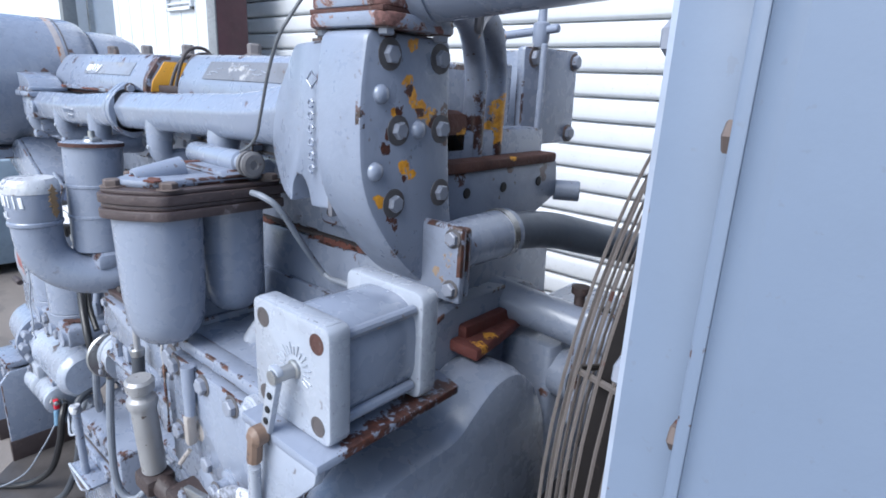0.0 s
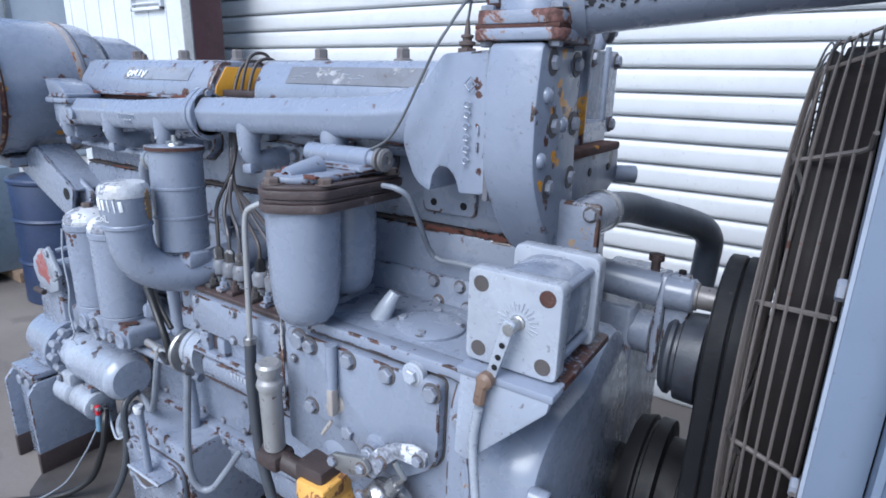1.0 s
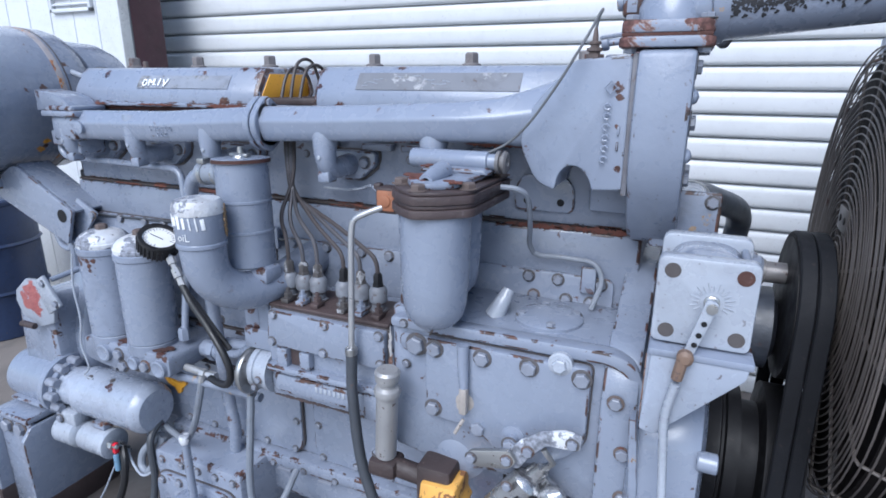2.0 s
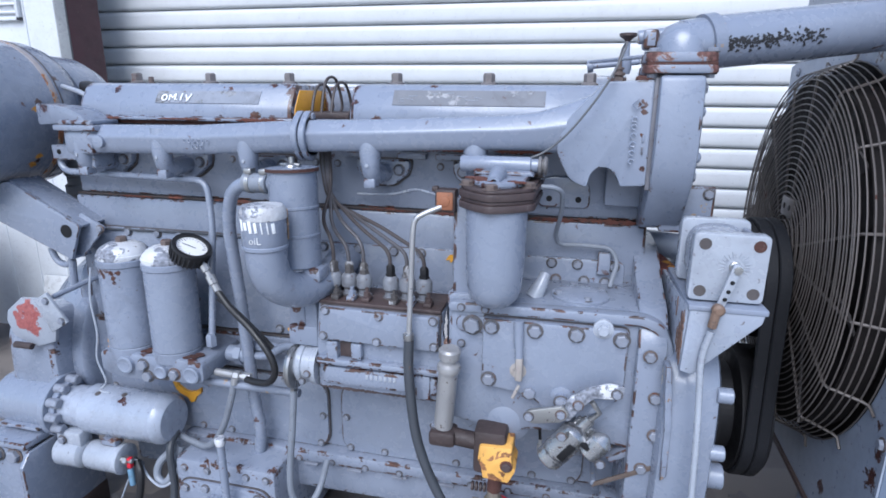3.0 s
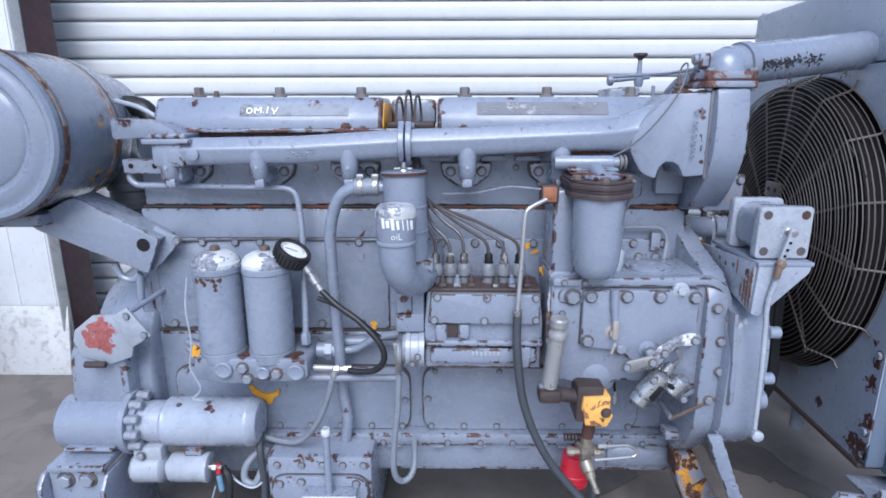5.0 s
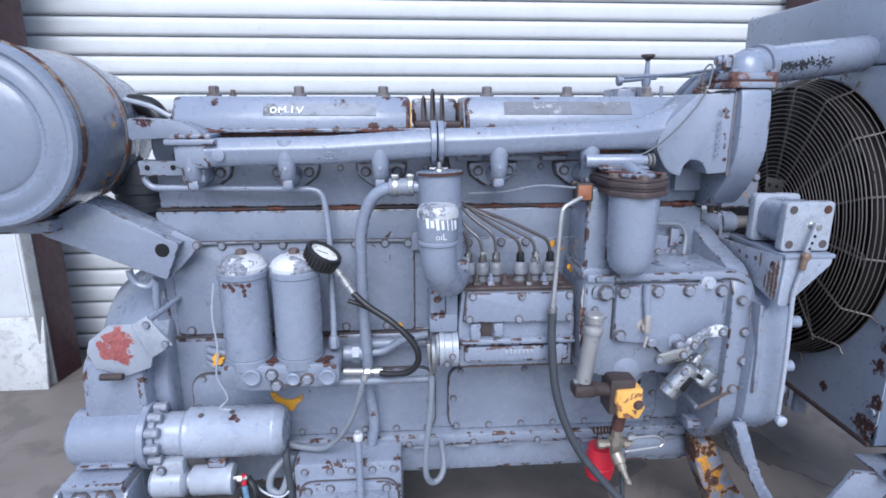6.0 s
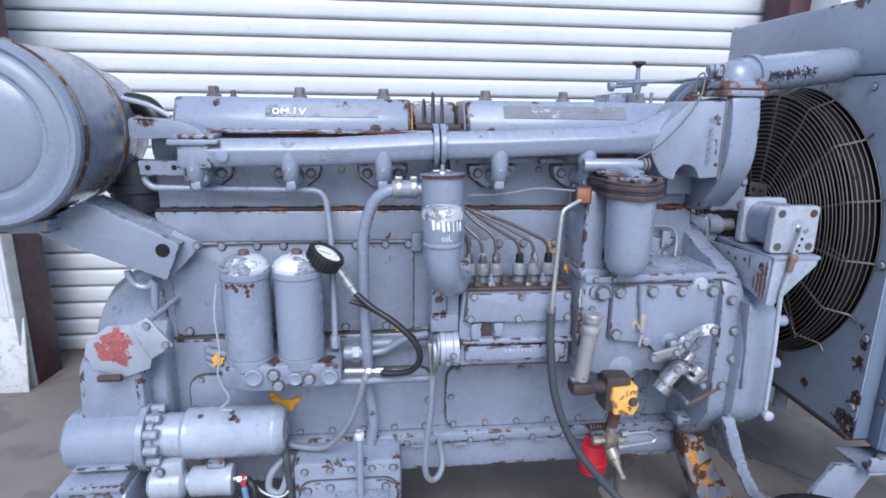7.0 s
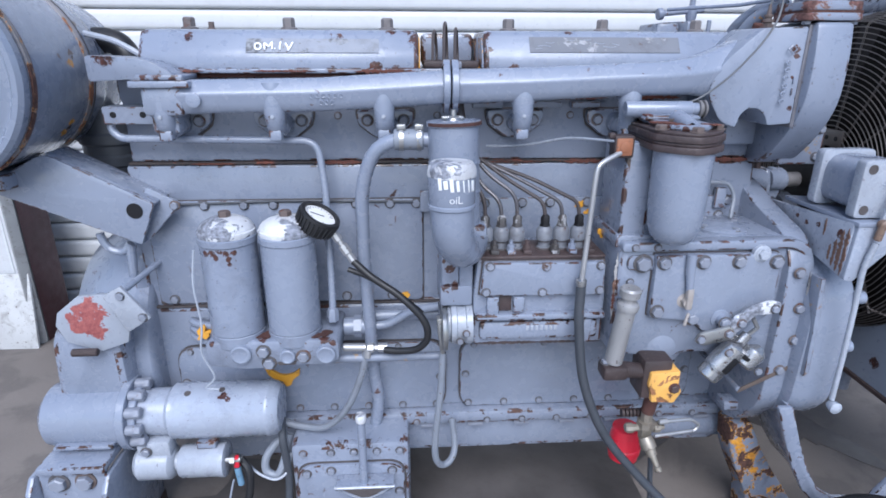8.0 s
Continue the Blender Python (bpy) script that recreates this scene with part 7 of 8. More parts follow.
PANEL = surface("panel_paint", (0.132, 0.167, 0.232), 0.48, coat=0.0, rust=0.16, dirt=0.05, bump=0.03, lumps=1.5, wash=0.05, edges=0.3, chips=[(1.575, -0.35, 1.39, 0.02), (1.575, -0.345, 1.36, 0.012), (1.575, -0.352, 1.32, 0.008), (1.60, -0.374, 1.395, 0.02)])
bm = bmesh.new()
holed_panel(bm, FX, FX + 0.006, Y0, Y1, Z0, Z1, CY, CZ, HR)
shroud = part("fan_shroud", bm, surface("shroud_paint", (0.28, 0.315, 0.39), 0.34, rust=0.14, dirt=0.2, bump=0.05, lumps=2.0, wash=0.08,
              chips=[(1.575, 0.02, 1.195, 0.02), (1.57, -0.04, 1.19, 0.024), (1.575, 0.10, 1.2, 0.012), (1.54, -0.31, 1.15, 0.010), (1.54, -0.32, 1.08, 0.007), (1.54, -0.31, 0.53, 0.020), (1.54, -0.32, 0.44, 0.024), (1.54, -0.30, 0.62, 0.012), (1.54, -0.15, 0.40, 0.014), (1.54, -0.315, 0.58, 0.015),
                     (1.54, -0.30, 0.37, 0.032), (1.57, 0.0, 0.31, 0.012), (1.565, -0.10, 0.31, 0.014), (1.56, -0.18, 0.31, 0.016), (1.55, -0.25, 0.315, 0.016)]), rad, "sheet steel fan shroud with rust at its edges")
for a, b in (((FX + 0.003, Y0 - 0.0015, Z0), (FX + 0.0405, Y0 + 0.006, Z1)), ((FX + 0.007, Y1 - 0.006, Z0), (FX + 0.045, Y1, Z1)), ((FX + 0.007, Y0 + 0.007, Z0), (FX + 0.045, Y1 - 0.007, Z0 + 0.006))):
    bm = bmesh.new()
    box(bm, a, b, 0.001)
    part("shroud_flange", bm, PANEL, shroud)
bm = bmesh.new()
box(bm, (FX - 0.006, Y0 + 0.01, Z0 - 0.012), (FX + 0.05, Y1 - 0.01, Z0 - 0.001), 0.002)
part("bottom_lip", bm, BROWN_OXIDE, rad, "rusted bottom lip of the shroud")
bm = bmesh.new()
lathe(bm, (FX + 0.004, CY, CZ), (1, 0, 0), [(0, HR), (0, HR + 0.008), (0.09, HR + 0.008), (0.09, HR), (0.0, HR)], 72)
# Inner ring added on a guess, to darken the view past the wires.
lathe(bm, (1.486, CY, CZ), (1, 0, 0), [(0, 0.350), (0, 0.353), (0.046, 0.356), (0.046, 0.350), (0, 0.350)], 72)
part("shroud_ring", bm, surface("brown_black_ring", (0.012, 0.010, 0.010), 0.65, rust=0.3, rust_col=(0.03, 0.018, 0.015), dirt=0.04, spec=0.15), rad)
bolts(shroud, [(FX, -0.32, z) for z in (0.42, 0.60, 0.78, 0.96, 1.13)], (-1, 0, 0), 0.009)
bolts(shroud, [(FX, y, 1.18) for y in (-0.2, 0.2, 0.4)], (-1, 0, 0), 0.008)
# top tank
bm = bmesh.new()
box(bm, (FX + 0.012, Y0 - 0.01, 1.207), (1.96, Y1 + 0.005, 1.392), 0.012)
tank = part("top_tank", bm, surface("tank_paint", (0.28, 0.315, 0.39), 0.34, rust=0.12, dirt=0.15, lumps=2.0, wash=0.07, bump=0.05, chips=[(1.56, -0.09, 1.385, 0.022), (1.56, -0.12, 1.392, 0.014), (1.565, 0.0, 1.392, 0.01), (1.565, -0.04, 1.392, 0.012)]), rad)
bm = bmesh.new()
lathe(bm, (FX + 0.014, -0.055, 1.238), (-1, -0.35, -0.12), [(-0.01, 0.047), (0.004, 0.047), (0.006, 0.041)], 32)
part("inlet_collar", bm, SHEET, tank)
# core and side panels
bm = bmesh.new()
box(bm, (1.64, Y0 + 0.008, 0.31), (1.90, Y1 - 0.008, 1.205), 0.0)
part("core", bm, CORE, rad)
bm = bmesh.new()
box(bm, (FX + 0.0595, -0.3738, 0.33), (1.98, -0.362, 1.40), 0.001)
box(bm, (FX + 0.0415, -0.366, 0.33), (FX + 0.0475, -0.33, 1.40), 0.001)
side = part("side_panel", bm, PANEL, rad, "smooth grey radiator side panel with a rolled edge")
bm = bmesh.new()
tube(bm, [Vector((FX + 0.0590, -0.362, z)) for z in (0.33, 0.8, 1.40)], 0.012, 32)
part("rolled_edge", bm, PANEL, rad)
# Black strip paints the shade in the gap behind the front flange.
bm = bmesh.new()
box(bm, (FX + 0.0478, -0.3605, 0.332), (FX + 0.056, -0.340, 1.398), 0.0)
part("panel_gap", bm, BLACK, rad)
bm = bmesh.new()
box(bm, (FX + 0.03, Y1 + 0.002, 0.24), (1.98, Y1 + 0.014, 1.40), 0.004)
part("side_panel", bm, SHEET, rad)
bolts(side, [(FX + 0.0415, -0.350, z) for z in (1.09, 0.955, 0.60, 0.45)], (-1, 0, 0), 0.0075, hex_head(RUSTY_BOLT, RUST))
# base frame
bm = bmesh.new()
box(bm, (1.522, -0.41, 0.290), (2.0, -0.30, 0.298), 0.003)
box(bm, (1.522, -0.41, 0.2985), (2.0, -0.402, 0.336), 0.003)
base = part("base_frame", bm, PAINT, rad)
for foot_line in ([(1.468, 0.30), (1.58, 0.288), (1.515, 0.165), (1.455, 0.0), (1.36, 0.0), (1.415, 0.215)], [(1.85, 0.288), (1.95, 0.288), (1.95, 0.0), (1.88, 0.0)]):
    bm = bmesh.new()
    prism(bm, foot_line, "y", -0.375, -0.362, 0.003)
    part("leg", bm, PAINT, rad)
bm = bmesh.new()
box(bm, (1.55, 0.36, 0.290), (2.0, 0.47, 0.298), 0.003)
box(bm, (1.55, 0.462, 0.2985), (2.0, 0.47, 0.336), 0.003)
box(bm, (1.86, 0.43, 0.0), (1.95, 0.442, 0.290), 0.003)
part("base_frame", bm, PAINT, rad)
bolts(base, [(1.55, -0.385, 0.298), (1.60, -0.36, 0.298)], (0, 0, 1), 0.014, RUSTY_MESH)
bm = bmesh.new()
cyl(bm, (1.560, -0.04, 0.345), (1.560, -0.04, 0.262), 0.019)
part("drain_tap", bm, CAST, rad)
# fan
fan = bmesh.new()
lathe(fan, (1.49, CY, 0.80), (1, 0, 0), [(0, 0.0), (0, 0.06), (0.03, 0.062), (0.032, 0.085), (0.05, 0.085), (0.055, 0.0)], 32)
hub = part("fan_hub", fan, BLACK, rad)
FAN = surface("rusty_fan_blade", (0.040, 0.036, 0.036), 0.65, rust=0.4, rust_col=(0.035, 0.02, 0.016), dirt=0.06, spec=0.3)
for k in range(8):
    bm = bmesh.new()
    a = 2 * math.pi * k / 8 + 0.35
    q = Matrix.Translation((1.522, CY, 0.80)) @ Matrix.Rotation(a, 4, "X")
    tmp = bmesh.new()
    bmesh.ops.create_cube(tmp, size=1)
    for v in tmp.verts:
        v.co = Vector((v.co.x * 0.004, v.co.y * (0.255 if v.co.z > 0 else 0.13), 0.195 + v.co.z * 0.29))
    bmesh.ops.transform(tmp, matrix=q @ Matrix.Rotation(radians(25), 4, "Z"), verts=tmp.verts)
    join(bm, tmp)
    part("blade", bm, FAN, hub)
# wire guard: a shallow drum of rings with bent radial wires
GX, FACE_R = 1.466, 0.358
guard_mid = bmesh.new()
box(guard_mid, (GX - 0.007, CY - 0.045, CZ + 0.072), (GX + 0.001, CY + 0.03, CZ + 0.112), 0.002)
guard = part("fan_guard", guard_mid, WIRE, rad, "rusty brown wire fan guard of concentric rings")
# Discs laid on the bracket, black for the shade of two holes.
for y in (CY - 0.024, CY + 0.010):
    bm = bmesh.new()
    cyl(bm, (GX - 0.0085, y, CZ + 0.092), (GX - 0.006, y, CZ + 0.092), 0.006, seg=12)
    part("hole", bm, BLACK, guard)
radii = [(0.050 + (FACE_R - 0.050) * k / 26, GX - 0.006 * (1 - k / 26)) for k in range(27)]
radii += [(FACE_R + (HR + 0.002 - FACE_R) * u, GX + (FX - 0.004 - GX) * u) for u in (0.14, 0.30, 0.46, 0.63, 0.81, 1.0)]
for r, x in radii:
    bm = bmesh.new()
    n = 64 if r > 0.12 else 32
    wob, ph = random.uniform(-0.0012, 0.0012), random.uniform(0, 6.28)
    tube(bm, [Vector((x + wob * math.cos(2 * (2 * math.pi * k / n) + ph), CY + r * math.cos(2 * math.pi * k / n), CZ + r * math.sin(2 * math.pi * k / n))) for k in range(n)], 0.0014, 5, closed=True)
    part("ring_wire", bm, WIRE, guard)
for k in range(16):
    a = radians(93.5 + 22.5 * k + random.uniform(-1.5, 1.5))
    c, q = math.cos(a), math.sin(a)
    bm = bmesh.new()
    tube(bm, [Vector((x, CY + r * c, CZ + r * q)) for r, x in ((0.045, GX - 0.002), (FACE_R - 0.010, GX + 0.004), (FACE_R - 0.002, GX + 0.008), (FACE_R + 0.002, GX + 0.018), (HR - 0.001, FX - 0.012), (HR + 0.006, FX - 0.005), (HR + 0.026, FX - 0.004))], 0.0026, 6)
    part("radial_wire", bm, WIRE, guard)

# the radiator stands a little askew to the engine
rad.matrix_basis = Matrix.Translation((1.533, -0.335, 0)) @ Matrix.Rotation(radians(-2.6), 4, "Z") @ Matrix.Translation((-1.533, 0.335, 0)) @ rad.matrix_basis

# ---- air cleaner, its bracket and rubber pipe ----
cleaner = thing("air_cleaner", (-0.36, -0.13, 0.86), "big grey drum air cleaner with rusty clamp bands", "air cleaner")
AC = Vector((-0.362, 0, 1.060))
bm = bmesh.new()
lathe(bm, AC + Vector((0, -0.262, 0)), (0, 1, 0), [(0, 0.168), (0.004, 0.174), (0.05, 0.176), (0.13, 0.177), (0.26, 0.176), (0.285, 0.170), (0.305, 0.150), (0.312, 0.12)], 64)
rnd = random.Random(3)
marks = [(rnd.uniform(-0.8, 0.9), rnd.choice((-0.115, -0.105, -0.03, -0.24, -0.236)), rnd.uniform(0.005, 0.010)) for _ in range(16)]
marks = [(AC.x + 0.177 * math.cos(a), y, AC.z + 0.177 * math.sin(a), r) for a, y, r in marks]
body = part("body", bm, surface("cleaner_paint", GREY, 0.27, coat=0.5, rust=0.24, rust_col=(0.075, 0.035, 0.028), dirt=0.16, bump=0.09, lumps=2.0, wash=0.08, flakes=marks[:9], chips=marks[9:]), cleaner)
bm = bmesh.new()
lathe(bm, AC + Vector((0, -0.262, 0)), (0, -1, 0), [(-0.010, 0.181), (0.0, 0.183), (0.012, 0.182), (0.019, 0.176), (0.019, 0.168), (0.012, 0.161), (0.012, 0.153), (0.016, 0.147), (0.017, 0.128), (0.012, 0.121), (0.012, 0.115), (0.018, 0.107), (0.020, 0.05), (0.0205, 0)], 72)
part("end_lid", bm, SHEET, cleaner)
for y, m in ((-0.2605, GRIME), (-0.242, RUST)):
    bm = bmesh.new()
    lathe(bm, AC + Vector((0, y, 0)), (0, 1, 0), [(0, 0.176), (0, 0.1825), (0.0035, 0.1825), (0.0035, 0.176)], 64)
    part("clamp_band", bm, m, cleaner)
bm = bmesh.new()
lathe(bm, AC + Vector((0, -0.2525, 0)), (0, 1, 0), [(0, 0.176), (0, 0.1845), (0.009, 0.1845), (0.009, 0.176)], 64)
part("clamp_band", bm, surface("clamp_rust", (0.20, 0.19, 0.20), 0.55, rust=0.95, under=(0.45, 0.22, 0.06), rust_col=(0.07, 0.032, 0.024), dirt=0.5), cleaner)
for y, w, r, m in ((-0.062, 0.014, 0.1780, surface("band_rust", (0.33, 0.30, 0.30), 0.5, rust=0.72, under=(0.55, 0.27, 0.06), rust_col=(0.22, 0.09, 0.045), dirt=0.4)), (-0.040, 0.003, 0.1775, GRIME)):
    bm = bmesh.new()
    lathe(bm, AC + Vector((0, y, 0)), (0, 1, 0), [(0, r - 0.004), (0, r), (w, r), (w, r - 0.004)], 64)
    part("seam", bm, m, cleaner)
bm = bmesh.new()
lathe(bm, AC + Vector((0.01, 0.045, 0)), (0, 1, 0), [(0, 0.150), (0.02, 0.150), (0.09, 0.147), (0.13, 0.130), (0.15, 0.09), (0.155, 0)], 48)
part("neck", bm, PAINT, cleaner)
bm = bmesh.new()
lathe(bm, (-0.215, 0.05, 0.78), (0, 0, 1), [(0, 0.064), (0.075, 0.064), (0.08, 0.070), (0.098, 0.070), (0.103, 0.064), (0.122, 0.064), (0.127, 0.069), (0.145, 0.069), (0.15, 0.062), (0.20, 0.060)], 36)
part("rubber_pipe", bm, DARK_HOSE, cleaner, "black rubber air pipe")
bm = bmesh.new()
tube(bm, glide([(-0.26, 0.07, 1.115), (-0.205, 0.07, 1.118), (-0.165, 0.06, 1.10), (-0.145, 0.055, 1.04)]), 0.026, 16)
part("air_duct", bm, RUBBER, cleaner)
bm = bmesh.new()
tube(bm, glide([(-0.20, -0.02, 1.13), (-0.14, -0.03, 1.115), (-0.09, -0.04, 1.09)]), 0.006, 8)
part("stay_rod", bm, PALE, cleaner)
bm = bmesh.new()
prism(bm, rounded([(-0.345, 0.858), (-0.30, 0.886), (-0.235, 0.918), (-0.050, 0.820), (-0.086, 0.737), (-0.334, 0.842)], [0.005, 0.02, 0.02, 0.006, 0.006, 0.01]), "y", -0.180, -0.171, 0.002)
prism(bm, [(-0.235, 0.9185), (-0.050, 0.8205), (-0.053, 0.8145), (-0.237, 0.912)], "y", -0.1705, -0.095, 0.001)
prism(bm, [(-0.334, 0.842), (-0.086, 0.737), (-0.088, 0.743), (-0.335, 0.849)], "y", -0.1705, -0.12, 0.001)
brk = part("support_bracket", bm, PAINT, cleaner, "sloping channel bracket with a round hole")
bm = bmesh.new()
prism(bm, rounded([(-0.10, 0.82), (-0.072, 0.845), (-0.012, 0.812), (-0.085, 0.735), (-0.10, 0.74)], 0.004), "y", -0.150, -0.142, 0.002)
gus = part("gusset", bm, PAINT, cleaner)
bolts(gus, [(-0.024, -0.150, 0.808)], r=0.008)
# Black disc laid on the channel paints the hole's shaded inside.
bm = bmesh.new()
lathe(bm, (-0.088, -0.1802, 0.806), (0, -1, 0), [(0, 0.0), (0.0, 0.0145), (0.0008, 0.0155)], 24)
part("bracket_hole", bm, BLACK, brk)
bm = bmesh.new()
box(bm, (-0.42, -0.22, 0.855), (-0.29, -0.06, 0.885), 0.005)
part("saddle", bm, WORN, cleaner)

# ---- pressure gauge with its hose ----
gauge = thing("pressure_gauge", (0.27, -0.22, 0.77), "black-rimmed pressure gauge with a white dial on a hose", "gauge")
gn = Vector((0.51, -0.16, 0.85)).normalized()
gc = Vector((0.272, -0.222, 0.806))
bm = bmesh.new()
prof = [(-0.036, 0.0), (-0.036, 0.030), (-0.031, 0.036), (-0.002, 0.0405), (0.002, 0.0395), (0.002, 0.032), (-0.003, 0.031)]
lathe(bm, gc, gn, prof, 40)
q = gn.to_track_quat("Z", "Y").to_matrix()
for k in range(28):
    a = 2 * math.pi * k / 28
    p = q @ Vector((0.038 * math.cos(a), 0.038 * math.sin(a), 0))
    tube(bm, [gc + p - gn * 0.031, gc + p * 1.07 - gn * 0.004], 0.0020, 5)
part("rim", bm, RUBBER, gauge)
bm = bmesh.new()
lathe(bm, gc - gn * 0.0035, gn, [(0, 0.0), (0, 0.0312), (0.0008, 0.0312), (0.001, 0)], 40)
dial = part("dial", bm, DIAL, gauge)
for k in range(21):
    a = radians(-45 + 270 * k / 20)
    r0 = 0.024 if k % 5 else 0.021
    bm = bmesh.new()
    tube(bm, [gc - gn * 0.0022 + q @ Vector((r * math.cos(a), r * math.sin(a), 0)) for r in (r0, 0.028)], 0.0006, 5)
    part("scale_mark", bm, INK, dial)
bm = bmesh.new()
tube(bm, [gc - gn * 0.0015 + q @ Vector((r * math.cos(2.2), r * math.sin(2.2), 0)) for r in (-0.008, 0.020)], 0.0008, 5)
part("needle", bm, INK, dial)
bm = bmesh.new()
s0, s1 = Vector((0.290, -0.222, 0.776)), Vector((0.332, -0.232, 0.712))
d = s1 - s0
lathe(bm, s0, d, [(0, 0.006), (0.012, 0.006), (0.012, 0.009), (0.026, 0.009), (0.027, 0.006), (0.036, 0.006), (0.037, 0.0095), (0.056, 0.0095), (0.058, 0.007), (0.078, 0.0075)], 8)
part("fitting", bm, BRIGHT, gauge)
bm = bmesh.new()
tube(bm, glide([(0.330, -0.232, 0.714), (0.365, -0.245, 0.685), (0.42, -0.262, 0.65), (0.463, -0.272, 0.605), (0.472, -0.27, 0.565), (0.452, -0.262, 0.535), (0.415, -0.25, 0.524), (0.385, -0.24, 0.522)], 8), 0.0072, 12)
part("hose", bm, RUBBER, gauge, "black rubber gauge hose")
bm = bmesh.new()
tube(bm, glide([(0.318, -0.215, 0.69), (0.36, -0.23, 0.678), (0.42, -0.25, 0.645), (0.462, -0.255, 0.61)], 8), 0.0055, 10)
part("sleeve", bm, RUBBER, gauge)
bm = bmesh.new()
cyl(bm, (0.30, -0.225, 0.522), (0.348, -0.228, 0.522), 0.008, seg=12)
lathe(bm, (0.35, -0.23, 0.522), (1, 0, 0), [(0, 0.010), (0.012, 0.010), (0.014, 0.006), (0.02, 0.006), (0.021, 0.0085), (0.04, 0.0085)], 6)
cyl(bm, (0.352, -0.23, 0.522), (0.348, -0.232, 0.50), 0.007, seg=10)
part("tee", bm, BRIGHT, gauge)

# ---- shut-off valve on the far side, its rod, and the sensor wire ----
bm = bmesh.new()
lathe(bm, (1.140, 0.194, 1.168), (0, 0, 1), [(0, 0.010), (0.012, 0.013), (0.034, 0.013), (0.037, 0.007), (0.070, 0.006)], 12)
cyl(bm, (1.06, 0.194, 1.185), (1.17, 0.194, 1.195), 0.0065, seg=12)
cyl(bm, (1.055, 0.194, 1.184), (1.068, 0.194, 1.186), 0.014, seg=12)
part("bleed_valve", bm, WORN, engine)
bm = bmesh.new()
lathe(bm, (1.140, 0.194, 1.238), (0, 0, 1), [(0, 0.005), (0.006, 0.010), (0.012, 0.019), (0.018, 0.019), (0.020, 0.0)], 16)
part("valve_knob", bm, BROWN_OXIDE, engine)
bm = bmesh.new()
tube(bm, [Vector(p) for p in ((1.06, 0.15, 1.192), (1.16, 0.02, 1.194), (1.19, -0.14, 1.200))], 0.004, 10)
part("vent_rod", bm, PAINT, engine)
bm = bmesh.new()
lathe(bm, (1.103, -0.188, 1.139), (0, 0, 1), [(0, 0.013), (0.008, 0.013)], 6)
lathe(bm, (1.103, -0.188, 1.147), (0, 0, 1), [(0, 0.0075), (0.003, 0.0075), (0.004, 0.0105), (0.008, 0.0105), (0.009, 0.006), (0.012, 0.006), (0.013, 0.008), (0.016, 0.008), (0.017, 0.004), (0.023, 0.0038), (0.034, 0.002)], 12)
part("temperature_sender", bm, RUSTY_BOLT, engine)
bm = bmesh.new()
tube(bm, glide([(1.103, -0.188, 1.180), (1.106, -0.189, 1.194), (1.111, -0.196, 1.202), (1.110, -0.210, 1.196), (1.100, -0.226, 1.170), (1.088, -0.236, 1.145), (1.066, -0.236, 1.108), (1.032, -0.226, 1.062), (1.002, -0.216, 1.032), (0.972, -0.216, 1.014), (0.934, -0.216, 1.004)], 8), 0.0019, 8)
part("sender_wire", bm, surface("braided_wire", (0.115, 0.12, 0.13), 0.45, dirt=0.4), engine, "loose grey braided sender wire")

# ---- battery leads and wires by the starter ----
for pts, r, m, lab in (
    ([(0.065, -0.235, 0.262), (0.085, -0.25, 0.235), (0.075, -0.262, 0.16), (0.03, -0.29, 0.06), (-0.06, -0.36, 0.012), (-0.25, -0.50, 0.012), (-0.7, -0.62, 0.012)], 0.0085, RUBBER, "black battery cable lying across the slab"),
    ([(0.15, -0.19, 0.33), (0.158, -0.23, 0.30), (0.165, -0.24, 0.20), (0.15, -0.26, 0.10), (0.10, -0.30, 0.02), (0.0, -0.42, 0.012), (-0.2, -0.60, 0.012)], 0.0085, DARK_HOSE, "dark battery cable hanging to the slab"),
    ([(0.07, -0.23, 0.255), (0.10, -0.24, 0.225), (0.14, -0.25, 0.215), (0.165, -0.24, 0.23), (0.17, -0.22, 0.26)], 0.003, PALE, "thin pale wire by the starter"),
    ([(0.16, -0.20, 0.30), (0.12, -0.22, 0.26), (0.115, -0.23, 0.225), (0.14, -0.235, 0.215), (0.155, -0.22, 0.245), (0.165, -0.20, 0.295)], 0.009, GREY_HOSE, "looped grey cable by the starter"),
    ([(0.05, -0.25, 0.22), (0.03, -0.29, 0.14), (-0.02, -0.34, 0.05), (-0.12, -0.42, 0.006), (-0.4, -0.52, 0.006), (-0.9, -0.3, 0.006)], 0.0022, GREY_HOSE, "thin grey wire trailing on the slab"),
):
    bm = bmesh.new()
    tube(bm, glide(pts, 8), r, 10)
    solo("cable", bm, m, lab, "cable", "starter leads")
bm = bmesh.new()
box(bm, (0.056, -0.258, 0.255), (0.068, -0.246, 0.282), 0.003)
solo("cable_boot", bm, RED, "red rubber boot on the starter terminal", "cable boot")
bm = bmesh.new()
cyl(bm, (0.062, -0.253, 0.252), (0.068, -0.258, 0.212), 0.007, seg=12)
solo("cable_sleeve", bm, BLUE_WIRE, "blue-grey sleeve on the starter lead", "cable sleeve")

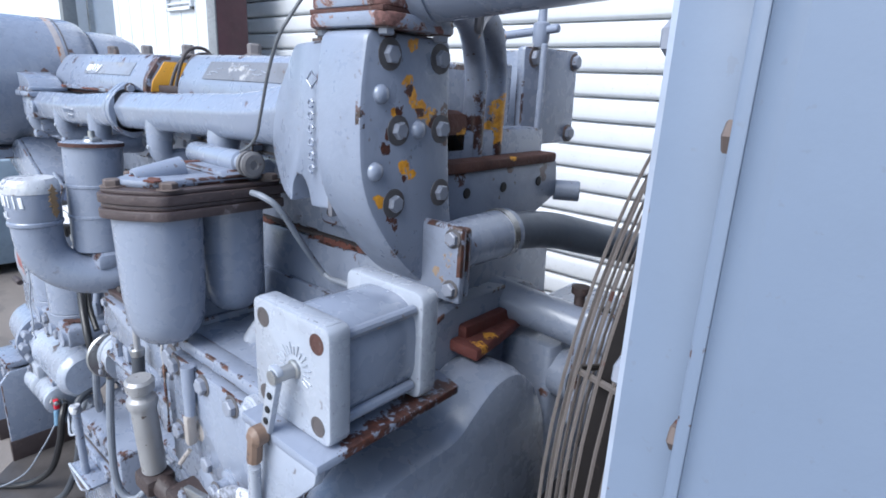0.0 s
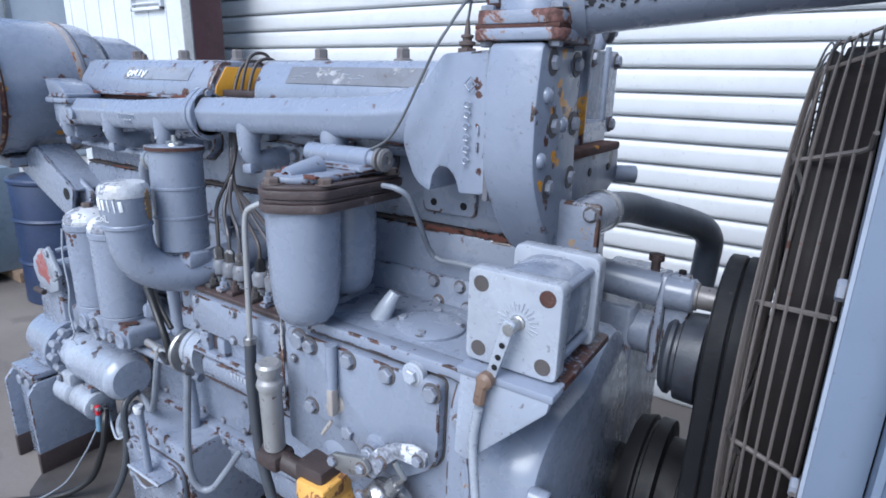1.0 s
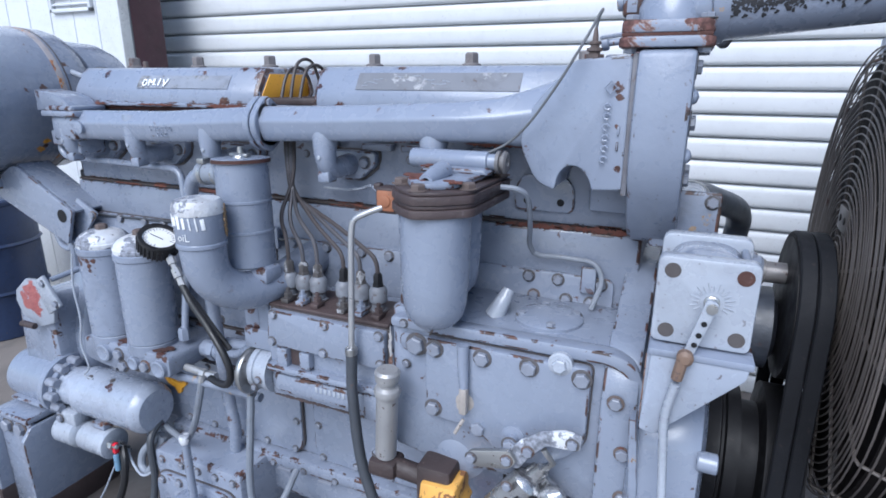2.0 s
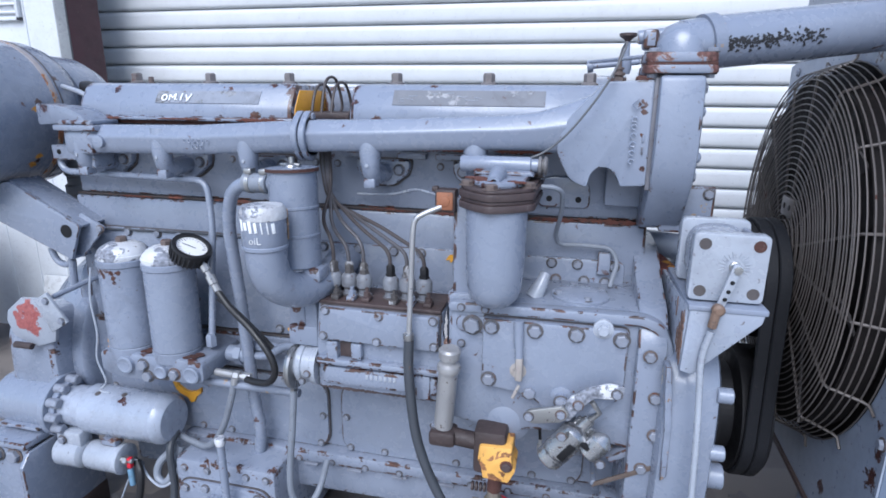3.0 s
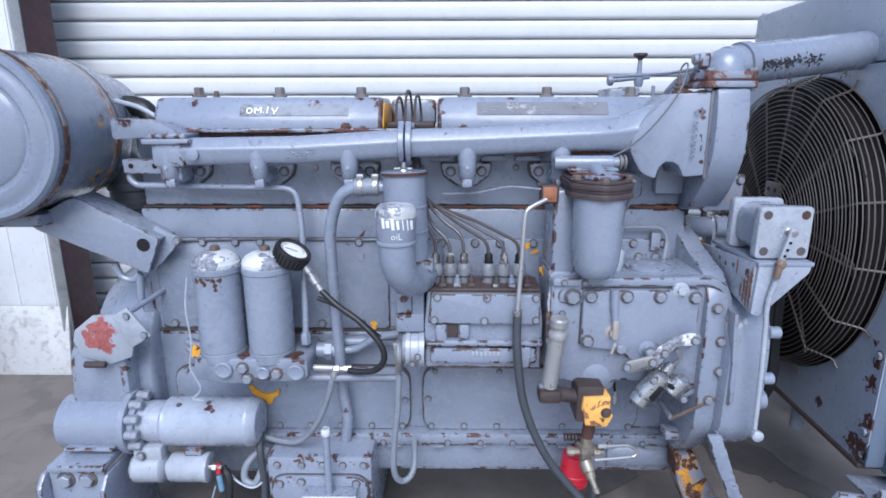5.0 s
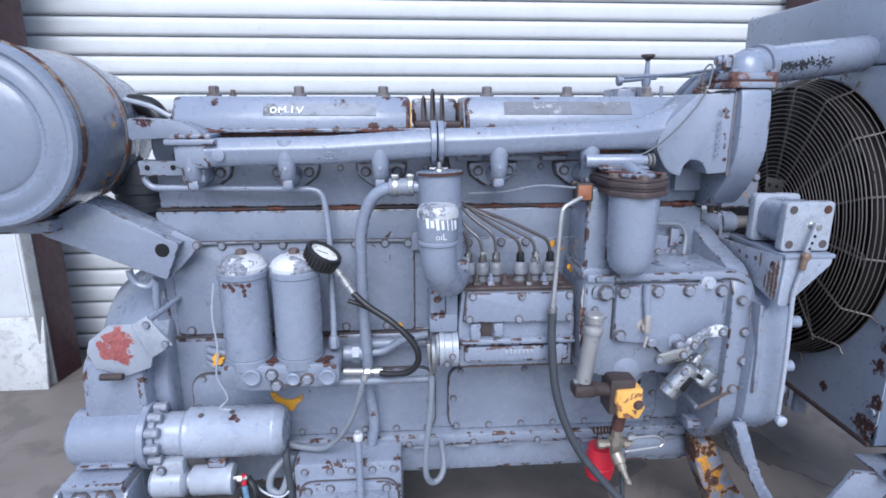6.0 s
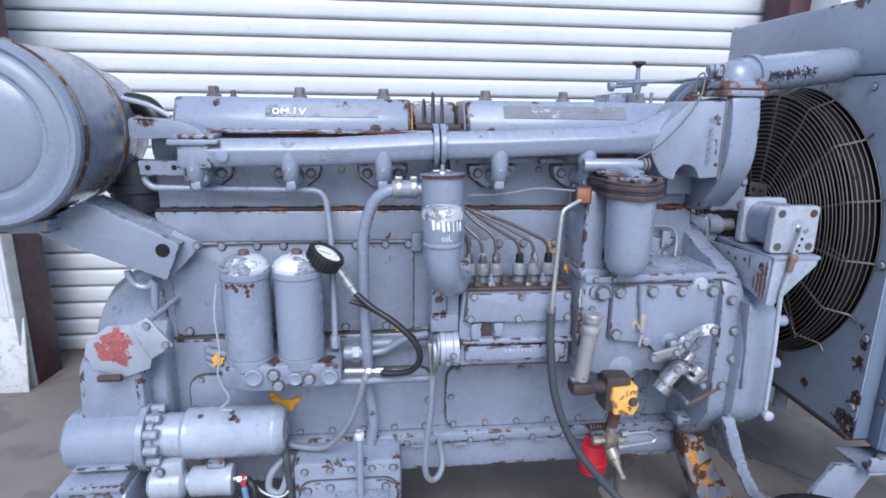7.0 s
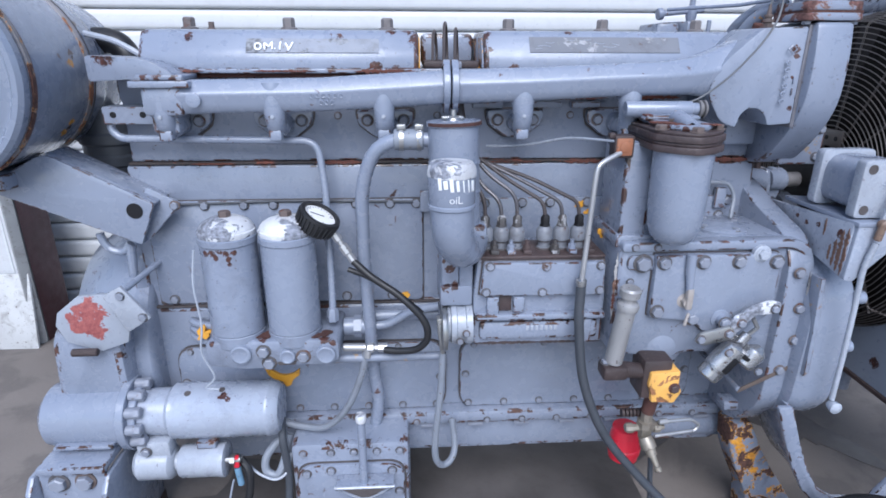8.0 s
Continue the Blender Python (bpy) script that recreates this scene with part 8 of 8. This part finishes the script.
# ---- rust and bare metal along the joints ----
RUST_RED = surface("red_brown_rust", (0.115, 0.040, 0.028), 0.8, rust=0.7, rust_col=(0.055, 0.027, 0.022), dirt=0.5, bump=0.3)
TAN = surface("scraped_paint", (0.34, 0.33, 0.33), 0.5, rust=0.66, rust_col=(0.13, 0.07, 0.05), dirt=0.5)
for p, s, k in (((0.885, -0.292, 0.983), (0.020, 0.014), 61), ((0.903, -0.318, 0.983), (0.013, 0.010), 62), ((0.955, -0.322, 0.983), (0.012, 0.009), 63), ((0.878, -0.232, 0.990), (0.008, 0.015), 64)):
    bm = bmesh.new()
    blot(bm, p, (0, 0, 1), s, k)
    part("rust_patch", bm, RUST_RED, ffhead)
for a, b, h in (((0.765, -0.1012, 0.8805), (0.862, -0.1012, 0.8805), 0.0065), ((0.960, -0.1012, 0.880), (1.060, -0.1012, 0.880), 0.007), ((1.045, -0.1012, 0.8815), (1.172, -0.1012, 0.8815), 0.0075),
                ((0.262, -0.1012, 0.882), (0.345, -0.1012, 0.882), 0.006), ((0.60, -0.1012, 0.8805), (0.72, -0.1012, 0.8805), 0.0035), ((0.0, -0.1012, 0.881), (0.09, -0.1012, 0.881), 0.003)):
    bm = bmesh.new()
    streak(bm, a, b, (0, -1, 0), h, int(a[0] * 1000))
    part("rust_streak", bm, RUST_RED, engine)
for a, b, h in (((0.575, -0.1003, 1.008), (0.650, -0.1003, 1.008), 0.005), ((0.690, -0.1003, 1.010), (0.848, -0.1003, 1.010), 0.0055), ((0.885, -0.1003, 1.010), (1.00, -0.1003, 1.010), 0.006), ((0.225, -0.1003, 1.008), (0.37, -0.1003, 1.008), 0.004)):
    bm = bmesh.new()
    streak(bm, a, b, (0, -1, 0), h, int(a[0] * 1000))
    part("rust_streak", bm, RUST_RED, engine)
for a, b, h in (((0.566, -0.2585, 0.541), (0.70, -0.2585, 0.541), 0.004), ((0.69, -0.2585, 0.541), (0.824, -0.2585, 0.540), 0.0035), ((0.575, -0.2585, 0.7215), (0.66, -0.2585, 0.7215), 0.004), ((0.655, -0.2585, 0.7215), (0.815, -0.2585, 0.7215), 0.003)):
    bm = bmesh.new()
    streak(bm, a, b, (0, -1, 0), h, int(a[0] * 990))
    part("rust_streak", bm, BROWN_OXIDE, engine)
for a, b, h, m in (((0.833, -0.2825, 0.60), (0.833, -0.2825, 0.74), 0.0045, TAN), ((0.833, -0.2830, 0.62), (0.833, -0.2830, 0.66), 0.004, RUST_RED), ((1.2085, -0.3062, 0.70), (1.212, -0.3062, 0.56), 0.005, TAN)):
    bm = bmesh.new()
    streak(bm, a, b, (0, -1, 0), h, int(a[2] * 900))
    part("worn_joint", bm, m, engine)
for a, b, h in (((-0.05, -0.1305, 1.062), (0.06, -0.1305, 1.062), 0.004), ((0.34, -0.1305, 1.062), (0.462, -0.1305, 1.062), 0.0055), ((0.15, -0.1305, 1.062), (0.27, -0.1305, 1.062), 0.003), ((0.60, -0.1305, 1.062), (0.70, -0.1305, 1.062), 0.003)):
    bm = bmesh.new()
    streak(bm, a, b, (0, -1, 0), h, int(a[0] * 870) + 9)
    part("rust_streak", bm, RUST_RED, engine)
bm = bmesh.new()
streak(bm, (0.512 + 0.0408 * math.cos(0.55), -0.338 + 0.0408 * math.sin(0.55), 0.862), (0.512 + 0.0408 * math.cos(0.55), -0.338 + 0.0408 * math.sin(0.55), 0.918), (math.cos(0.55), math.sin(0.55), 0), 0.011, 77)
part("tan_stain", bm, surface("tan_stain", (0.34, 0.22, 0.11), 0.6, rust=0.6, rust_col=(0.18, 0.12, 0.08), dirt=0.4), cap_neck)

# ---- bucket and dark patches on the slab ----
bm = bmesh.new()
lathe(bm, (1.335, -0.555, 0.0), (0, 0, 1), [(0, 0), (0, 0.115), (0.24, 0.142), (0.243, 0.150), (0.255, 0.150), (0.256, 0.143), (0.02, 0.112), (0.015, 0)], 44)
solo("bucket", bm, BLACK, "black plastic bucket on the slab", "bucket")
# Wet stain by the radiator, stroke near the jamb, darker slab beneath the engine.
for k, (x, y, a, b) in enumerate(((1.62, 0.16, 0.20, 0.085), (0.75, 0.0, 0.55, 0.30), (0.1, -0.15, 0.35, 0.22), (-0.62, 0.42, 0.05, 0.012))):
    bm = bmesh.new()
    blot(bm, (x, y, 0.0), (0, 0, 1), (a, b), 500 + k, 0.006 + 0.0006 * k)
    solo("oil_stain", bm, SLAB_DARK, "dark ragged patch on the concrete slab", "stain", "oil stains", "stuff")
